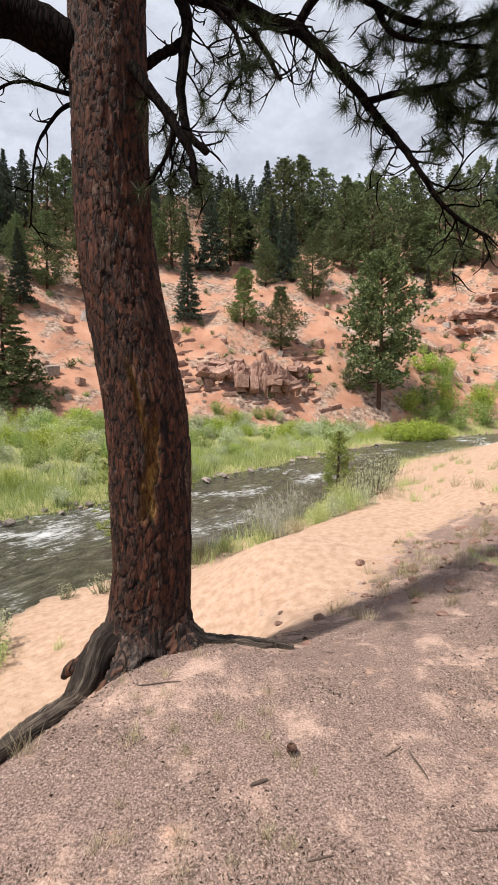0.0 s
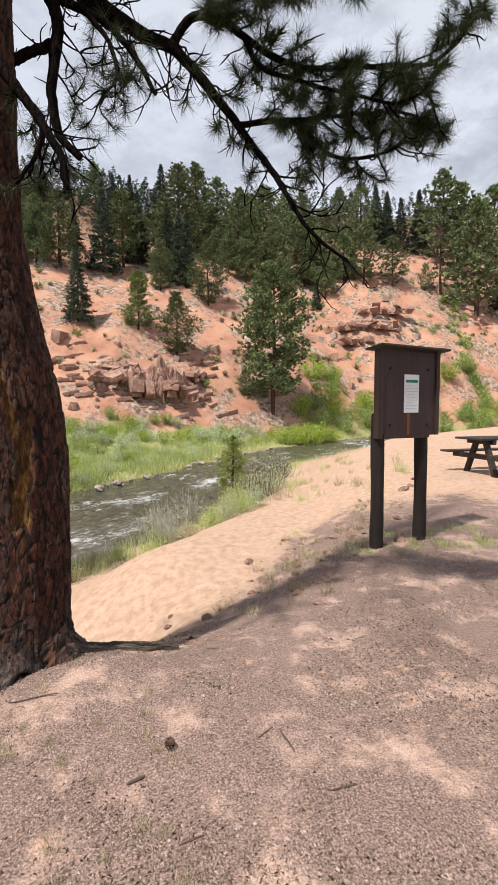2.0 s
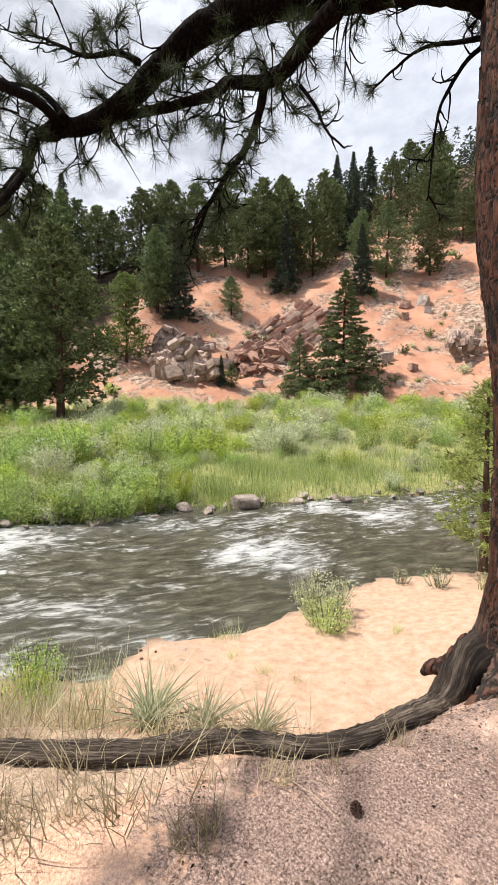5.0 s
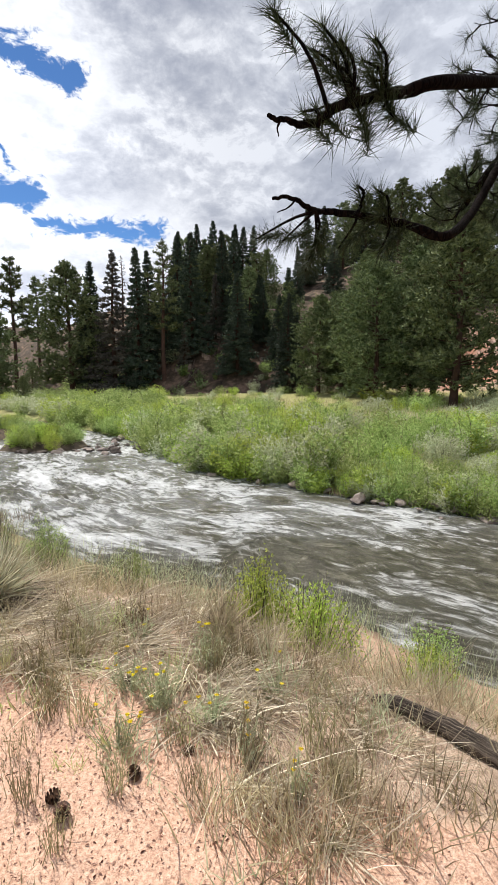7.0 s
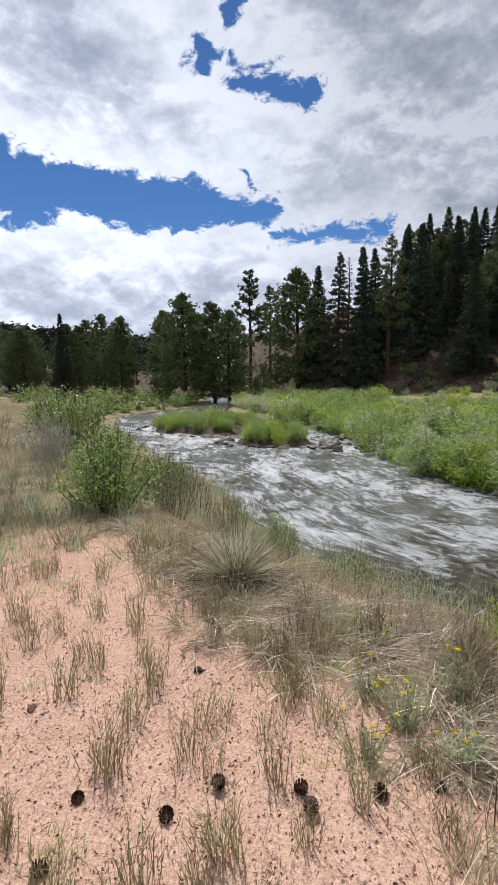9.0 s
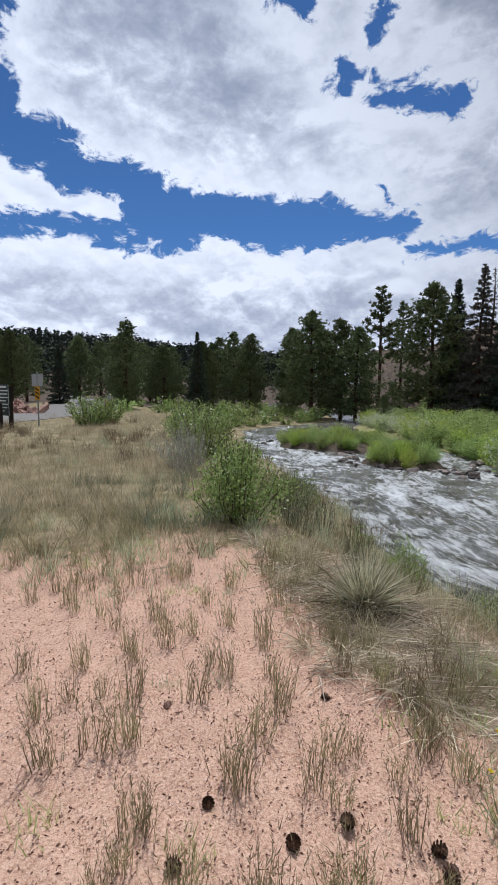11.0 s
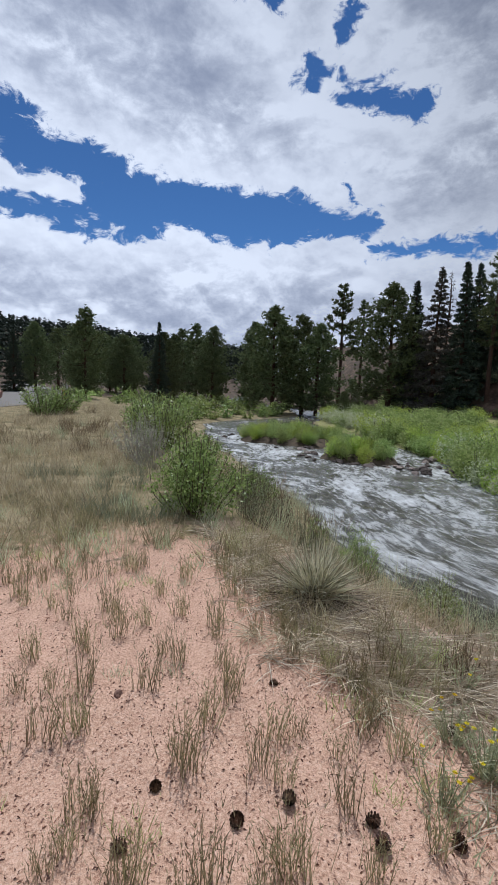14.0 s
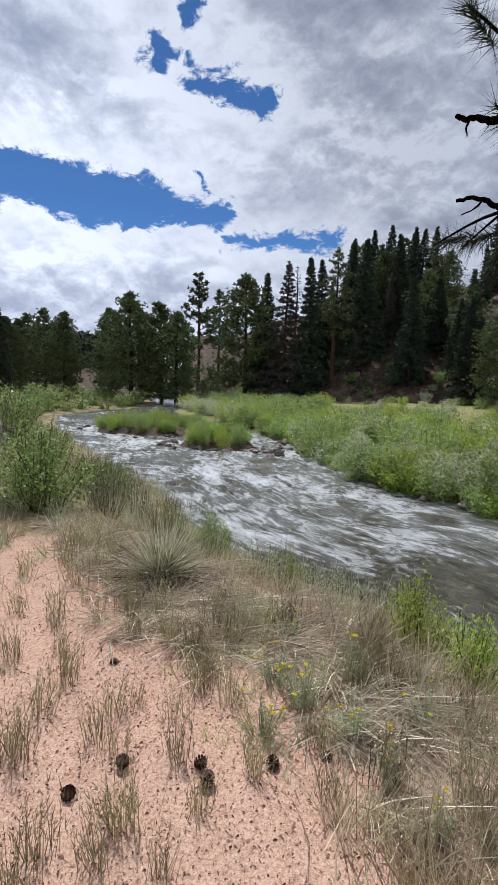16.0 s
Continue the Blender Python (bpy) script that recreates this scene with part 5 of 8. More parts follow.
for ends, brushes in ((HIGH_END, ((-2.27, 0.11, 2.58), (-2.27, 0.16, 2.59), (-2.27, 0.14, 2.78), (-2.26, 0.21, 2.74), (-2.24, 0.23, 2.8), (-2.25, 0.31, 2.75), (-2.24, 0.35, 2.68), (-2.25, 0.33, 2.58), (-2.26, 0.28, 2.66), (-2.23, 0.35, 2.81), (-2.27, 0.17, 2.86), (-2.26, 0.4, 2.61), (-2.24, -0.01, 2.87))),
                      (LOW_END, ((-2.6, 0.44, 2.48), (-2.58, 0.52, 2.46), (-2.78, 0.03, 2.29), (-2.74, 0.14, 2.27), (-2.72, 0.28, 2.22), (-2.68, 0.39, 2.24), (-2.65, 0.48, 2.3), (-2.64, 0.56, 2.21), (-2.76, 0.26, 2.15), (-2.6, 0.55, 2.39)))):
    for at in brushes:
        near_ = min(ends[:6], key=lambda p: math.dist(p, at) + 0.6 * max(0.0, at[1] - p[1]))
        mid_ = [(p + q) / 2 + 0.02 for p, q in zip(near_, at)]
        tube(pine_wood, smooth_path([near_, mid_, at], 6), np.linspace(0.008, 0.004, 6), 4)
        out_ = np.array(at) - np.array(near_) + np.array([0, -0.05, 0.05])
        for back in (0.0, 0.045, 0.09):
            tuft(pine_leaf, np.array(at) - unit(out_) * back, out_, 70, 0.105)
# the crown above the view: limbs that lean over the path and shade it
for k in range(8):
    u = k / 7
    z0 = 6.2 + 5.4 * u
    a = -1.75 + 0.9 * math.sin(k * 2.4)
    reach = (4.2 - 1.6 * u) * rng.uniform(0.75, 1.1)
    o = np.array([-0.83, 3.06 + 0.01 * z0, z0])
    d = np.array([math.cos(a), math.sin(a), 0.2])
    limb(pine, pine_wood, pine_leaf, [o + d * reach * s + np.array([0, 0, 0.12 * math.sin(s * 3)]) for s in (0, 0.35, 0.7, 1.0)], 0.028 - 0.015 * u, 0.008, 15, 0.5, 0.9, 0.1)
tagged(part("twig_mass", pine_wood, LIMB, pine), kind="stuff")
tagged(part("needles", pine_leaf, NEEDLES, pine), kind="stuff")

# roots: the long one runs along the edge of the bank, half bare
def root(parent, pts, thick, thin, name="root", seed=0, mat=None):
    p = smooth_path(pts, 14 * len(pts))
    k = np.arange(len(p)) * 0.45
    r = np.interp(np.linspace(0, 1, len(p)), np.linspace(0, 1, len(thick)), thick) if isinstance(thick, tuple) else np.linspace(thick, thin, len(p))
    r = r * (1 + 0.2 * fbm(k * 0.5, k * 0 + seed, 81 + seed))
    g = Geo()
    tube(g, p, r, 26, 0.16, 5 + seed)
    ob = part(name, g, mat or BARK_GREY, parent, soft=True)
    ang = np.linspace(0, 2 * np.pi, 26, endpoint=False)
    reach = np.concatenate(([0], np.cumsum(np.linalg.norm(np.diff(p, axis=0), axis=1))))
    for key, row, end in (("round_a", np.cos(ang)[None] + 0 * p[:, :1], np.cos(ang)), ("round_b", np.sin(ang)[None] + 0 * p[:, :1], np.sin(ang)), ("run", reach[:, None] + 0 * ang[None] + seed, 0 * ang)):
        a = ob.data.attributes.new(key, "FLOAT", "POINT")
        a.data.foreach_set("value", np.concatenate((row.ravel(), end, end)).astype(np.float32))
    return ob


def on_bank(pts, lift):
    return [(x, y, spot(x, y) + lift) for x, y in pts]


root(pine, [(-0.86, 2.92, 0.12), (-0.96, 2.78, 0.02)] + on_bank(((-1.03, 2.6), (-1.06, 2.36), (-1.12, 2.13), (-1.18, 1.96), (-1.27, 1.82), (-1.39, 1.70), (-1.53, 1.65), (-1.68, 1.55), (-1.77, 1.44), (-1.86, 1.27), (-2.01, 1.15), (-2.21, 1.01), (-2.42, 0.88), (-2.6, 0.72)), 0.03) + [(-2.8, 0.55, spot(-2.8, 0.55) - 0.06)],
     (0.13, 0.095, 0.075, 0.062, 0.052, 0.052, 0.05, 0.055, 0.06, 0.056, 0.052, 0.054, 0.048, 0.04, 0.02), 0.05, "long_root", 1)
root(pine, [(-0.93, 2.95, 0.10), (-1.06, 2.9, -0.03), (-1.17, 2.92, -0.10), (-1.22, 2.93, -0.16)], (0.10, 0.055, 0.04, 0.02), 0.03, "root", 2, BARK)
root(pine, [(-0.52, 2.92, 0.16), (-0.38, 2.86, 0.03), (-0.22, 2.86, -0.05), (-0.12, 2.9, -0.12)], (0.14, 0.10, 0.065, 0.03), 0.05, "root", 3, BARK)
root(pine, [(-0.72, 2.86, 0.12), (-0.77, 2.72, 0.0), (-0.86, 2.58, -0.08)], (0.12, 0.085, 0.05), 0.05, "root", 4, BARK)
root(pine, [(-0.45, 3.05, 0.06)] + on_bank(((-0.30, 3.02), (-0.14, 3.06), (0.02, 3.02), (0.16, 3.12), (0.30, 3.1)), -0.005), (0.11, 0.08, 0.07, 0.06, 0.055, 0.03), 0.04, "root", 5)


# ---- a second pine behind the path: its boughs reach into view and shade the ground ----
SHADE_AT = (1.9, -3.4)
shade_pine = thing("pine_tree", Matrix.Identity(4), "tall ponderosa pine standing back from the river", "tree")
g = Geo()
zz = np.linspace(-0.4, 13, 40)
tube(g, np.stack((SHADE_AT[0] + 0.02 * zz, SHADE_AT[1] - 0.01 * zz, zz), 1), np.interp(zz, (-0.4, 0.3, 13), (0.36, 0.24, 0.03)), 20, 0.12, 9)
part("trunk", g, BARK, shade_pine, soft=True)
wood2, leaf2 = Geo(), Geo()
for k in range(30):
    u = k / 29
    z0 = 3.6 + 8.6 * u
    a = k * 2.4
    reach = (3.3 - 2.4 * u) * rng.uniform(0.75, 1.1)
    o = np.array([SHADE_AT[0] + 0.02 * z0, SHADE_AT[1] - 0.01 * z0, z0])
    d = np.array([math.cos(a), math.sin(a), 0.16])
    limb(shade_pine, wood2, leaf2, [o + d * reach * s for s in (0, 0.35, 0.7, 1.0)], 0.06 - 0.035 * u, 0.008, 9, 0.5, 0.95, 0.2)
limb(shade_pine, wood2, leaf2, [(1.9, -3.4, 3.9), (0.6, -3.9, 4.0), (-0.8, -4.2, 3.9), (-1.75, -4.25, 3.85), (-2.1, -4.2, 3.7)], 0.022, 0.006, 12, 0.35, 0.5, 0.5)
limb(shade_pine, wood2, leaf2, [(-0.8, -4.2, 3.9), (-1.45, -4.38, 3.62), (-1.85, -4.36, 3.42), (-2.08, -4.24, 3.33), (-2.2, -4.13, 3.36)], 0.014, 0.004, 9, 0.2, 0.1, 0.4)
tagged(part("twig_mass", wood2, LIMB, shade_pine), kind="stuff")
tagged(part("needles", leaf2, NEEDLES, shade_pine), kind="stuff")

# ---- notice board ----
BOARD = plain("brown_painted_wood", (0.032, 0.018, 0.017), (0.062, 0.038, 0.036), 0.6, 5, 0.4, 0.004, 0.35, stretch=(1, 1, 0.15))
POST = plain("dark_creosoted_post", (0.012, 0.009, 0.008), (0.035, 0.026, 0.022), 0.8, 9, 0.6, 0.006, stretch=(1, 1, 0.1))
PAPER = plain("white_paper", (0.74, 0.75, 0.77), (0.83, 0.83, 0.84), 0.6, 4, 0.1, 0.001)
INK = plain("green_ink", (0.02, 0.16, 0.13), (0.04, 0.24, 0.19), 0.6, 30)
PALE_INK = plain("faint_grey_ink", (0.50, 0.53, 0.56), (0.60, 0.62, 0.64), 0.6, 30)
RUST = plain("rust_stain", (0.16, 0.05, 0.015), (0.28, 0.10, 0.03), 0.8, 20)
ROUGH_WOOD = plain("weathered_table_wood", (0.022, 0.018, 0.016), (0.07, 0.058, 0.05), 0.75, 4, 0.5, 0.004, stretch=(0.3, 1, 1))
STEEL = plain("galvanised_steel", (0.28, 0.29, 0.30), (0.42, 0.43, 0.44), 0.5, 12, 0.1, 0.001, 0.5, 0.7)
SIGN_GREEN = plain("dark_green_sign_face", (0.012, 0.03, 0.022), (0.02, 0.045, 0.033), 0.5, 9)
SIGN_WHITE = plain("white_sign_paint", (0.66, 0.66, 0.64), (0.76, 0.76, 0.74), 0.5, 9)
SIGN_BACK = plain("grey_sign_back", (0.36, 0.38, 0.40), (0.50, 0.52, 0.54), 0.5, 9)
SIGN_AMBER = plain("amber_sign_face", (0.62, 0.30, 0.02), (0.75, 0.40, 0.03), 0.45, 9)
SIGN_BLACK = plain("black_sign_paint", (0.012, 0.012, 0.012), (0.02, 0.02, 0.02), 0.5, 9)


def slab(x0, y0, z0, x1, y1, z1, edge=0.006):
    """A board with softened edges."""
    bm = bmesh.new()
    bmesh.ops.create_cube(bm, size=1)
    for v in bm.verts:
        v.co = Vector(((x0 + x1) / 2 + v.co.x * (x1 - x0), (y0 + y1) / 2 + v.co.y * (y1 - y0), (z0 + z1) / 2 + v.co.z * (z1 - z0)))
    bmesh.ops.bevel(bm, geom=bm.edges[:], offset=min(edge, 0.3 * min(x1 - x0, y1 - y0, z1 - z0)), segments=2, affect="EDGES")
    me = bpy.data.meshes.new("slab")
    bm.to_mesh(me)
    bm.free()
    return me


def notice_board():
    at = thing("notice_board", pose(2.62, 4.72, 0.0, 0, 0, 12), "dark brown wooden notice board on two posts with one white notice", "notice board")
    W, z0, z1 = 0.82, 1.31, 2.26
    part("panel", slab(0.0, -0.03, z0, W, 0.03, z1, 0.008), BOARD, at)
    part("side_rail", slab(-0.03, -0.05, z0 - 0.03, 0.03, 0.05, z1 + 0.005), BOARD, at)
    part("side_rail", slab(W - 0.03, -0.05, z0, W + 0.03, 0.05, z1 + 0.005), BOARD, at)
    roof = part("roof_board", slab(-0.08, -0.14, 0, W + 0.10, 0.14, 0.025), ROUGH_WOOD, at)
    roof.matrix_basis = pose(0, 0, z1 + 0.02, -6, 1.2, 0)
    for x in (0.06, 0.70):
        g = Geo()
        zz = np.linspace(-0.35, z0 + 0.25, 18)
        tube(g, np.stack((x + 0.006 * np.sin(zz * 3), zz * 0 + 0.075, zz), 1), 0.075 + 0.003 * np.sin(zz * 7), 16, 0.06, 3)
        part("post", g, POST, at, soft=True)
    for x in (0.13, 0.68):
        for z in (z0 + 0.12, z1 - 0.2):
            part("bolt_head", slab(x - 0.014, -0.042, z - 0.014, x + 0.014, -0.03, z + 0.014, 0.004), POST, at)
    sheet_ = part("notice", slab(0.33, -0.0345, z0 + 0.26, 0.545, -0.031, z0 + 0.69, 0.001), PAPER, at, "white paper notice with a green heading")
    part("heading", slab(0.35, -0.0366, z0 + 0.60, 0.525, -0.0348, z0 + 0.63, 0.0006), INK, sheet_)
    for k in range(9):
        part("text_line", slab(0.352, -0.0362, z0 + 0.56 - k * 0.032, 0.352 + (0.17 if k % 3 else 0.12), -0.0348, z0 + 0.567 - k * 0.032, 0.0005), PALE_INK, sheet_)
    part("rust_streak", slab(0.38, -0.0335, z0 + 0.0, 0.42, -0.0305, z0 + 0.25, 0.001), RUST, at)
    part("torn_edge", slab(0.05, -0.036, z0 - 0.03, 0.72, -0.02, z0 + 0.01, 0.003), BOARD, at)
    return at


notice_board()


def picnic_table():
    at = thing("picnic_table", pose(7.28, 8.25, spot(7.2, 8.5), 0, 0, 4), "weathered dark picnic table with attached benches on the terrace", "table")
    for k in range(5):
        part("top_plank", slab(-0.95, -0.37 + k * 0.152, 0.72, 0.95, -0.37 + k * 0.152 + 0.14, 0.76), ROUGH_WOOD, at)
    for s in (-1, 1):
        for k in range(2):
            part("bench_plank", slab(-0.95, s * 0.68 - 0.14 + k * 0.145, 0.42, 0.95, s * 0.68 - 0.14 + k * 0.145 + 0.135, 0.46), ROUGH_WOOD, at)
    for x in (-0.62, 0.62):
        part("bench_beam", slab(x - 0.04, -0.78, 0.32, x + 0.04, 0.78, 0.42), ROUGH_WOOD, at)
        part("top_beam", slab(x - 0.04, -0.36, 0.63, x + 0.04, 0.36, 0.72), ROUGH_WOOD, at)
        for s in (-1, 1):
            leg = part("leg", slab(-0.045, -0.05, 0, 0.045, 0.05, 0.80), ROUGH_WOOD, at)
            leg.matrix_basis = pose(x + 0.085 * s, s * 0.50, -0.02, s * 22, 0, 0)


picnic_table()

# ---- road and its signs ----
ASPHALT = plain("pale_worn_asphalt", (0.16, 0.15, 0.14), (0.26, 0.245, 0.23), 0.9, 6)
road_line = smooth_path([(a, b, 0) for a, b in ROAD], 120)
rt = unit(np.gradient(road_line, axis=0))
g = Geo()
cols = []
for o in (-3.2, 0, 3.2):
    q = road_line + o * np.stack((-rt[:, 1], rt[:, 0], rt[:, 0] * 0), 1)
    q[:, 2] = ground(q[:, 0], q[:, 1]) + 0.03
    cols.append(q)
cols = np.stack(cols, 1)
low = cols.copy()
low[:, :, 2] -= 0.5
g.add(cols.reshape(-1, 3), [(k * 3 + c, k * 3 + c + 1, k * 3 + c + 4, k * 3 + c + 3) for k in range(119) for c in (0, 1)])
g.add(np.concatenate((cols[:, 0], low[:, 0])), [(k, k + 1, 120 + k + 1, 120 + k) for k in range(119)])
g.add(np.concatenate((cols[:, 2], low[:, 2])), [(k, 120 + k, 120 + k + 1, k + 1) for k in range(119)])
tagged(part("road", g, ASPHALT), "pale worn asphalt road through the valley", "road", kind="structure")


def round_post(parent, x, r, z0, z1, mat, name="post"):
    g = Geo()
    zz = np.linspace(z0, z1, 6)
    tube(g, np.stack((zz * 0 + x, zz * 0, zz), 1), r, 10)
    return part(name, g, mat, parent, soft=True)


def rules_sign():
    at = thing("information_sign", pose(-11.9, -20.6, spot(-11.9, -20.6), 0, 0, 88), "dark green information sign with white lines on wooden posts", "sign")
    for x in (0.08, 0.95):
        part("post", slab(x - 0.07, 0.02, -0.3, x + 0.07, 0.16, 1.75), POST, at)
    face = part("sign_face", slab(0.0, -0.02, 0.55, 1.03, 0.02, 1.85), SIGN_GREEN, at)
    for k, (h, w) in enumerate(((0.09, 0.8), (0.05, 0.9), (0.05, 0.86), (0.05, 0.9), (0.05, 0.74), (0.05, 0.88), (0.05, 0.82), (0.05, 0.6))):
        part("white_line", slab(0.07, -0.026, 1.70 - k * 0.14, 0.07 + w, -0.022, 1.70 - k * 0.14 + h, 0.001), SIGN_WHITE, face)
    for x in (0.0, 1.0):
        part("sign_border", slab(x, -0.027, 0.56, x + 0.025, -0.022, 1.84, 0.001), SIGN_WHITE, face)


def back_sign():
    at = thing("road_sign", pose(-13.45, -20.0, spot(-13.45, -20.0), 0, 0, 125), "grey backs of two road signs above a striped amber marker", "sign")
    round_post(at, 0.0, 0.035, -0.3, 2.4, STEEL)
    part("sign_plate", slab(-0.24, -0.02, 1.78, -0.01, -0.002, 2.30), SIGN_BACK, at)
    part("sign_plate", slab(0.01, -0.02, 1.78, 0.24, -0.002, 2.30), SIGN_BACK, at)
    m = part("marker_plate", slab(-0.11, -0.055, 1.18, 0.11, -0.037, 1.76), SIGN_AMBER, at)
    for k in range(3):
        s = part("stripe", slab(-0.10, -0.062, -0.03, 0.10, -0.057, 0.03, 0.001), SIGN_BLACK, m)
        s.matrix_basis = pose(0, 0, 1.30 + k * 0.17, 0, 40, 0)


def chevron_sign():
    at = thing("chevron_sign", pose(-20.6, -23.6, spot(-20.6, -23.6), 0, 0, 128), "amber road chevron sign with a black arrow on a post", "sign")
    round_post(at, 0.0, 0.035, -0.3, 1.4, STEEL)
    f = part("sign_plate", slab(-0.19, -0.06, 0.45, 0.19, -0.04, 0.98), SIGN_AMBER, at)
    for s in (-1, 1):
        a = part("arrow", slab(-0.17, -0.068, -0.045, 0.13, -0.062, 0.045, 0.001), SIGN_BLACK, f)
        a.matrix_basis = pose(0.02, 0, 0.715 + s * 0.105, 0, s * 42, 0)
    part("sign_plate", slab(-0.13, -0.05, 1.02, 0.13, -0.038, 1.3), SIGN_BACK, at)


rules_sign()
back_sign()
chevron_sign()
for x, y, h in ((-11.2, -19.9, 1.1), (-11.45, -19.6, 1.05)):
    at = thing("wooden_post", pose(x, y, spot(x, y)), "short dark wooden post beside the road", "post", "roadside posts")
    round_post(at, 0.0, 0.11, -0.3, h, POST)


# ---- stones ----
def stone_mesh(seed, size, flat=0.7, sharp=0.35, cut=3):
    """A broken stone: a ball whose faces are cut by random planes."""
    r = np.random.default_rng(seed)
    bm = bmesh.new()
    bmesh.ops.create_icosphere(bm, subdivisions=cut, radius=1)
    planes = [(unit(r.normal(size=3)), r.uniform(0.45, 0.9)) for _ in range(11)]
    for v in bm.verts:
        p = np.array(v.co)
        for n_, d in planes:
            k = p @ n_ - d
            if k > 0:
                p = p - n_ * k * (1 - 0.12 * sharp)
        p = p * (1 + 0.08 * (noise.noise(Vector(p * 2.3) + Vector((seed, 0, 0)))))
        v.co = Vector(p * np.array([1.15, 0.9, flat]) * size)
    me = bpy.data.meshes.new("stone")
    bm.to_mesh(me)
    bm.free()
    return me


STONES = [stone_mesh(s, 1.0, f) for s, f in ((1, 0.6), (2, 0.75), (3, 0.5), (4, 0.85), (5, 0.65), (6, 0.4))]
STONES_LOW = [stone_mesh(s + 20, 1.0, f, 0.35, 2) for s, f in ((1, 0.6), (2, 0.75), (3, 0.5), (4, 0.85))]


def stone(name, x, y, size, mat, label, category="stone", group="", sink=0.25, which=None, z=None, low=False):
    pool = STONES_LOW if low else STONES
    k = int(rng.integers(len(pool))) if which is None else which
    me = pool[k]
    key = me.name + mat.name
    if key not in STONE_KINDS:
        c = me.copy()
        c.materials.clear()
        c.materials.append(mat)
        STONE_KINDS[key] = c
    ob = new(name, STONE_KINDS[key])
    zz = spot(x, y) if z is None else z
    ob.matrix_basis = pose(x, y, zz + size * 0.35 - sink * size, rng.uniform(-14, 14), rng.uniform(-14, 14), rng.uniform(0, 360)) @ Matrix.Scale(size, 4)
    return tagged(ob, label, category, group)


STONE_KINDS = {}
stone("boulder", -8.05, 9.65, 0.42, GREY_ROCK, "pale grey boulder at the water's edge", "boulder", which=1, sink=0.0)
stone("boulder", -9.75, 6.45, 0.45, GREY_ROCK, "flat pinkish boulder lying in the shallows", "boulder", which=2, sink=0.1)
stone("boulder", -3.9, 16.1, 0.3, GREY_ROCK, "small dark boulder at the far bank", "boulder", which=0)
bank = smooth_path([(x, y, 0) for x, y in FAR_BANK[2:18]], 420)
for k in range(150):
    p = bank[int(rng.integers(30, 420))]
    o = rng.normal(0, 0.32, 2)
    stone("bank_stone", p[0] + o[0] - 0.05, p[1] + o[1] + 0.1, rng.uniform(0.06, 0.22), GREY_ROCK, "water-worn grey stone on the river's edge", "stone", "stones along the far bank", z=WATER + rng.uniform(0.0, 0.12), low=True)
for k in range(130):
    a = rng.uniform(0, 2 * np.pi)
    ix, iy, rx, ry = BARS[k % 3]
    stone("bank_stone", ix + rx * 1.1 * math.cos(a) + rng.normal(0, 0.5), iy + ry * 1.15 * math.sin(a) + rng.normal(0, 0.5), rng.uniform(0.08, 0.24), WET_ROCK if k % 4 else GREY_ROCK, "dark wet stone on a gravel bar", "stone", "stones round the gravel bars", z=WATER + 0.02, low=True)
for x, y, s in ((1.45, 3.98, 0.065), (1.3, 4.25, 0.05), (1.2, 4.5, 0.04), (1.55, 4.5, 0.035), (1.35, 4.75, 0.05), (1.7, 4.3, 0.03), (4.5, 7.4, 0.12), (4.75, 7.6, 0.08), (5.1, 8.1, 0.07), (1.8, 4.1, 0.04), (-4.9, -2.9, 0.09), (-2.3, -2.2, 0.03)):
    stone("stone", x, y, s, PINK_ROCK, "pale pink stone lying on the sandy slope", "stone", "stones on the slope", low=True)
stone("boulder", -8.0, -16.4, 0.5, GREY_ROCK, "pale flat boulder in the roadside grass", "boulder", which=2)


# ---- rock outcrops on the hill ----
def block_mesh(seed, tall):
    """An angular broken block: the hull of points spread over a box, with clipped corners."""
    r = np.random.default_rng(seed)
    bm = bmesh.new()
    for sx in (-1, 1):
        for sy in (-1, 1):
            for sz in (-1, 1):
                for _ in range(2):
                    q = np.array([sx, sy, sz]) * (1 - r.random(3) ** 1.6 * np.array([0.34, 0.45, 0.30]))
                    bm.verts.new(q)
    out = bmesh.ops.convex_hull(bm, input=bm.verts)
    bmesh.ops.delete(bm, geom=[g for g in out["geom_interior"] if isinstance(g, bmesh.types.BMVert)], context="VERTS")
    bmesh.ops.bevel(bm, geom=bm.edges[:], offset=0.035, segments=1, affect="EDGES", clamp_overlap=True)
    me = bpy.data.meshes.new("block")
    bm.to_mesh(me)
    bm.free()
    return me


BLOCKS = [block_mesh(60 + s, 1) for s in range(8)]


def block_of(k, mat):
    key = "block" + str(k % 8) + mat.name
    if key not in STONE_KINDS:
        STONE_KINDS[key] = with_mat(BLOCKS[k % 8], mat)
    return STONE_KINDS[key]


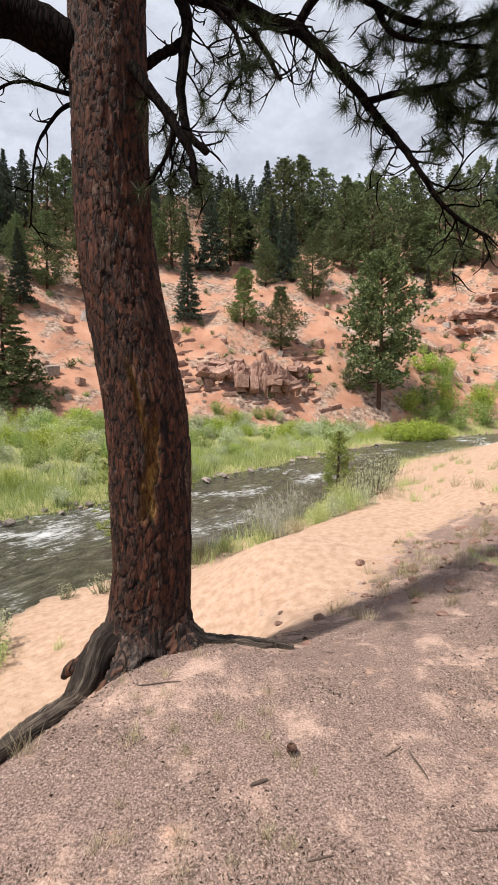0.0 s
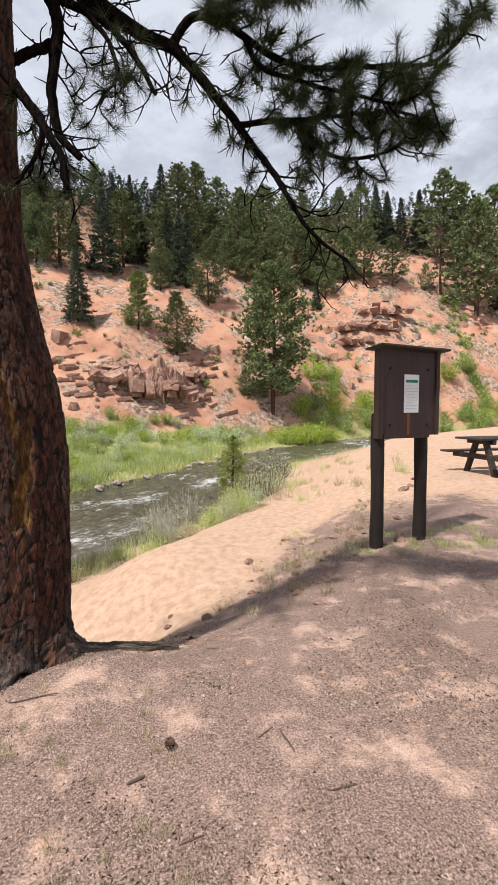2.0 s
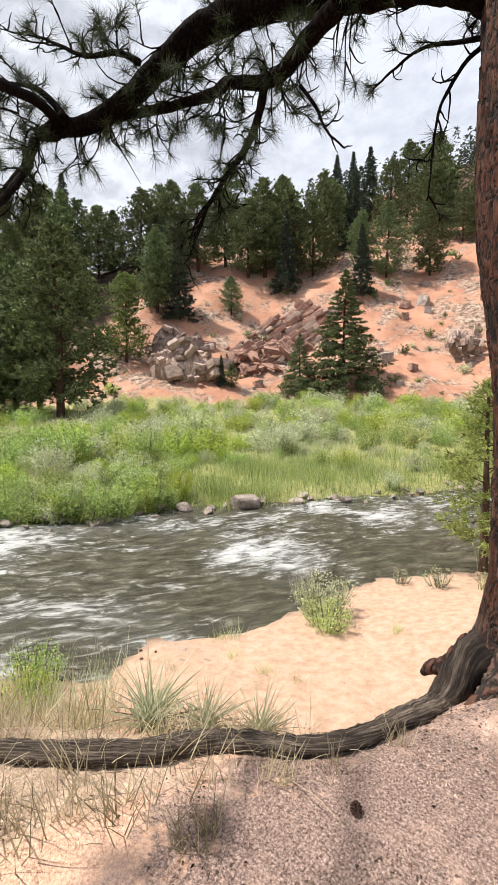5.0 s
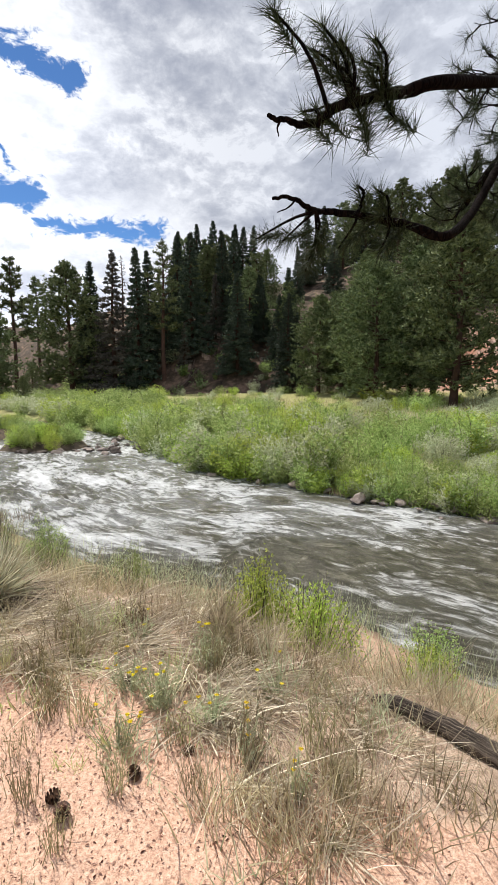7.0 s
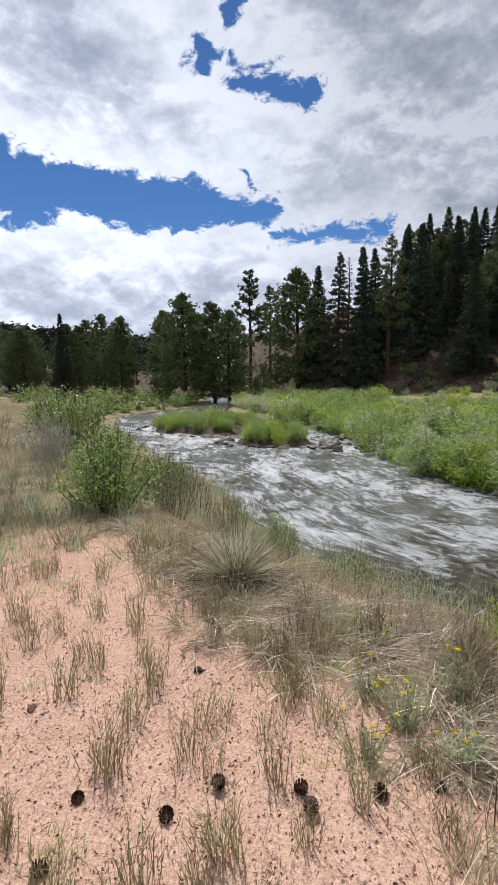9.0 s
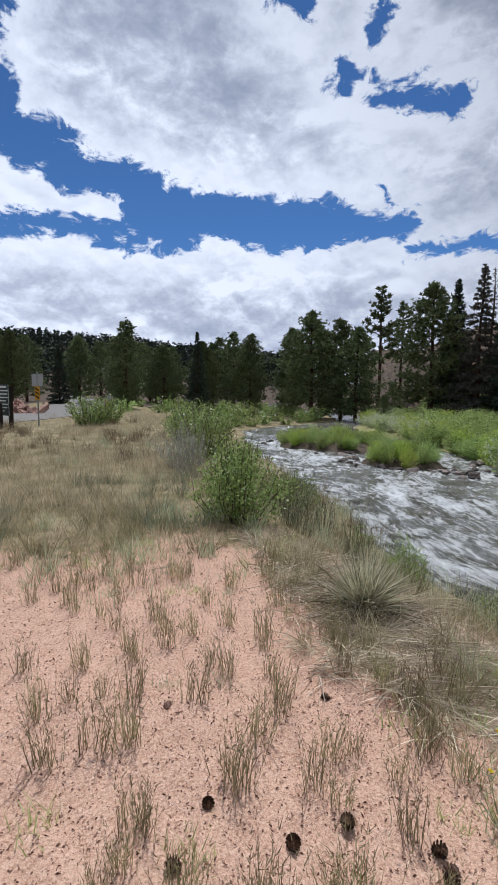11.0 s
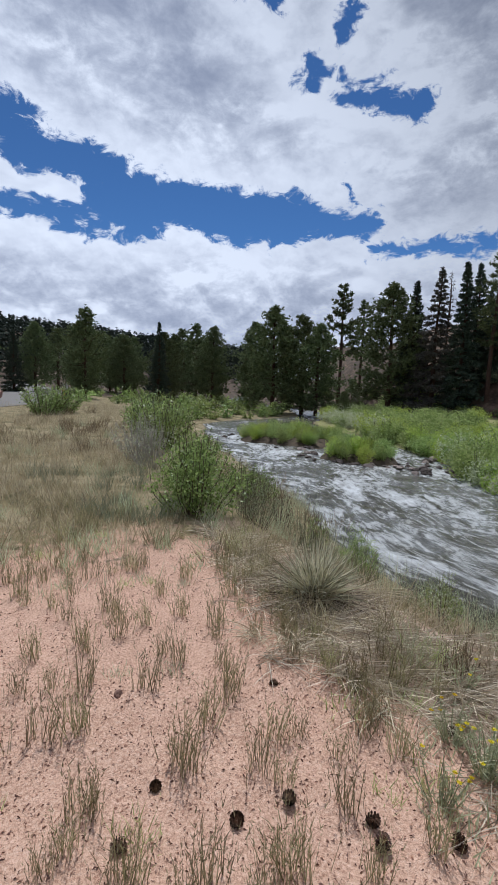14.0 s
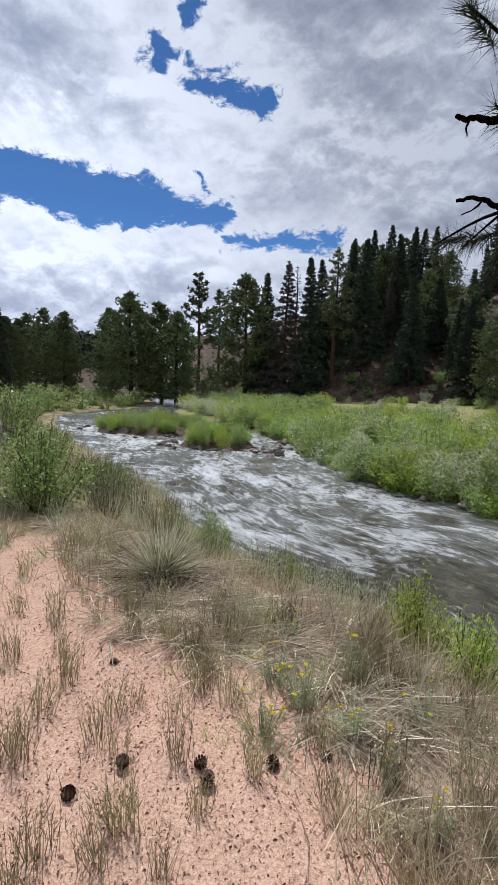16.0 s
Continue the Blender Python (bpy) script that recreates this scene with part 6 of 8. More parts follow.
def outcrop(x, y, width, height, fins, turn, label, mat=PINK_ROCK, lean=0.0, seed=0, depth=1.6, rough=True, blocks=0):
    """Upright angular slabs side by side and in two ranks, each its own piece."""
    r = np.random.default_rng(seed)
    at = thing("rock_outcrop", pose(x, y, spot(x, y), 0, 0, turn), label, "rock outcrop", "outcrops on the hillside")
    # the solid rock: a dome broken into fractured faces
    us, vs = np.linspace(0, 1, 64), np.linspace(0, 1, 44)
    U, V = np.meshgrid(us, vs, indexing="ij")
    cell_w = width / fins * (1.0 if not rough else 1.3)
    cu, cv = U * width / cell_w + 1.1 * fbm(U * 7, V * 5, seed + 201), V * (3.0 if not rough else 4.5) * height / 3 + 1.1 * fbm(U * 6, V * 6, seed + 203)
    crack, ident = cells(cu, cv, seed + 7)
    crack2, ident2 = cells(cu * 2.3, cv * 2.6, seed + 17)
    shape = 1 + 0.95 * (ident - 0.5) + 0.22 * (ident2 - 0.5) - 0.16 * smooth(0.10, 0.0, crack) - 0.07 * smooth(0.12, 0.0, crack2) + 0.10 * fbm(U * 30, V * 20, seed + 205)
    arc = V * np.pi * 0.92
    rim = np.sin(np.pi * np.clip(U, 0.015, 0.985)) ** 0.28 * (0.78 + 0.95 * fbm(U * 3.6, 0 * U + 0.5, seed + 207))
    X = (U - 0.5) * width * (0.92 + 0.10 * shape)
    Y = -np.cos(arc) * depth * 0.85 * rim * (0.6 + 0.4 * shape) + lean * np.sin(arc) * height * 0.4
    Z = np.sin(arc) ** 0.7 * height * 0.8 * rim * (0.55 + 0.45 * shape) - 0.35 * height * (1 - np.sin(arc)) - 0.1
    g = Geo()
    i, j = np.meshgrid(np.arange(len(us) - 1), np.arange(len(vs) - 1), indexing="ij")
    n_ = len(vs)
    g.add(np.stack((X, Y, Z), -1).reshape(-1, 3), np.stack((i * n_ + j, (i + 1) * n_ + j, (i + 1) * n_ + j + 1, i * n_ + j + 1), -1).reshape(-1, 4))
    part("crag", g, mat, at)
    for k in range(blocks):
        u, v = r.uniform(-0.5, 0.5), r.random()
        w = width * (0.035 + 0.10 * r.random() ** 2.0) * (1.15 - 0.4 * v)
        up = v * height * (1 - 1.6 * abs(u) ** 1.7)
        ob = new("rock_slab", block_of(int(r.integers(8)), mat))
        ob.parent = at
        ob.matrix_basis = pose(u * width * 1.1, -depth * (1.0 - 0.85 * v) + r.normal(0, 0.15), up - 0.1, r.normal(0, 22), r.normal(0, 20) - 16, r.uniform(-60, 60)) @ Matrix.Diagonal((w, w * r.uniform(0.5, 1.0), w * r.uniform(0.25, 0.75), 1))
    if not blocks:
        for k in range(max(3, fins // 2)):
            u = (k + r.uniform(0.1, 0.9)) / max(3, fins // 2) - 0.5
            h = height * r.uniform(0.2, 0.5) * (1 - 1.1 * abs(u) ** 1.6) * r.uniform(0.7, 1.08)
            w = width / fins * r.uniform(0.6, 1.2)
            turn_by = 30 if rough else 8
            tilt = pose(u * width, r.uniform(-1.1, -0.7) * depth, -0.1, lean * 40 + r.normal(0, turn_by * 0.5), r.normal(0, turn_by * 0.5), r.uniform(-1, 1) * turn_by * 1.5)
            pieces = int(r.integers(1, 4))
            cuts = np.concatenate(([-0.25], np.sort(r.uniform(0.1, 0.85, pieces - 1)), [1.0])) * h
            for lo, hi in zip(cuts[:-1], cuts[1:]):
                ob = new("rock_slab", block_of(int(r.integers(8)), mat))
                ob.parent = at
                ob.matrix_basis = tilt @ pose(r.normal(0, 0.10) * w, r.normal(0, 0.12) * depth, (lo + hi) / 2, r.normal(0, turn_by * 0.5), r.normal(0, turn_by * 0.5), r.normal(0, turn_by)) @ Matrix.Diagonal((w * r.uniform(0.5, 0.85), depth * r.uniform(0.3, 0.6), (hi - lo) * r.uniform(0.52, 0.7), 1))
    return at


def with_mat(me, mat):
    c = me.copy()
    c.materials.clear()
    c.materials.append(mat)
    return c

outcrop(0.9, 44.6, 5.2, 3.9, 9, 8, "red granite outcrop split into upright fins", lean=-0.12, seed=1, rough=False)
outcrop(3.2, 45.6, 2.6, 2.6, 6, -10, "broken red granite blocks beside the fins", seed=2)
outcrop(-2.6, 44.6, 4.5, 1.8, 8, 15, "low weathered granite ledge with loose blocks", seed=3)
outcrop(-30.6, 29.5, 5.6, 3.4, 6, 38, "grey lichen-stained crag at the foot of the hill", CRAG_ROCK, seed=4, blocks=30)
outcrop(-33.5, 31.8, 5.4, 3.8, 6, 45, "grey lichen-stained crag under the pines", CRAG_ROCK, seed=5, blocks=30)
outcrop(-11.6, 44.9, 2.8, 2.6, 10, 20, "pale split rock knob on the slope", CRAG_ROCK, seed=6)
outcrop(-29.0, 37.0, 4.5, 1.5, 7, 60, "tilted pale strata breaking through the slope", lean=0.4, seed=21)
outcrop(-26.6, 39.0, 4.5, 1.4, 7, 60, "tilted pale strata breaking through the slope", lean=0.4, seed=22)
outcrop(-27.4, 36.0, 3.5, 1.2, 6, 60, "tilted pale strata breaking through the slope", lean=0.4, seed=23)
outcrop(-2.2, 46.5, 3.5, 1.4, 6, 10, "low broken granite above the fins", seed=24)
outcrop(4.6, 47.5, 2.6, 1.2, 5, -20, "low broken granite above the fins", seed=25)
outcrop(32, 66.5, 9, 1.5, 12, -18, "long pale ledge of broken granite across the slope", seed=7)
outcrop(36, 68.5, 8, 1.3, 11, -22, "long pale ledge of broken granite across the slope", seed=8)
outcrop(29.5, 65, 6, 1.4, 9, -10, "long pale ledge of broken granite across the slope", seed=9)
for n, (x, y, w, h) in enumerate(((-11.5, -33.5, 6, 1.6), (-14.5, -35.5, 6, 2.0), (-10, -36.5, 6, 2.6), (-13.5, -38.5, 7, 2.8), (-17, -38, 5, 1.8), (-8, -35, 6, 2.8), (-18.5, -40, 5, 1.4), (-15.6, -36.6, 5.5, 4.2), (-17.4, -35.2, 4.5, 3.2), (-19.2, -33.9, 4, 1.9), (-20.6, -33.0, 3, 0.9))):
    outcrop(x, y, w, h, 12, 150, "red broken rock cut beside the road", lean=0.55, seed=10 + n, depth=2.2)
# tilted strata and loose blocks over the open slope
for k in range(230):
    u, v = rng.random(2)
    if k < 150:
        x, y = -31.5 + 6.5 * u + 1.5 * v, 35.5 + 9.5 * v * 0.9 + 2.5 * u
        size, tilt, mat = rng.uniform(0.2, 0.62), 32, PINK_ROCK if k % 3 else CRAG_ROCK
    else:
        x, y = (-8 + 16 * u, 42 + 8 * v)
        size, tilt, mat = rng.uniform(0.12, 0.4), 12, PINK_ROCK
    ob = stone("rock_block", x, y, size, mat, "angular red granite block on the bare slope", "rock", "loose blocks on the hillside", low=True)
    ob.data = block_of(k, mat)
    ob.matrix_basis = pose(x, y, spot(x, y) + size * 0.1, rng.uniform(-10, 10), -tilt + rng.uniform(-8, 8), 25 + rng.uniform(-15, 15)) @ Matrix.Diagonal((size * 1.9, size * 0.8, size * 0.5, 1))
for k in range(260):
    x, y = rng.uniform(-34, 62), 0
    y = float(np.interp(x, (-30, -18, 2, 24, 60), (30, 36, 43, 53, 55))) + 30 * rng.random() ** 1.3
    ob = stone("rock_block", x, y, 0.14 + 0.5 * rng.random() ** 2.5, PINK_ROCK if k % 4 else GREY_ROCK, "angular red granite block on the bare slope", "rock", "loose blocks on the hillside", low=True)
    ob.data = block_of(k, PINK_ROCK if k % 4 else GREY_ROCK)


for k in range(60):
    x, y = rng.uniform(-62, -47), rng.uniform(-14, 14)
    d, sd = line_dist(np.array([x]), np.array([y]), HILL_FOOT)
    if sd[0] < 0 and d[0] < 16:
        ob = stone("rock_block", x, y, rng.uniform(0.14, 0.4), CRAG_ROCK, "grey broken block on the wooded slope", "rock", "loose blocks on the hillside", low=True)
        ob.data = block_of(k, CRAG_ROCK)


# ---- shrubs ----
def shrub_parts(kind, seed):
    """Stems and leaves of a shrub one metre high and about as wide."""
    r = np.random.default_rng(seed)
    wood, leaf = Geo(), Geo()
    spec = {"willow": (34, 0.50, 26, 0.100, 0.017, 0.15), "sage": (30, 0.42, 22, 0.06, 0.02, 0.3), "leafy": (38, 0.58, 66, 0.05, 0.030, 0.2),
            "silver": (46, 0.60, 16, 0.05, 0.013, 0.5), "wand": (40, 0.46, 26, 0.055, 0.0095, 0.1), "bush": (40, 0.58, 92, 0.048, 0.025, 0.2), "far": (34, 0.60, 44, 0.092, 0.032, 0.2), "low": (14, 0.60, 20, 0.19, 0.075, 0.2), "reed": (80, 0.34, 11, 0.14, 0.013, 0.1)}[kind]
    stems, spread, leaves, ll, lw = spec[:5]
    for k in range(stems):
        a, q = r.uniform(0, 2 * np.pi), r.random() ** 0.6
        foot = np.array([math.cos(a), math.sin(a), 0]) * q * spread * (0.35 if kind != "reed" else 0.9)
        tip = np.array([math.cos(a) * q * spread, math.sin(a) * q * spread, (1 - 0.45 * q ** 2) * r.uniform(0.7, 1.08)])
        bow = (foot + tip) / 2 + np.array([math.cos(a), math.sin(a), 0]) * 0.06 * r.normal() + r.normal(0, 0.03, 3)
        p = smooth_path([foot, bow, tip], 7)
        if kind not in ("far", "low") or k < 4:
            tube(wood, p if kind not in ("far", "low") else p[::2], np.linspace(0.008, 0.003, 7 if kind not in ("far", "low") else 4) * (0.35 if kind == "reed" else 0.5 if kind == "wand" else 1.0), 3)
        u = r.uniform(0.25 if kind not in ("far", "low", "leafy") else 0.06, 1.0, leaves)
        base = p[np.minimum((u * 6).astype(int), 6)] + r.normal(0, 0.075 if kind == "bush" else 0.05 if kind in ("leafy", "far", "low") else 0.02, (leaves, 3)) * (0.5 if kind == "wand" else 1.0)
        if kind == "silver":
            for s in range(4):
                b = p[r.integers(2, 6)]
                w = unit(r.normal(size=3) + np.array([0, 0, 0.6]))
                tube(wood, np.stack([b + w * t * 0.2 + r.normal(0, 0.008, 3) for t in (0, 0.5, 1)]), (0.004, 0.003, 0.0015), 3)
        w = unit(r.normal(0, 1, (leaves, 3)) + np.array([math.cos(a) * 0.5, math.sin(a) * 0.5, 0.9]))
        blades(leaf, base, w, ll * r.uniform(0.6, 1.2, leaves), lw * r.uniform(0.7, 1.2, leaves), 0.15, parts=2 if kind in ("leafy", "willow", "bush") else 1)
    return wood, leaf


TWIG = plain("shrub_twigs", (0.06, 0.045, 0.032), (0.16, 0.13, 0.10), 0.9, 12)
SILVER_TWIG = plain("silver_twigs", (0.28, 0.26, 0.225), (0.46, 0.43, 0.38), 0.9, 12)
SHRUBS = {}


def shrub(kind, leafmat, x, y, height, wide=1.0, label="", variant=0, name="shrub", group="", z=None):
    key = (kind, leafmat.name, variant)
    if key not in SHRUBS:
        wood, leaf = shrub_parts(kind, 300 + variant * 3 + len(kind))
        a, b = wood.mesh("stems"), leaf.mesh("leaves")
        a.materials.append(SILVER_TWIG if kind == "silver" else leafmat if kind == "reed" else TWIG)
        b.materials.append(leafmat)
        SHRUBS[key] = (a, b)
    at = thing(name, pose(x, y, (spot(x, y) if z is None else z) - 0.03, rng.uniform(-5, 5), rng.uniform(-5, 5), rng.uniform(0, 360)) @ Matrix.Diagonal((height * wide, height * wide, height, 1)), label, "shrub", group)
    for nm, me in zip(("branchwork", "foliage"), SHRUBS[key]):
        o = new(nm, me)
        o.parent = at
    return at


# far bank: willows, sage and rank grass over the flat
count = 0
while count < 230:
    s = rng.random()
    b = bank[int(s * 419)] if rng.random() < 0.75 else np.array([rng.uniform(-48, -14), rng.uniform(-6, 14), 0])
    x, y = b[0] - rng.uniform(0.5, 20) * 0.75 + rng.normal(0, 1), b[1] + rng.uniform(0.5, 20)
    dfx, sfx = line_dist(np.array([x]), np.array([y]), FAR_BANK)
    dhx, shx = line_dist(np.array([x]), np.array([y]), HILL_FOOT)
    if sfx[0] > 0 or dfx[0] < 0.7 or (shx[0] < 0 and dhx[0] > 2):
        continue
    k = rng.random()
    mat, lab = (WILLOW, "green willow shrub on the far bank") if k < 0.3 else (SAGE, "grey-green sage shrub in the meadow") if k < 0.7 else (BRIGHT, "bright green leafy shrub in the meadow")
    tall = rng.uniform(0.5, 1.0) * (1.35 if dfx[0] > 8 else 0.8)
    shrub("far", mat, x, y, tall, rng.uniform(0.9, 1.5), lab, int(rng.integers(4)), name="willow_shrub" if mat is WILLOW else "sage_shrub" if mat is SAGE else "leafy_shrub", group="shrubs of the far bank")
    count += 1
for x, y, h, w, m in ((12.6, 37.8, 1.9, 1.5, BRIGHT), (14.3, 38.9, 1.8, 1.5, BRIGHT), (11.2, 37.2, 1.6, 1.4, BRIGHT), (16, 40.3, 1.7, 1.6, BRIGHT), (13.4, 39.2, 2.0, 1.4, BRIGHT), (15.2, 40.4, 1.9, 1.4, BRIGHT), (20, 46, 2.2, 1.3, WILLOW), (23.5, 48.4, 2.3, 1.3, WILLOW), (27, 48.8, 2.4, 1.3, WILLOW),
                      (17, 45.5, 2.6, 1.1, WILLOW), (30.5, 49.2, 2.2, 1.3, WILLOW), (34, 49.6, 2.3, 1.2, WILLOW), (20, 49.5, 3.0, 1.0, BRIGHT), (15.5, 47, 2.6, 1.1, BRIGHT), (25, 51, 2.6, 1.2, BRIGHT), (38, 49, 2.4, 1.2, WILLOW), (42, 48.5, 2.6, 1.2, WILLOW), (9.5, 40.5, 1.6, 1.2, SAGE), (6.5, 38.5, 1.5, 1.3, WILLOW), (4, 37, 1.4, 1.3, SAGE)):
    shrub("far", m, x, y, h, w, "tall green willow thicket at the river bend", int(rng.integers(4)), name="willow", group="willows at the bend")
for ix, iy, rx, ry in ISLANDS:
    for k in range(56 if rx > 2 else 26):
        a, q = rng.uniform(0, 2 * np.pi), rng.random() ** 0.5
        shrub("far", WILLOW if k % 3 else BRIGHT, ix + rx * 0.95 * q * math.cos(a), iy + ry * 0.95 * q * math.sin(a), rng.uniform(1.0, 1.4) * (1.1 - 0.3 * q), rng.uniform(0.7, 1.0), "dense green willow on a gravel bar", int(rng.integers(4)), name="willow", group="willows on the gravel bars", z=WATER + 0.12)
wbank = smooth_path([(x, y, 0) for x, y in FAR_BANK[12:21]], 200)
for k in range(250):
    p = wbank[int(rng.integers(200))]
    o = rng.uniform(-0.1, 0.6) if k >= 170 else 0.4 + 9 * rng.random() ** 1.4
    x, y = p[0] - o * 0.55, p[1] + o * 0.8
    shrub("far", (WILLOW, BRIGHT, WILLOW, WILLOW, SAGE)[k % 5], x, y, rng.uniform(0.9, 1.6) * (1.1 if x < -13.5 else 0.7), rng.uniform(0.8, 1.2), "dense green willow along the bank", int(rng.integers(4)), name="willow", group="willows of the far bank")
# mixed herbs and shrubs over the meadow upstream
made = 0
while made < 190:
    x, y = rng.uniform(-18, 12), rng.uniform(13, 42)
    dfx, sfx = line_dist(np.array([x]), np.array([y]), FAR_BANK)
    dhx, shx = line_dist(np.array([x]), np.array([y]), HILL_FOOT)
    if sfx[0] > 0 or dfx[0] < 0.6 or shx[0] < 0 and dhx[0] > 1.5:
        continue
    mat, name_ = ((SAGE, "sage_shrub"), (GRASS, "leafy_shrub"), (SAGE, "sage_shrub"), (BRIGHT, "leafy_shrub"), (WILLOW, "willow_shrub"))[made % 5]
    shrub("far", mat, x, y, rng.uniform(0.6, 1.15) * (1.35 if dfx[0] > 6 else 0.8), rng.uniform(0.9, 1.5), "pale green shrub in the meadow grass", int(rng.integers(4)), name=name_, group="shrubs of the far bank")
    made += 1
# taller bushes along the foot of the hill and behind the pool
foot = smooth_path([(x, y, 0) for x, y in HILL_FOOT[4:9]], 200)
for k in range(62):
    p = foot[int(rng.integers(200))]
    o = rng.uniform(0.3, 5.5)
    mat, name_ = ((SAGE, "sage_shrub"), (WILLOW, "willow_shrub"), (BRIGHT, "leafy_shrub"), (SAGE, "sage_shrub"))[k % 4]
    if line_dist(np.array([p[0] + o * 0.3]), np.array([p[1] - o]), FAR_BANK)[1][0] < 0:
        shrub("far", mat, p[0] + o * 0.3, p[1] - o, rng.uniform(0.9, 1.9), rng.uniform(0.9, 1.4), "tall pale green bush at the foot of the hill", int(rng.integers(4)), name=name_, group="shrubs of the far bank")
for x, y, h, w, m in ((-33.2, -22.6, 1.4, 1.3, LEAF), (-35.5, -22.6, 1.3, 1.3, WILLOW), (-38, -22.6, 1.4, 1.3, LEAF), (-40, -21.6, 1.2, 1.3, WILLOW), (-42.5, -21.4, 1.4, 1.4, LEAF), (-45, -21.6, 1.5, 1.4, WILLOW), (-47.5, -22, 1.6, 1.4, LEAF), (-37, -24.6, 1.7, 1.2, LEAF), (-42, -24, 1.7, 1.4, LEAF), (-34.5, -24.8, 1.8, 1.4, LEAF), (-31.5, -23.2, 1.7, 1.4, LEAF), (-29.6, -21.6, 1.6, 1.3, LEAF)):
    shrub("low", m, x, y, h, w, "dark willow brush where the river bends away", int(rng.integers(4)), name="brush", group="brush under the pines")
# the flat beyond the gravel bars
made = 0
while made < 120:
    x, y = rng.uniform(-60, -17), rng.uniform(-24, 6)
    dfx, sfx = line_dist(np.array([x]), np.array([y]), FAR_BANK)
    dhx, shx = line_dist(np.array([x]), np.array([y]), HILL_FOOT)
    if sfx[0] > 0 or dfx[0] < 0.3 or (shx[0] < 0 and dhx[0] > 3) or (dfx[0] > 6 and y > -1):
        continue
    shrub("far", (WILLOW, BRIGHT, WILLOW, SAGE, WILLOW)[made % 5], x, y, rng.uniform(0.9, 1.7), rng.uniform(1.3, 1.9), "dense green willow on the river flat", int(rng.integers(4)), name="willow", group="willows of the far flat")
    made += 1
# shrubs standing in the open meadow under the western trees
made = 0
while made < 75:
    x, y = rng.uniform(-46, -22), rng.uniform(-6, 15)
    dfx, sfx = line_dist(np.array([x]), np.array([y]), FAR_BANK)
    dhx, shx = line_dist(np.array([x]), np.array([y]), HILL_FOOT)
    if sfx[0] > 0 or dfx[0] < 4 or (shx[0] < 0 and dhx[0] > 2):
        continue
    shrub("far", (SAGE, WILLOW, GRASS)[made % 3], x, y, rng.uniform(0.35, 0.9), rng.uniform(1.2, 2.0), "low pale green shrub in the dry meadow", int(rng.integers(4)), name=("sage_shrub", "willow_shrub", "leafy_shrub")[made % 3], group="shrubs of the far bank")
    made += 1
# brush at the feet of the pines downstream
for k in range(46):
    x, y = rng.uniform(-62, -24), rng.uniform(-46, -18)
    if line_dist(np.array([x]), np.array([y]), SHORE)[1][0] < 0 or line_dist(np.array([x]), np.array([y]), ROAD)[0][0] < 5:
        continue
    shrub("low", LEAF if k % 3 else WILLOW, x, y, rng.uniform(1.0, 2.0), rng.uniform(1.0, 1.7), "dark green brush under the pines", int(rng.integers(4)), name="brush", group="brush under the pines")
# hillside scrub
for k in range(360):
    x = rng.uniform(-34, 62)
    y = float(np.interp(x, (-30, -18, 2, 24, 60), (30, 36, 43, 53, 55))) + rng.uniform(0, 26)
    shrub("low", (SCRUB, SAGE, SCRUB, WILLOW)[k % 4], x, y, rng.uniform(0.35, 0.95), rng.uniform(1.0, 1.6), "low grey-green shrub on the bare slope", int(rng.integers(4)), name="hill_shrub", group="scrub of the hillside")
for k in range(40):
    x = rng.uniform(17, 46)
    y = float(np.interp(x, (17, 24, 35, 46), (46.5, 49.5, 51.5, 51))) + 8 * rng.random() ** 1.5
    shrub("far", (WILLOW, BRIGHT, WILLOW, LEAF)[k % 4], x, y, rng.uniform(1.3, 2.7), rng.uniform(0.9, 1.4), "tall green thicket climbing from the river bend", int(rng.integers(4)), name="thicket", group="thickets at the river bend")
for k in range(22):
    u = k / 21
    shrub("low", WILLOW, 43 + 6 * u + rng.normal(0, 0.8), 55 + 17 * u, rng.uniform(0.8, 1.5), 1.5, "green shrub in a gully of the slope", k % 4, name="hill_shrub", group="scrub of the hillside")

for k in range(70):
    x, y = rng.uniform(-64, -44), rng.uniform(-16, 16)
    d, sd = line_dist(np.array([x]), np.array([y]), HILL_FOOT)
    if d[0] < (14 if sd[0] < 0 else 3):
        shrub("low", SCRUB if k % 3 else LEAF, x, y, rng.uniform(0.6, 1.5), rng.uniform(1.0, 1.5), "dark green scrub under the spruces", int(rng.integers(4)), name="hill_shrub", group="scrub of the hillside")

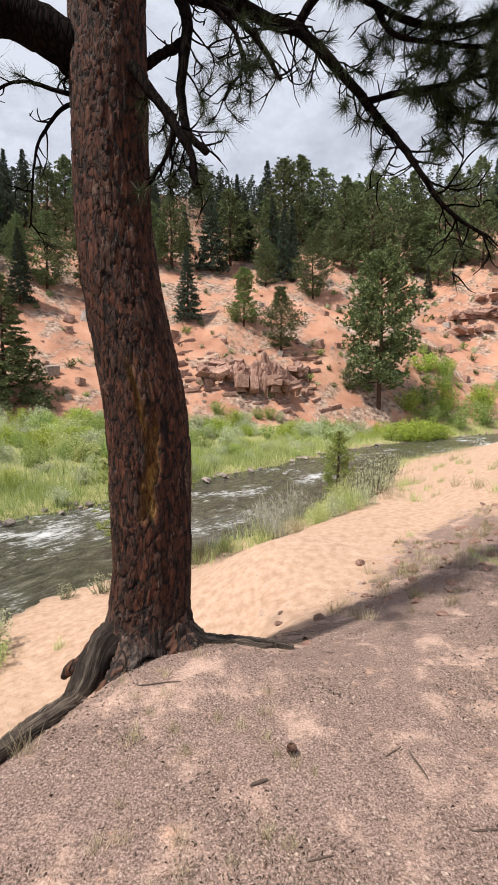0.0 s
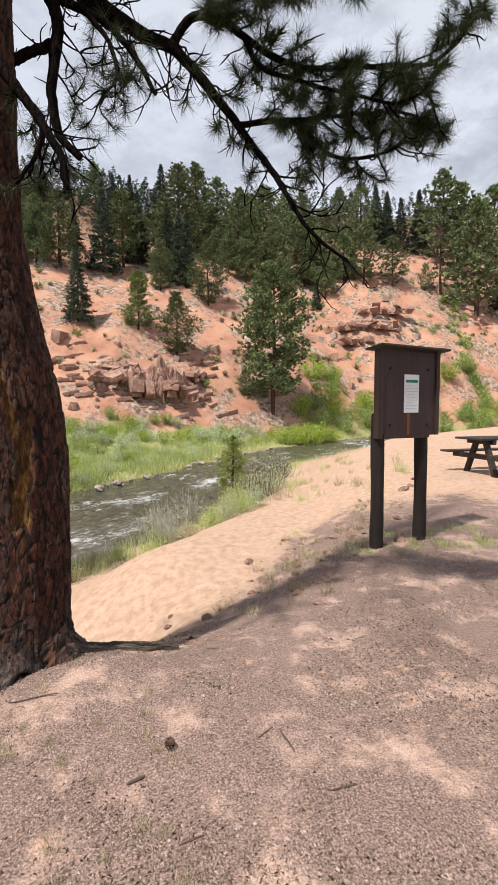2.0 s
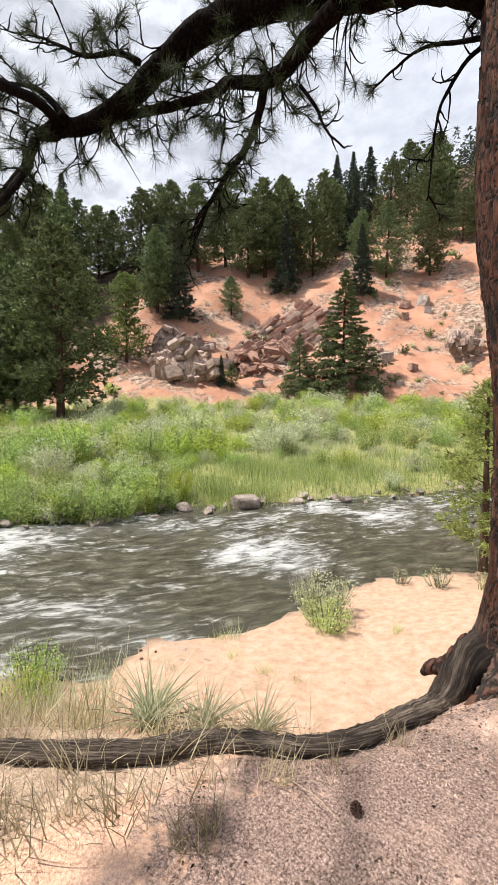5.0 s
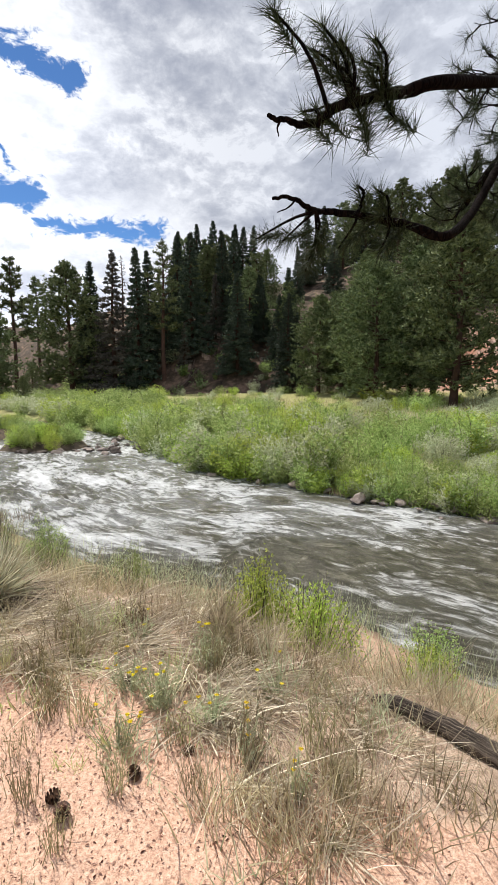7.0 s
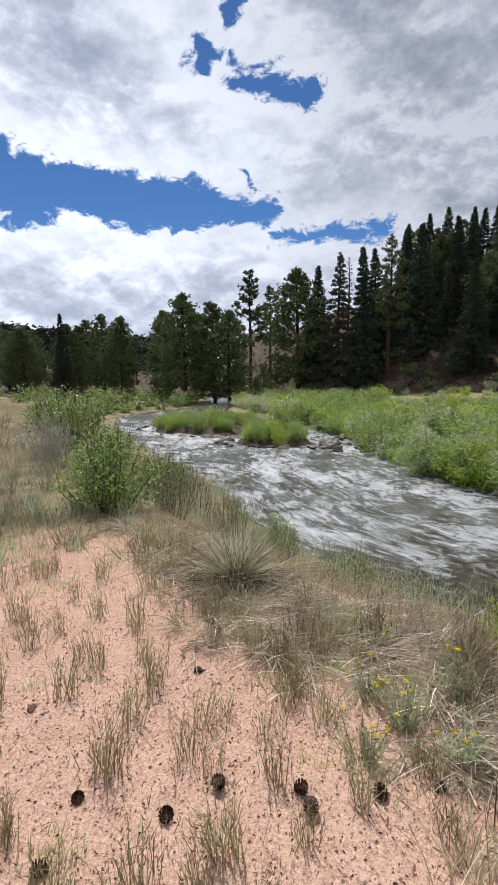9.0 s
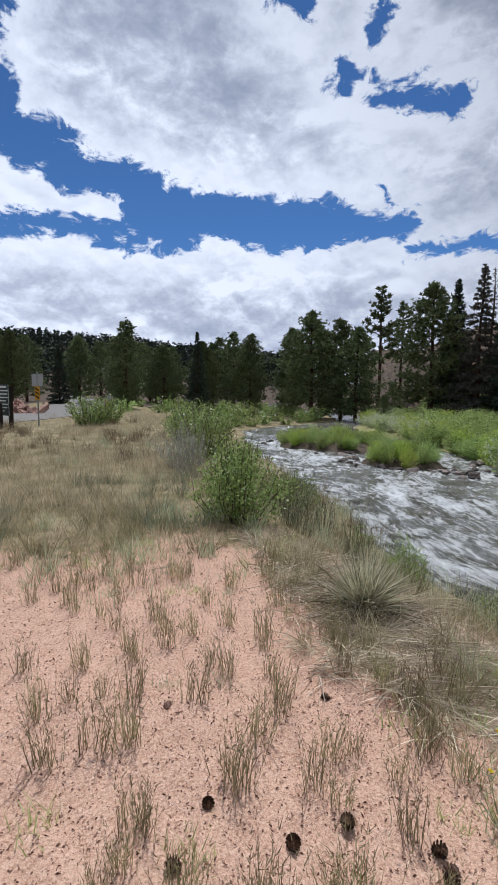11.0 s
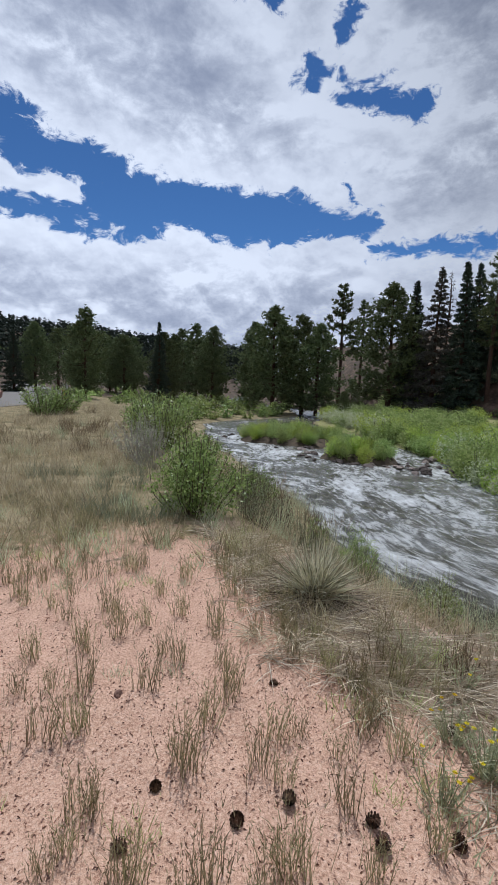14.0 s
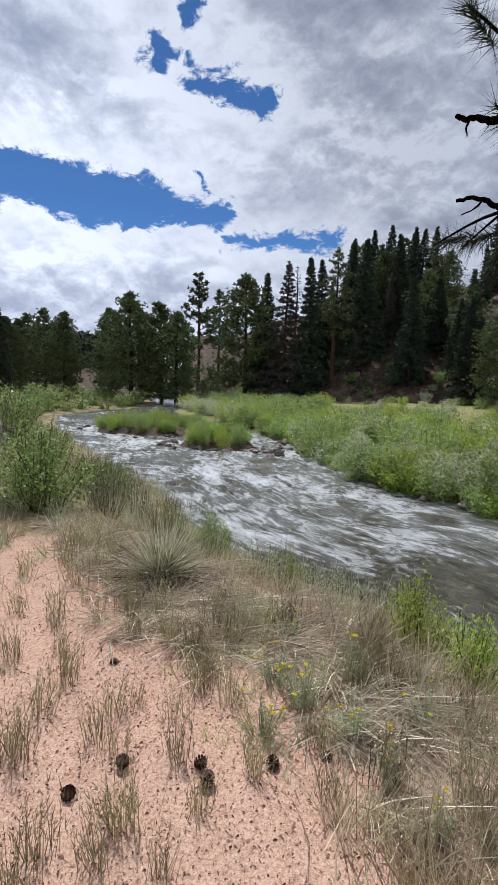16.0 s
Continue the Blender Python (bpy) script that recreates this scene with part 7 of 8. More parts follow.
# near bank upstream: silver shrubs, sapling pines, tall grass
for kind, mat, x, y, h, w, lab in (("silver", SAGE, 0.35, 11.0, 1.0, 1.0, "half-bare silvery shrub at the water's edge"), ("silver", SAGE, 1.15, 12.3, 1.05, 1.1, "half-bare silvery shrub at the water's edge"),
                                   ("sage", SAGE, 2.9, 13.8, 1.1, 1.1, "grey-green sage on the bank"), ("sage", SAGE, 3.7, 15.3, 1.2, 1.2, "grey-green sage on the bank"), ("sage", SAGE, 4.6, 17, 1.3, 1.2, "grey-green sage on the bank"),
                                   ("reed", GRASS, 1.15, 7.7, 0.42, 1.2, "tall green grass clump on the sandy bank"), ("reed", SAGE, 1.45, 7.9, 0.50, 1.2, "blue-green grass clump on the sandy bank"), ("reed", GRASS, 1.75, 8.2, 0.55, 1.2, "tall green grass clump on the sandy bank"), ("reed", SAGE, 2.05, 8.5, 0.5, 1.4, "blue-green grass clump on the sandy bank"),
                                   ("sage", SAGE, 2.2, 9.4, 0.9, 1.2, "grey-green sage on the bank"), ("sage", SAGE, 2.7, 10.1, 1.0, 1.2, "grey-green sage on the bank"), ("silver", SAGE, 0.6, 9.6, 0.8, 1.0, "half-bare silvery shrub at the water's edge"), ("sage", WILLOW, 0.3, 9.3, 0.45, 1.5, "low green shrub at the water's edge"), ("reed", STRAW, 0.85, 8.4, 0.4, 1.5, "pale dry grass clump on the sandy bank"), ("reed", GRASS, 0.2, 8.6, 0.35, 1.6, "low green grass at the water's edge"),
                                   ("reed", GRASS, 1.95, 10.4, 0.8, 1.2, "tall green grass clump on the sandy bank"), ("reed", GRASS, 2.3, 10.9, 0.95, 1.2, "tall green grass clump on the sandy bank"), ("reed", SAGE, 2.75, 10.9, 0.75, 1.4, "blue-green grass clump on the sandy bank"),
                                   ("reed", SAGE, 3.3, 11.6, 0.7, 1.4, "blue-green grass clump on the sandy bank"), ("reed", GRASS, 1.4, 9.9, 0.6, 1.3, "tall green grass clump on the sandy bank"), ("reed", SAGE, 0.9, 9.7, 0.45, 1.4, "blue-green grass clump on the sandy bank"),
                                   ("reed", STRAW, -0.95, 9.2, 0.45, 1.2, "pale dry grass clump at the water's edge"), ("reed", GRASS, -0.5, 9.5, 0.4, 1.4, "low green grass at the water's edge"), ("sage", SAGE, 5.6, 18.8, 1.2, 1.3, "grey-green sage on the bank"),
                                   ("leafy", SAGE, -3.35, 5.45, 0.78, 1.0, "grey-green bush with yellowing tips on the sand spit"), ("leafy", GRASS, -3.1, 5.15, 0.52, 1.3, "grey-green bush with yellowing tips on the sand spit"), ("silver", SAGE, -3.7, 5.6, 0.7, 0.6, "half-bare silvery shrub on the sand spit"),
                                   ("sage", SAGE, -2.35, 7.3, 0.45, 1.4, "low green shrub on the beach"), ("sage", GRASS, -1.75, 7.5, 0.4, 1.4, "low green shrub on the beach"), ("sage", SAGE, -2.9, 7.2, 0.35, 1.3, "low green shrub on the beach"),
                                   ("sage", GRASS, -1.2, 8.2, 0.4, 1.4, "low green shrub on the beach")):
    shrub(kind, mat, x, y, h, w, lab, int(rng.integers(2)), name="grass_clump" if kind == "reed" else "shrub", group="plants of the near bank")


def sapling(x, y, h, seed, label):
    trunk, leaf = crown("y", h, seed, 2.4)
    at = thing("pine_sapling", pose(x, y, spot(x, y) - 0.05), label, "tree")
    part("trunk", trunk, FAR_BARK, at)
    part("crown", leaf, NEEDLES_YOUNG, at)


sapling(-2.05, 8.7, 3.3, 900, "yellow-green young pine at the water's edge")
sapling(2.75, 14.6, 2.2, 903, "small yellow-green pine on the near bank")

# ---- grass as stuff: blades over the flats ----
def scatter(name, n, inside, mat, length, width, lean, bend, label, parts=1, tries=14):
    """Blades on the ground wherever inside(x, y) gives a chance above zero."""
    got = []
    total = 0
    for _ in range(tries):
        x, y, keep = inside(n)
        ok = rng.random(len(x)) < keep
        got.append(np.stack((x[ok], y[ok]), 1))
        total += ok.sum()
        if total >= n:
            break
    q = np.vstack(got)[:n]
    z = ground(q[:, 0], q[:, 1]) - 0.01
    w = rng.normal(0, lean, (len(q), 3))
    w[:, 2] = 1
    g = Geo()
    ll = (length[0] + (length[1] - length[0]) * rng.random(len(q))) * (0.55 + 0.9 * smooth(-0.25, 0.25, fbm(q[:, 0] * 0.9, q[:, 1] * 0.9, 121)))
    blades(g, np.column_stack((q, z)), w, ll, width * (0.6 + 0.8 * rng.random(len(q))), bend * rng.random(len(q)), parts=parts)
    return tagged(part(name, g, mat), label, "grass", kind="stuff")


def strip(line, lo, hi, i0, i1, sign):
    """Random places at a distance lo..hi beside a line."""
    p = smooth_path([(a, b, 0) for a, b in line[i0:i1]], 400)

    def inside(n):
        i = rng.integers(0, 399, n)
        t = unit(p[i + 1] - p[i])
        d = rng.uniform(lo, hi, n) * sign
        x = p[i, 0] - t[:, 1] * d + rng.normal(0, 0.3, n)
        y = p[i, 1] + t[:, 0] * d + rng.normal(0, 0.3, n)
        return x, y, 0.25 + 0.75 * smooth(-0.15, 0.1, fbm(x * 0.6, y * 0.6, 91))
    return inside


scatter("meadow_grass", 34000, strip(FAR_BANK, 0.1, 13, 6, 17, -1), GRASS, (0.15, 0.45), 0.020, 0.25, 0.25, "rank green meadow grass on the far bank")
scatter("meadow_grass", 16000, strip(FAR_BANK, 0.1, 5, 6, 13, -1), WILLOW, (0.25, 0.7), 0.018, 0.25, 0.2, "rank dark green grass along the water")
scatter("meadow_grass", 14000, strip(FAR_BANK, 4, 24, 8, 20, -1), SAGE, (0.2, 0.55), 0.026, 0.25, 0.2, "grey-green meadow herbs on the far flat")
scatter("meadow_grass", 30000, strip(FAR_BANK, 0.6, 14, 6, 17, -1), SAGE, (0.15, 0.5), 0.020, 0.35, 0.25, "silvery meadow herbs on the far bank")
scatter("meadow_grass", 16000, strip(FAR_BANK, 3, 16, 14, 21, -1), STRAW, (0.2, 0.5), 0.03, 0.25, 0.3, "pale dry grass heads over the far flat")
scatter("meadow_grass", 12000, strip(FAR_BANK, 0.4, 5, 3, 9, -1), GRASS, (0.3, 0.7), 0.03, 0.25, 0.2, "rank green grass at the river bend")
scatter("bank_grass", 2600, strip(SHORE, 0.0, 1.1, 4, 9, 1), GRASS, (0.15, 0.5), 0.010, 0.25, 0.3, "green grass along the near water's edge")
scatter("bank_grass", 5000, strip(SHORE, 0.2, 2.6, 4, 8, 1), STRAW, (0.1, 0.35), 0.008, 0.3, 0.4, "thin dry grass on the sandy bank")
scatter("bank_grass", 4500, strip(SHORE, 0.0, 1.5, 13, 21, 1), SAGE, (0.2, 0.5), 0.009, 0.25, 0.3, "tall green grass along the downstream bank")
scatter("bank_grass", 4000, strip(SHORE, 0.6, 3.4, 13, 19, 1), STRAW, (0.2, 0.5), 0.008, 0.35, 0.5, "dry grass on the downstream bank")


def field(x0, x1, y0, y1, f):
    def inside(n):
        x, y = rng.uniform(x0, x1, n), rng.uniform(y0, y1, n)
        sn_ = line_dist(x, y, SHORE)[1]
        return x, y, f(x, y) * (sn_ > 0)
    return inside


patchy = lambda x, y, k=0.9, s=97: smooth(-0.06, 0.12, fbm(x * k, y * k, s))
scatter("dry_grass", 60000, field(-26, 8, -26, -3.6, lambda x, y: smooth(4.0, 5.4, np.hypot(x + 0.5, y + 0.5)) * (0.15 + 0.85 * patchy(x, y, 0.5)) * np.exp(-np.hypot(x, y) / 16)), STRAW, (0.15, 0.50), 0.0085, 0.35, 0.45, "dry yellow grass of the open flat")
scatter("green_grass", 26000, field(-14, 4, -12, -3.0, lambda x, y: smooth(3.6, 4.8, np.hypot(x + 0.5, y + 0.5)) * smooth(10, 6.2, np.hypot(x + 0.5, y + 0.5)) * patchy(x, y, 0.7, 99)), SAGE, (0.12, 0.36), 0.007, 0.35, 0.4, "low green grass round the bare sand")
scatter("dry_thatch", 1800, field(-5.6, -1.9, -3.2, 1.9, lambda x, y: smooth(-0.75, 0.0, -line_dist(x, y, EDGE)[0] * line_dist(x, y, EDGE)[1] + 0.15) * smooth(2.6, 1.0, line_dist(x, y, EDGE)[0]) * (0.3 + 0.7 * patchy(x, y, 1.4, 93))), STRAW, (0.14, 0.36), 0.0055, 1.5, 0.4, "matted dry grass hanging over the bank", 2)
scatter("dry_thatch", 1700, field(-3.4, -1.3, -0.1, 1.9, lambda x, y: smooth(1.1, 0.1, line_dist(x, y, EDGE)[0]) * (0.3 + 0.7 * patchy(x, y, 1.6, 95))), STRAW, (0.12, 0.32), 0.0045, 0.8, 0.5, "matted dry grass along the long root", 2)


# ---- upright stem clumps on the bare sand ----
def clump_mesh(seed, kind):
    r = np.random.default_rng(seed)
    g = Geo()
    if kind == "stem":
        n, spread, tall, wide, lean = 34, 0.034, (0.10, 0.29), 0.0046, 0.15
    elif kind == "green":
        n, spread, tall, wide, lean = 40, 0.05, (0.06, 0.16), 0.006, 0.4
    else:
        n, spread, tall, wide, lean = 60, 0.06, (0.12, 0.34), 0.0052, 0.34
    base = np.column_stack((r.normal(0, spread, (n, 2)), np.zeros(n) - 0.01))
    w = np.column_stack((r.normal(0, lean, (n, 2)) + base[:, :2] * 0.9, np.ones(n)))
    ll = r.uniform(*tall, n)
    blades(g, base, w, ll, wide, 0.15, parts=2)
    if kind == "stem":
        for k in range(n):
            m = 5
            u = r.uniform(0.35, 1.0, m)[:, None]
            b = base[k] + unit(w[k]) * ll[k] * u
            blades(g, b, unit(w[k]) + r.normal(0, 0.35, (m, 3)), r.uniform(0.02, 0.05, m), 0.004, 0.0, parts=1)
    return g.mesh("clump")


CLUMPS = {(k, v): clump_mesh(500 + v + 10 * len(k), k) for k in ("stem", "green", "tuft") for v in range(5)}


def clump(kind, mat, x, y, size, label, name="grass_clump", group="grass clumps on the sand"):
    key = (kind, int(rng.integers(5)), mat.name)
    if key not in CLUMPS:
        me = CLUMPS[key[:2]].copy()
        me.materials.clear()
        me.materials.append(mat)
        CLUMPS[key] = me
    ob = new("stem_clump" if kind == "stem" else "grass_tuft" if kind == "tuft" and name == "grass_clump" else name, CLUMPS[key])
    ob.matrix_basis = pose(x, y, spot(x, y) - 0.005, rng.uniform(-6, 6), rng.uniform(-6, 6), rng.uniform(0, 360)) @ Matrix.Scale(size, 4)
    return tagged(ob, label, "grass", group)


made, taken = 0, []
while made < 320:
    x, y = rng.uniform(-5.0, 1.2), rng.uniform(-6.2, -0.6)
    d = math.hypot(x + 0.5, y + 0.55)
    if d < 1.25 or fbm(np.array([x * 0.8]), np.array([y * 0.8]), 103)[0] < -0.09 or line_dist(np.array([x]), np.array([y]), EDGE)[1][0] < 0:
        continue
    if any(abs(x - a) < 0.11 and abs(y - b) < 0.11 for a, b in taken):
        continue
    taken.append((x, y))
    k = rng.random()
    if k < 0.72:
        clump("stem", STEM, x, y, rng.uniform(0.65, 1.15), "clump of thin upright olive stems on pink sand")
    elif k < 0.86:
        clump("green", GRASS, x, y, rng.uniform(0.6, 1.1), "small green herb on pink sand", "herb", "herbs on the sand")
    else:
        clump("green", SAGE, x, y, rng.uniform(0.6, 1.1), "small grey-green herb on pink sand", "herb", "herbs on the sand")
    made += 1
for x, y, s in ((-1.75, -1.28, 1.1), (-1.95, -1.05, 1.0), (-2.12, -1.62, 1.05), (-2.5, -1.35, 1.0), (-2.6, -1.7, 1.0), (-2.45, -2.1, 1.1), (-1.72, -1.85, 1.0), (-1.9, -2.3, 1.1), (-1.6, -1.55, 0.9), (-2.25, -0.3, 0.9)):
    clump("stem", STEM, x, y, s, "clump of thin upright olive stems on pink sand")
for x, y, s, m in ((-2.0, 0.05, 1.3, STRAW), (-2.2, 0.2, 1.3, STRAW), (-2.05, 0.35, 1.2, STRAW), (-1.92, 0.89, 1.1, STRAW), (-1.74, 1.02, 1.0, STEM), (-1.43, 1.13, 0.95, STEM), (-1.21, 1.72, 0.6, STRAW), (-1.05, 2.02, 0.6, STRAW), (-1.85, 1.35, 1.2, STRAW), (-2.1, 1.1, 1.2, STRAW), (-1.6, 1.3, 0.7, STRAW),
                   (-2.4, 1.3, 1.1, STEM), (-2.6, 0.9, 1.2, STRAW), (-0.55, 2.1, 0.4, STRAW), (-1.35, 1.55, 0.7, STRAW), (-2.0, 0.7, 1.2, STEM), (1.5, 4.1, 0.55, STEM), (1.32, 3.7, 0.4, STEM), (2.0, 6.2, 0.6, STEM), (2.25, 6.5, 0.5, GRASS), (1.75, 4.9, 0.5, STEM),
                   (-2.27, 5.37, 0.7, GRASS), (-3.07, 3.81, 0.7, GRASS), (-3.6, 3.89, 0.6, GRASS), (-4.05, 4.19, 0.7, GRASS), (-3.94, 3.31, 0.5, STRAW), (-2.69, 3.81, 0.5, STRAW), (0.0, 7.2, 0.4, STEM), (-3.9, 4.3, 0.9, SAGE)):
    clump("tuft", m, x, y, s, "tuft of thin grass on the bank", group="grass tufts on the bank")
for k in range(46):
    x, y = rng.uniform(-1.0, 0.5), rng.uniform(1.25, 2.75)
    if x > -0.95 + 0.3 * (2.8 - y) and abs(x + 0.45) < 0.75:
        clump("tuft", STRAW if k % 3 else STEM, x, y, rng.uniform(0.18, 0.34), "sparse dry grass in the needle litter", group="grass in the litter")
for k in range(64):
    u = rng.random()
    x, y = 0.7 + 2.9 * u + rng.normal(0, 0.3), 3.9 + 2.6 * u + rng.normal(0, 0.3)
    clump("tuft", STEM if k % 2 else STRAW, x, y, rng.uniform(0.3, 0.7), "thin tuft of dry grass on the stony slope", group="grass tufts on the bank")
    stone("stone", x + rng.normal(0, 0.3), y + rng.normal(0, 0.3), rng.uniform(0.02, 0.075), PINK_ROCK, "pale pink stone lying on the sandy slope", "stone", "stones on the slope", low=True)
for k in range(60):
    x, y = 2.4 + rng.uniform(0, 2.2), 4.5 + rng.uniform(-0.1, 0.7)
    clump("green", GRASS if k % 3 else STEM, x, y, rng.uniform(0.5, 1.0), "low grass at the foot of the notice board", group="grass round the notice board")
for k in range(70):
    x, y = rng.uniform(2.6, 6.5), rng.uniform(7, 15)
    if line_dist(np.array([x]), np.array([y]), EDGE)[0][0] < 1.6:
        clump("tuft", STRAW if k % 2 else GRASS, x, y, rng.uniform(0.6, 1.3), "tuft of thin grass on the bank", group="grass tufts on the bank")


made = 0
while made < 60:
    x, y = rng.uniform(-5.4, -1.7), rng.uniform(-3.2, 1.9)
    d, sd = line_dist(np.array([x]), np.array([y]), EDGE)
    if y > 0.6 or d[0] > (0.9 if sd[0] > 0 else 1.1) or fbm(np.array([x * 1.3]), np.array([y * 1.3]), 119)[0] < -0.12:
        continue
    k = rng.random()
    m_, lab_ = (STRAW, "tuft of pale dry grass hanging over the bank") if k < 0.40 else (STEM, "tuft of olive dry grass on the bank") if k < 0.84 else (SAGE, "tuft of grey-green grass on the bank") if k < 0.92 else (GRASS, "tuft of fresh green grass on the bank")
    clump("tuft", m_, x, y, rng.uniform(0.7, 1.5), lab_, group="grass tufts on the bank")
    made += 1
made = 0
while made < 200:
    x, y = rng.uniform(-13, 3), rng.uniform(-15, -3.4)
    d = math.hypot(x + 0.5, y + 0.5)
    if d < 4.3 or line_dist(np.array([x]), np.array([y]), SHORE)[1][0] < 0 or rng.random() > math.exp(-(d - 4) / 7):
        continue
    k = rng.random() + (0.35 if d < 6.5 else 0)
    m_, lab_ = (STRAW, "tuft of pale dry grass on the flat") if k < 0.45 else (STEM, "tuft of brown dry grass on the flat") if k < 0.75 else (SAGE, "tuft of grey-green grass on the flat")
    clump("tuft", m_, x, y, rng.uniform(0.9, 1.7), lab_, "bunchgrass", "grass tufts on the flat")
    made += 1


made = 0
while made < 330:
    a, d = rng.uniform(-2.95, -1.0), (rng.uniform(5.6, 8.8) if made % 2 else rng.uniform(11, 24))
    x, y = -0.5 + d * math.cos(a), -0.5 + d * math.sin(a)
    if line_dist(np.array([x]), np.array([y]), SHORE)[1][0] < 0 or line_dist(np.array([x]), np.array([y]), EDGE)[0][0] < 0.8 or line_dist(np.array([x]), np.array([y]), ROAD)[0][0] < 4.5 or fbm(np.array([x * 0.6]), np.array([y * 0.6]), 131)[0] < -0.05:
        continue
    clump("tuft", SAGE_DARK if d < 10 else BROWN, x, y, rng.uniform(0.9, 1.5) if d < 10 else rng.uniform(1.3, 2.4), "tuft of grey-green sagebrush and grass on the flat" if d < 10 else "tuft of brown seeding grass on the flat", "bunchgrass", "grass tufts on the flat")
    made += 1


for k in range(36):
    x, y = rng.uniform(-4.3, -2.1), rng.uniform(-2.2, 0.4)
    d, sd = line_dist(np.array([x]), np.array([y]), DUFF)
    if sd[0] > 0 and d[0] < 1.1 and math.hypot(x + 4.05, y + 1.74) > 0.5:
        clump("stem", BROWN if k % 2 else STEM, x, y, rng.uniform(0.8, 1.3), "thin upright brown stems in the matted grass", group="grass tufts on the bank")
for k in range(15):
    x, y = -2.1 + rng.normal(0, 0.2), 0.28 + rng.normal(0, 0.28)
    clump("tuft", (STRAW, STRAW, THATCH, STEM)[k % 4], x, y, rng.uniform(0.8, 1.2), "tall tuft of straw-coloured grass on the bank", group="grass tufts on the bank")
for k in range(12):
    x, y = -2.75 + rng.normal(0, 0.35), -0.35 + rng.normal(0, 0.3)
    clump("green", SAGE if k % 3 else GRASS, x, y, rng.uniform(0.8, 1.5), "grey-green herb among dry grass on the bank", "herb", "herbs on the sand")


# ---- flattened bunchgrass on the shoulder of the bank, combed down the slope ----
def thatch_mesh(seed, n=70):
    r = np.random.default_rng(seed)
    g = Geo()
    base = np.column_stack((r.normal(0, 0.055, (n, 2)), r.uniform(0.0, 0.03, n)))
    a = r.normal(0, 0.75, n)
    w = np.column_stack((np.cos(a), np.sin(a), r.uniform(0.12, 0.75, n)))
    blades(g, base, w, r.uniform(0.15, 0.52, n), r.uniform(0.004, 0.0085, n), r.uniform(0.1, 0.5, n), parts=3)
    return g.mesh("thatch")


THATCHES = [thatch_mesh(700 + k) for k in range(5)]
for me in THATCHES:
    me.materials.append(THATCH)
made = 0
while made < 140:
    x, y = rng.uniform(-5.2, -1.7), rng.uniform(-3.4, 0.7)
    d, sd = line_dist(np.array([x]), np.array([y]), DUFF)
    if sd[0] < 0 or d[0] > 1.25 or line_dist(np.array([x]), np.array([y]), SHORE)[1][0] < 0 or rng.random() < d[0] * 0.45:
        continue
    ob = new("bunchgrass", THATCHES[int(rng.integers(5))])
    ob.matrix_basis = pose(x, y, spot(x, y) - 0.005, rng.uniform(-8, 8), rng.uniform(-8, 8), 62 + rng.normal(0, 45)) @ Matrix.Scale(rng.uniform(0.7, 1.15) * (0.7 if y > 0.1 else 1.0), 4)
    tagged(ob, "flattened dry bunchgrass combed over the bank", "grass", "matted bunchgrass on the bank")
    made += 1


# ---- yuccas ----
DEAD_BLADE = leafy("withered_blades", (0.05, 0.038, 0.028), (0.30, 0.24, 0.17), 0.8, 0.1, 0.1)
def yucca(x, y, size, n, mat, label, seed):
    r = np.random.default_rng(seed)
    g = Geo()
    base = r.normal(0, 0.035, (n, 3)) * np.array([1, 1, 0.4]) + np.array([0, 0, 0.05])
    w = unit(r.normal(0, 1, (n, 3)) * np.array([0.85, 0.85, 0.5]) + np.array([0.10, 0.15, 1.15]))
    w[:, 2] = np.abs(w[:, 2]) * 0.95 + 0.06
    blades(g, base, w, r.uniform(0.26, 0.56, n), 0.012 * r.uniform(0.7, 1.2, n), r.uniform(0.0, 0.22, n), parts=3)
    at = thing("yucca", pose(x, y, spot(x, y)) @ Matrix.Scale(size, 4), label, "yucca")
    part("blade_rosette", g, mat, at)
    dry = Geo()
    m = n // 2
    a = r.uniform(0, 2 * np.pi, m)
    w = np.column_stack((np.cos(a), np.sin(a), r.uniform(0.0, 0.35, m)))
    blades(dry, r.normal(0, 0.05, (m, 3)) * np.array([1, 1, 0.3]) + np.array([0, 0, 0.06]), w, r.uniform(0.3, 0.55, m), 0.010, r.uniform(0.15, 0.4, m), parts=3)
    part("dry_skirt", dry, DEAD_BLADE, at, "withered grey-brown blades")
    return at


yucca(-4.05, -1.74, 1.18, 400, YUCCA, "spiky pale yucca with dry hanging blades", 1)
yucca(-3.42, -0.08, 0.8, 200, STRAW, "spiky straw-coloured yucca on the bank", 2)
yucca(-2.14, 1.5, 0.78, 130, SAGE, "blue-green yucca below the root", 3)
yucca(-1.96, 1.72, 0.66, 100, SAGE, "blue-green yucca below the root", 4)
yucca(-1.74, 1.92, 0.6, 90, SAGE, "blue-green yucca below the root", 5)

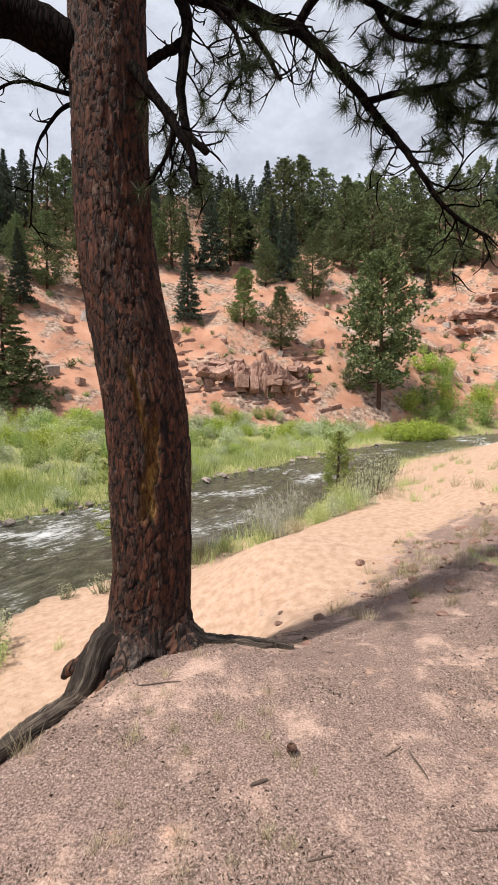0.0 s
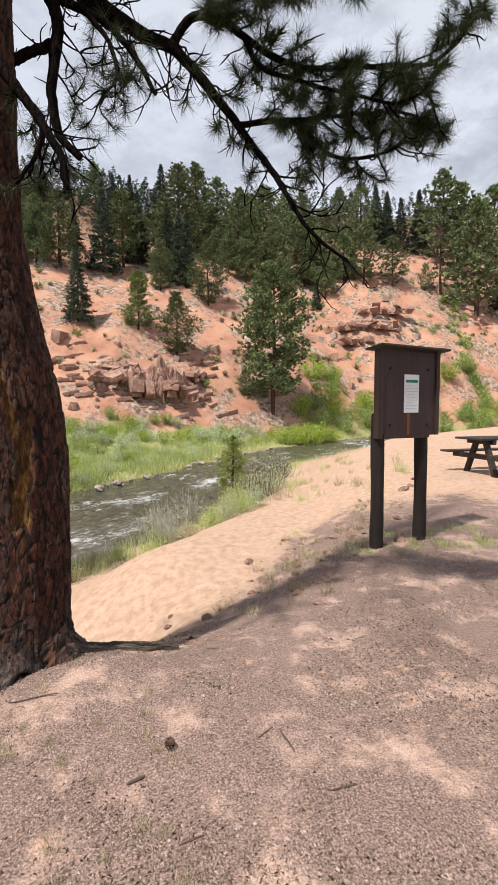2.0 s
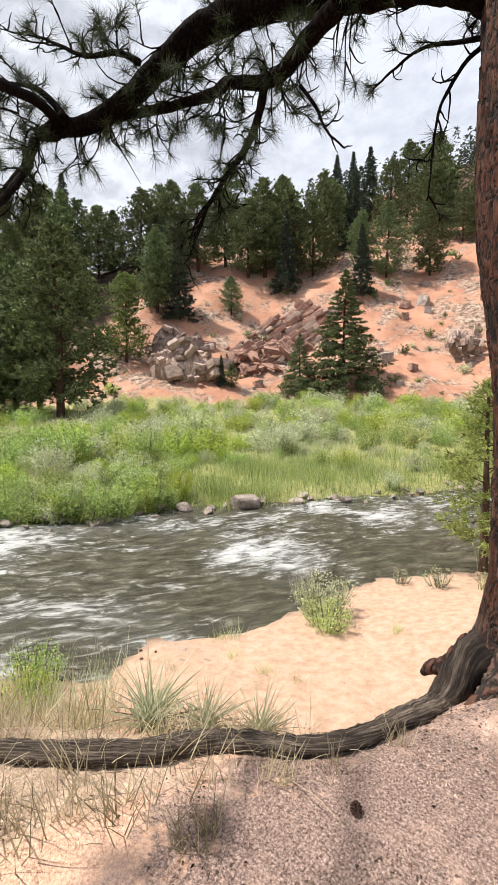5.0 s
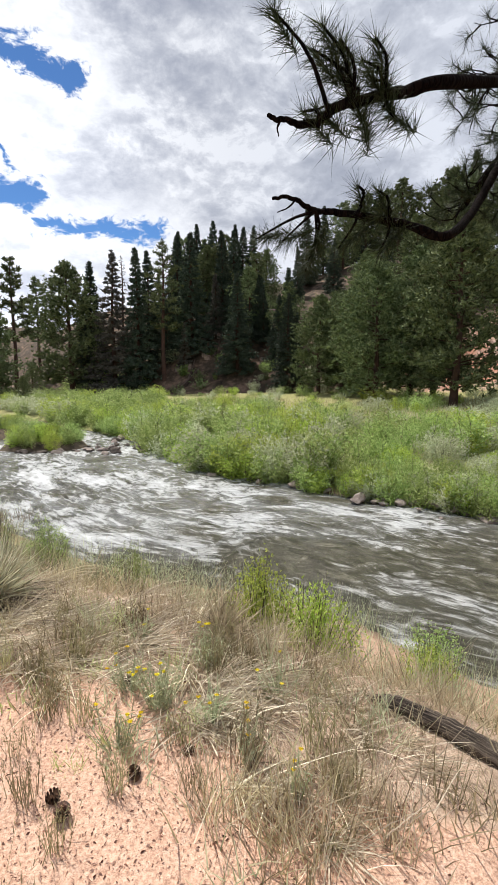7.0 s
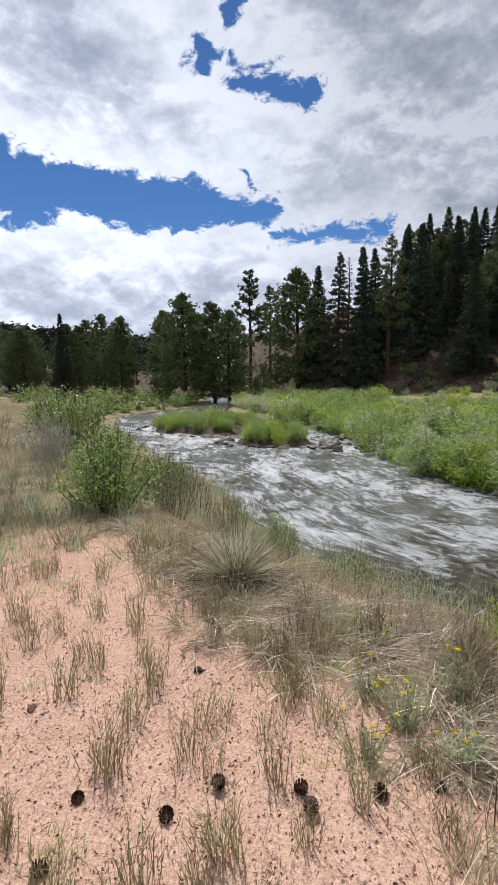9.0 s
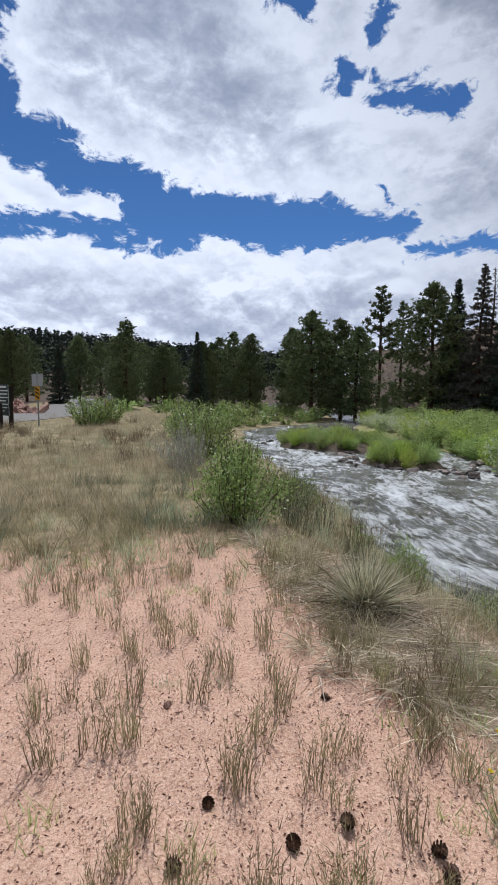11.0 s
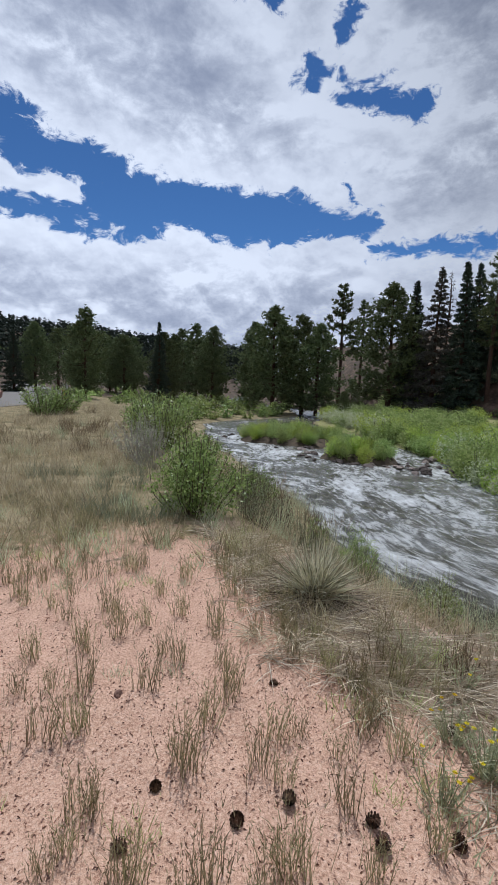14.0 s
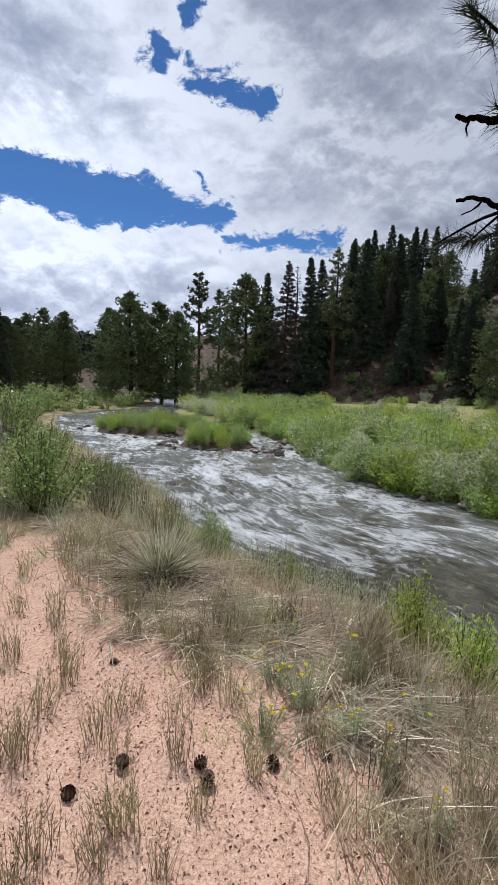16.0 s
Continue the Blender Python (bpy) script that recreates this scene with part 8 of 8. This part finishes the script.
# shrubs of the downstream bank
for kind, mat, x, y, h, w, lab in (("bush", LEAF, -5.62, -4.0, 1.15, 1.0, "green leafy bush on the bank"), ("bush", LEAF, -6.4, -4.6, 1.1, 0.8, "green leafy bush on the bank"), ("wand", WAND, -5.9, -3.2, 0.8, 0.9, "olive wand-like shrub on the bank"), ("wand", WAND, -6.3, -3.6, 0.95, 0.8, "olive wand-like shrub on the bank"), ("wand", WAND, -6.0, -2.6, 0.7, 0.9, "olive wand-like shrub on the bank"), ("wand", WAND, -5.7, -2.2, 0.6, 0.9, "olive wand-like shrub on the bank"), ("wand", WAND, -6.2, -1.9, 0.75, 0.8, "olive wand-like shrub on the bank"), ("wand", WAND, -5.6, -1.2, 0.65, 0.9, "olive wand-like shrub on the bank"), ("wand", WAND, -7.0, -4.0, 1.0, 0.8, "olive wand-like shrub on the bank"), ("wand", SAGE, -5.2, -0.9, 0.7, 0.8, "grey-green wand-like shrub on the bank"), ("wand", SAGE, -5.0, -0.3, 0.7, 0.8, "grey-green wand-like shrub on the bank"), ("wand", WAND, -4.6, 0.1, 0.75, 0.7, "olive wand-like shrub on the bank"),
                                   ("sage", WILLOW, -7.6, -3.0, 0.9, 0.7, "green leafy shrub on the bank"), ("wand", SAGE, -6.3, -0.6, 0.8, 0.8, "grey-green wand-like shrub on the bank"), ("reed", WILLOW, -7.3, -2.2, 0.95, 1.0, "tall green rushes on the bank"), ("reed", WILLOW, -6.6, -1.0, 0.8, 1.0, "tall green rushes on the bank"),
                                   ("bush", BRIGHT, -3.75, 0.62, 0.8, 0.75, "bright green leafy bush above the water"), ("bush", BRIGHT, -3.95, 0.25, 0.7, 0.7, "bright green leafy bush above the water"), ("reed", WILLOW, -4.3, 0.35, 0.6, 0.7, "tall green rushes on the bank"), ("silver", SAGE, -3.9, 0.85, 0.9, 0.6, "thin grey shrub on the bank"),
                                   ("leafy", BRIGHT, -4.5, 2.0, 0.5, 1.2, "bright green leafy bush above the water"), ("leafy", WILLOW, -4.9, 2.3, 0.6, 1.0, "green leafy bush above the water"),
                                   ("silver", SAGE, -7.9, -6.6, 1.1, 1.0, "thin grey shrub on the flat"), ("silver", SAGE, -8.4, -7.4, 1.1, 1.1, "thin grey shrub on the flat"), ("leafy", LEAF, -10.5, -8.4, 1.5, 1.1, "green willow bush on the flat"), ("leafy", LEAF, -11.8, -9.4, 1.6, 1.1, "green willow bush on the flat"), ("leafy", LEAF, -13.2, -11, 1.6, 1.2, "green willow bush on the flat"),
                                   ("leafy", LEAF, -9.6, -6.6, 1.2, 1.0, "green willow bush on the flat"), ("leafy", LEAF, -9.0, -5.2, 1.0, 1.0, "green willow bush on the flat"), ("leafy", LEAF, -14.6, -18.0, 1.7, 1.2, "bright rounded bush beside the road"), ("leafy", LEAF, -15.9, -18.4, 1.6, 1.3, "bright rounded bush beside the road"), ("leafy", LEAF, -8.7, -18.5, 0.9, 1.5, "low green bush beside the road"),
                                   ("leafy", LEAF, -10.0, -19.0, 0.9, 1.3, "low green bush beside the road"), ("leafy", LEAF, -15, -12.5, 1.6, 1.2, "green willow bush on the flat"), ("leafy", LEAF, -17, -13.5, 1.7, 1.2, "green willow bush on the flat"), ("leafy", LEAF, -20, -16.5, 1.8, 1.2, "green willow bush on the flat"), ("leafy", LEAF, -10.6, -5.6, 1.0, 0.9, "green willow bush on the flat"), ("sage", SAGE, -8.2, -3.9, 0.9, 0.9, "grey-green shrub on the bank")):
    shrub(kind, mat, x, y, h, w, lab, int(rng.integers(2)), group="shrubs of the downstream bank")


# ---- yellow flowers ----
def flower_clump(x, y, size, heads, seed):
    r = np.random.default_rng(seed)
    at = thing("flowering_herb", pose(x, y, spot(x, y)) @ Matrix.Scale(size * 0.85, 4), "grey-green herb with small yellow flowers", "flower", "yellow flowers on the bank")
    stem, petal = Geo(), Geo()
    for k in range(heads * 5):
        a, q = r.uniform(0, 6.28), r.uniform(0, 0.10)
        tip = np.array([math.cos(a) * q * 1.6, math.sin(a) * q * 1.6, r.uniform(0.14, 0.27)])
        foot = np.array([math.cos(a) * q * 0.5, math.sin(a) * q * 0.5, -0.01])
        tube(stem, smooth_path([foot, (foot + tip) / 2 + r.normal(0, 0.01, 3), tip], 5), (0.003, 0.003, 0.002, 0.002, 0.0015), 3)
        m = 9
        blades(stem, foot + (tip - foot) * r.uniform(0.1, 0.9, m)[:, None], r.normal(0, 1, (m, 3)) + np.array([0, 0, 0.6]), 0.045, 0.007, 0.2, parts=1)
        if k < heads:
            ang = np.arange(9) / 9 * 6.283
            blades(petal, np.repeat(tip[None], 9, 0), np.column_stack((np.cos(ang), np.sin(ang), np.full(9, 0.25))), 0.017, 0.012, 0.0, parts=2)
    part("stem", stem, SAGE, at)
    part("blossom", petal, YELLOW, at)


for n, (x, y, s, h) in enumerate(((-2.5, -0.62, 1.0, 5), (-2.75, -0.45, 1.1, 8), (-2.9, -0.62, 1.0, 5), (-2.35, -0.05, 1.0, 4), (-2.6, -0.2, 1.0, 4), (-3.1, -0.2, 1.1, 4), (-2.15, 0.1, 0.9, 3), (-2.75, 0.15, 1.0, 3), (-3.4, -0.6, 1.0, 3))):
    flower_clump(x, y, s, h, 40 + n)


# ---- pine cones, sticks and litter ----
CONE = leafy("cone_scales", (0.014, 0.008, 0.006), (0.16, 0.09, 0.055), 0.7, 0.0, 0.2)
cone_geo = Geo()
for k in range(58):
    u = k / 57
    a = k * 2.39996
    r0 = 0.036 * math.sin(math.pi * (0.12 + 0.80 * u)) ** 0.75
    p = np.array([math.cos(a) * r0 * 0.45, math.sin(a) * r0 * 0.45, 0.100 * u])
    o = np.array([math.cos(a), math.sin(a), 0.45 - 0.2 * u])
    s = np.array([-math.sin(a), math.cos(a), 0]) * 0.0085
    tip = p + o * r0 * 0.85
    cone_geo.add([p - s * 0.5, p + s * 0.5, tip + s, tip + np.array([0, 0, 0.004]) + o * 0.006, tip - s, p + np.array([0, 0, -0.006]), tip - np.array([0, 0, 0.005])], [(0, 1, 2, 4), (5, 6, 2, 1), (0, 4, 6, 5), (4, 2, 3, 3)][:3])
    cone_geo.add([tip + s, tip + np.array([0, 0, 0.004]) + o * 0.007, tip - s, tip - np.array([0, 0, 0.005])], [(0, 1, 2), (0, 2, 3)])
zz = np.linspace(0.0, 0.100, 7)
tube(cone_geo, np.stack((zz * 0, zz * 0, zz), 1), 0.014 * np.sin(np.pi * (0.15 + 0.75 * zz / 0.100)) + 0.003, 8)
cone_me = cone_geo.mesh("cone")
cone_me.materials.append(CONE)
for x, y, s, lie in ((0.19, 2.02, 0.95, 30), (0.43, 3.4, 0.8, 80), (-1.02, 1.56, 0.95, 70), (-2.02, -1.32, 1.1, 60), (-2.2, -1.16, 1.1, 40), (-2.28, -0.87, 1.1, 50), (-2.18, -0.80, 1.2, 15), (-2.31, -0.52, 1.15, 60),
                     (-1.98, -1.70, 1.0, 75), (-1.70, -1.60, 1.1, 60), (-2.42, -0.33, 1.0, 80), (-2.86, -1.53, 0.9, 80), (-2.96, -0.60, 0.9, 60), (-0.95, 1.25, 0.9, 80), (-4.6, 3.45, 0.7, 80), (-4.45, 3.3, 0.7, 80), (-4.4, 3.5, 0.6, 80)):
    ob = new("pine_cone", cone_me)
    ob.matrix_basis = pose(x, y, spot(x, y) + 0.004 * s, lie, rng.uniform(-20, 20), rng.uniform(0, 360)) @ Matrix.Scale(s * 0.53, 4)
    tagged(ob, "open brown pine cone lying on the ground", "pine cone", "fallen pine cones")

STICK = plain("dead_stick", (0.05, 0.035, 0.028), (0.15, 0.11, 0.09), 0.9, 20)
for x, y, l, r_, turn in ((0.04, 1.849, 0.075, 0.014, 20), (0.75, 1.95, 0.16, 0.008, 95), (0.25, 1.5, 0.09, 0.006, 10), (-0.5, 2.45, 0.22, 0.006, 5), (-0.42, 2.05, 0.14, 0.004, 40), (0.9, 1.62, 0.12, 0.008, 0), (0.55, 3.0, 0.12, 0.006, -20), (0.66, 2.02, 0.1, 0.006, 30), (1.5, 2.6, 0.15, 0.006, 70), (-2.85, -1.1, 0.3, 0.006, 30)):
    g = Geo()
    l, r_ = l * 0.55, r_ * 0.6
    xs = np.linspace(-l, l, 7)
    tube(g, np.stack((xs, 0.08 * l * np.sin(xs * 20), r_ * 0.7 + 0 * xs), 1), r_ * (1 - 0.5 * np.abs(xs / l) ** 3), 7, 0.2, 4)
    ob = part("stick", g, STICK, soft=True)
    ob.matrix_basis = pose(x, y, spot(x, y), 0, 0, turn)
    tagged(ob, "short dead stick lying on the needle litter", "stick", "sticks on the ground")


for x0, y0, x1, y1, up_, r_ in ((-47.4, -0.8, -49.4, 1.6, 1.3, 0.13), (-48.2, 0.2, -50.6, 1.2, 1.6, 0.10), (-51.0, 3.2, -53.2, 4.2, 0.6, 0.11)):
    g = Geo()
    u_ = np.linspace(0, 1, 9)
    z0_, z1_ = spot(x0, y0) + 0.05, spot(x1, y1) + up_ * 0.4
    tube(g, np.column_stack((x0 + (x1 - x0) * u_, y0 + (y1 - y0) * u_, z0_ + (z1_ - z0_) * u_)), r_ * (1 - 0.5 * u_), 8, 0.2, 6)
    tagged(part("fallen_log", g, STICK, soft=True), "grey fallen log on the wooded slope", "log", "fallen logs on the slope")


def crumbs(name, n, x0, x1, y0, y1, keep, size, mat, label):
    x, y = rng.uniform(x0, x1, n * 3), rng.uniform(y0, y1, n * 3)
    ok = rng.random(n * 3) < keep(x, y)
    x, y = x[ok][:n], y[ok][:n]
    c = np.column_stack((x, y, ground(x, y) + 0.002))
    s = (size[0] + (size[1] - size[0]) * rng.random(len(x)) ** 2)[:, None]
    a = rng.normal(size=(len(x), 3)) * np.array([1, 1, 0.35])
    b = rng.normal(size=(len(x), 3)) * np.array([1, 1, 0.35])
    a, b = unit(a) * s, unit(b) * s * 0.6
    up_ = np.array([[0, 0, 1.0]]) * s * 0.7
    v = np.stack((c - a * 0.5, c + a * 0.6, c + b * 0.7, c + up_ * 0.6), 1)
    o = (np.arange(len(x)) * 4)[:, None]
    g = Geo()
    g.add(v.reshape(-1, 3), np.concatenate([o + np.array([t]) for t in ((0, 1, 3), (1, 2, 3), (2, 0, 3))]))
    tagged(part(name, g, mat), label, "litter", kind="stuff")


CHIPS = leafy("litter_chips", (0.030, 0.020, 0.016), (0.55, 0.42, 0.36), 0.9, 0.0, 0.0, 0.1)
GRIT = leafy("gravel_grains", (0.09, 0.045, 0.032), (0.76, 0.53, 0.40), 0.9, 0.0, 0.0, 0.1)
DRY_NEEDLES = leafy("fallen_needles", (0.10, 0.06, 0.035), (0.40, 0.28, 0.18), 0.8, 0.1, 0.0)
in_litter = lambda x, y: smooth(0.2, -0.3, np.where(line_dist(x, y, EDGE)[1] < 0, 1, -1) * line_dist(x, y, EDGE)[0] - 0.9 * smooth(0.1, 1.2, x)) * smooth(-1.5, -0.3, x + 0.45 * y) * smooth(-0.2, 0.05, fbm(x * 1.2, y * 1.2, 107))
crumbs("bark_chips", 42000, -1.8, 3.6, 0.9, 5.0, lambda x, y: in_litter(x, y) * np.exp(-np.hypot(x - 0.2, y - 1.2) / 2.2) * 1.5, (0.006, 0.022), CHIPS, "crumbled bark and needle litter under the pine")
crumbs("gravel", 56000, -5.0, 0.8, -5.5, 0.6, lambda x, y: np.exp(-np.hypot(x + 1.0, y + 1.0) / 2.7) * (line_dist(x, y, EDGE)[1] > 0) * 1.6, (0.004, 0.019), GRIT, "coarse pink granite grit on the bare sand")
crumbs("gravel", 5000, -4.5, 2.5, 3.0, 9, lambda x, y: np.exp(-np.hypot(x + 1, y - 4) / 2.5) * (line_dist(x, y, EDGE)[1] < 0), (0.004, 0.016), GRIT, "coarse grit on the beach")
q = np.column_stack((rng.uniform(-1.6, 3.4, 9000), rng.uniform(0.9, 5.0, 9000)))
q = q[rng.random(len(q)) < in_litter(q[:, 0], q[:, 1])]
w = rng.normal(size=(len(q), 3)) * np.array([1, 1, 0.12])
g = Geo()
blades(g, np.column_stack((q, ground(q[:, 0], q[:, 1]) + 0.006)), w, rng.uniform(0.05, 0.14, len(q)), 0.0022, 0.0, parts=1)
tagged(part("fallen_needles", g, DRY_NEEDLES), "brown fallen pine needles", "litter", kind="stuff")

# ---- more forest: upper slopes and the dark woods to the west ----
def woods(n, area, kinds, tall, seed, sparse=0.0):
    r = np.random.default_rng(seed)
    got = 0
    for _ in range(n * 30):
        x, y = r.uniform(area[0], area[1]), r.uniform(area[2], area[3])
        d, s = line_dist(np.array([x]), np.array([y]), HILL_FOOT)
        if s[0] > 0 or d[0] < area[4] or d[0] > area[5] or fbm(np.array([x * 0.06]), np.array([y * 0.06]), 111)[0] < sparse:
            continue
        conifer(kinds[r.integers(len(kinds))], x, y, r.uniform(*tall), int(r.integers(3)), 0.8)
        got += 1
        if got >= n:
            return


woods(32, (-20, 70, 66, 112, 24, 47), "ppsps", (6, 11), 1)
woods(15, (-62, -18, 30, 80, 18, 48), "ppps", (8, 12), 2)
woods(24, (-82, -50, -4, 34, 14, 36), "sspsp", (7, 10), 3)
woods(26, (-68, -46, -12, 20, 1.5, 16), "ssnsb", (4.5, 8.5), 4)
WOODS_DARK = leafy("distant_woods", (0.013, 0.021, 0.015), (0.042, 0.058, 0.038), 0.9, 0.0, 0.0)
SOUTH_WOODS = Geo()
r_ = np.random.default_rng(5)
xs_, ys_ = r_.uniform(-420, -40, 22000), r_.uniform(-480, -30, 22000)
keep_ = (line_dist(xs_, ys_, SHORE)[1] > 0) & (np.hypot(xs_, ys_) > 140) & (np.abs(np.arctan2(ys_, xs_) + 2.45) < 0.75)
xs_, ys_ = xs_[keep_][:5000], ys_[keep_][:5000]
zs_ = ground(xs_, ys_)
for x, y, z in zip(xs_, ys_, zs_):
    h = r_.uniform(6, 11)
    m = 34
    u = r_.random(m) ** 0.8
    a = r_.uniform(0, 6.283, m)
    rad = h * 0.17 * (1 - u) ** 0.8 * r_.uniform(0.3, 1.0, m)
    b = np.column_stack((x + np.cos(a) * rad, y + np.sin(a) * rad, z + h * (0.08 + 0.9 * u)))
    blades(SOUTH_WOODS, b, np.column_stack((np.cos(a), np.sin(a), np.full(m, 0.3))) + r_.normal(0, 0.4, (m, 3)), h * 0.17, h * 0.10, 0.3, parts=1)
# and behind the crest of the near hill
CREST_WOODS = Geo()
bx_, by_ = r_.uniform(-90, 80, 9000), r_.uniform(10, 150, 9000)
bd_, bs_ = line_dist(bx_, by_, HILL_FOOT)
ok_ = (bs_ < 0) & (bd_ > 47) & (bd_ < 60)
bx_, by_ = bx_[ok_][:620], by_[ok_][:620]
for x, y, z in zip(bx_, by_, ground(bx_, by_)):
    h = r_.uniform(4, 8)
    m = 110
    u = r_.random(m) ** 0.8
    a = r_.uniform(0, 6.283, m)
    rad = h * 0.19 * (1 - u) ** 0.8 * r_.uniform(0.3, 1.0, m)
    b = np.column_stack((x + np.cos(a) * rad, y + np.sin(a) * rad, z + h * (0.08 + 0.9 * u)))
    blades(CREST_WOODS, b, np.column_stack((np.cos(a), np.sin(a), np.full(m, 0.3))) + r_.normal(0, 0.4, (m, 3)), h * 0.075, h * 0.036, 0.3, parts=1)
tagged(part("crest_woods", CREST_WOODS, NEEDLES_SPRUCE), "conifer woods behind the crest of the hill", "forest", kind="stuff")
tagged(part("far_woods", SOUTH_WOODS, WOODS_DARK), "dark conifer woods on the distant hills", "forest", kind="stuff")


# ---- the farthest of the many, past what one could count ----
def join_far(kind, keep, name, label, category):
    obs = [o for o in scene.collection.objects if o.parent is None and o.name.split(".")[0] == kind]
    obs.sort(key=lambda o: math.hypot(o.matrix_basis.translation.x, o.matrix_basis.translation.y))
    verts, faces, slots, mats, total = [], [], [], [], 0
    for o in obs[keep:]:
        for piece in (o, *o.children):
            me = piece.data
            if me is None:
                continue
            m = np.array(o.matrix_basis if piece is o else o.matrix_basis @ piece.matrix_basis)
            v = np.empty(len(me.vertices) * 3)
            me.vertices.foreach_get("co", v)
            v = v.reshape(-1, 3) @ m[:3, :3].T + m[:3, 3]
            if me.materials[0] not in mats:
                mats.append(me.materials[0])
            verts.append(v)
            faces.extend([[total + k for k in p.vertices] for p in me.polygons])
            slots.extend([mats.index(me.materials[0])] * len(me.polygons))
            total += len(v)
        for piece in (*o.children, o):
            bpy.data.objects.remove(piece)
    me = bpy.data.meshes.new(name)
    me.from_pydata(np.concatenate(verts).tolist(), [], faces)
    for m in mats:
        me.materials.append(m)
    me.polygons.foreach_set("material_index", slots)
    tagged(new(name, me), label, category, kind="stuff")


join_far("rock_block", 290, "scree", "broken red granite blocks strewn over the upper slope", "rock")
join_far("hill_shrub", 290, "hill_scrub", "low green scrub over the upper slope", "shrub")
join_far("bunchgrass", 290, "far_bunchgrass", "tufts of brown and grey-green grass over the dry flat", "grass")
join_far("willow", 290, "far_willows", "dense green willows of the far flat", "shrub")
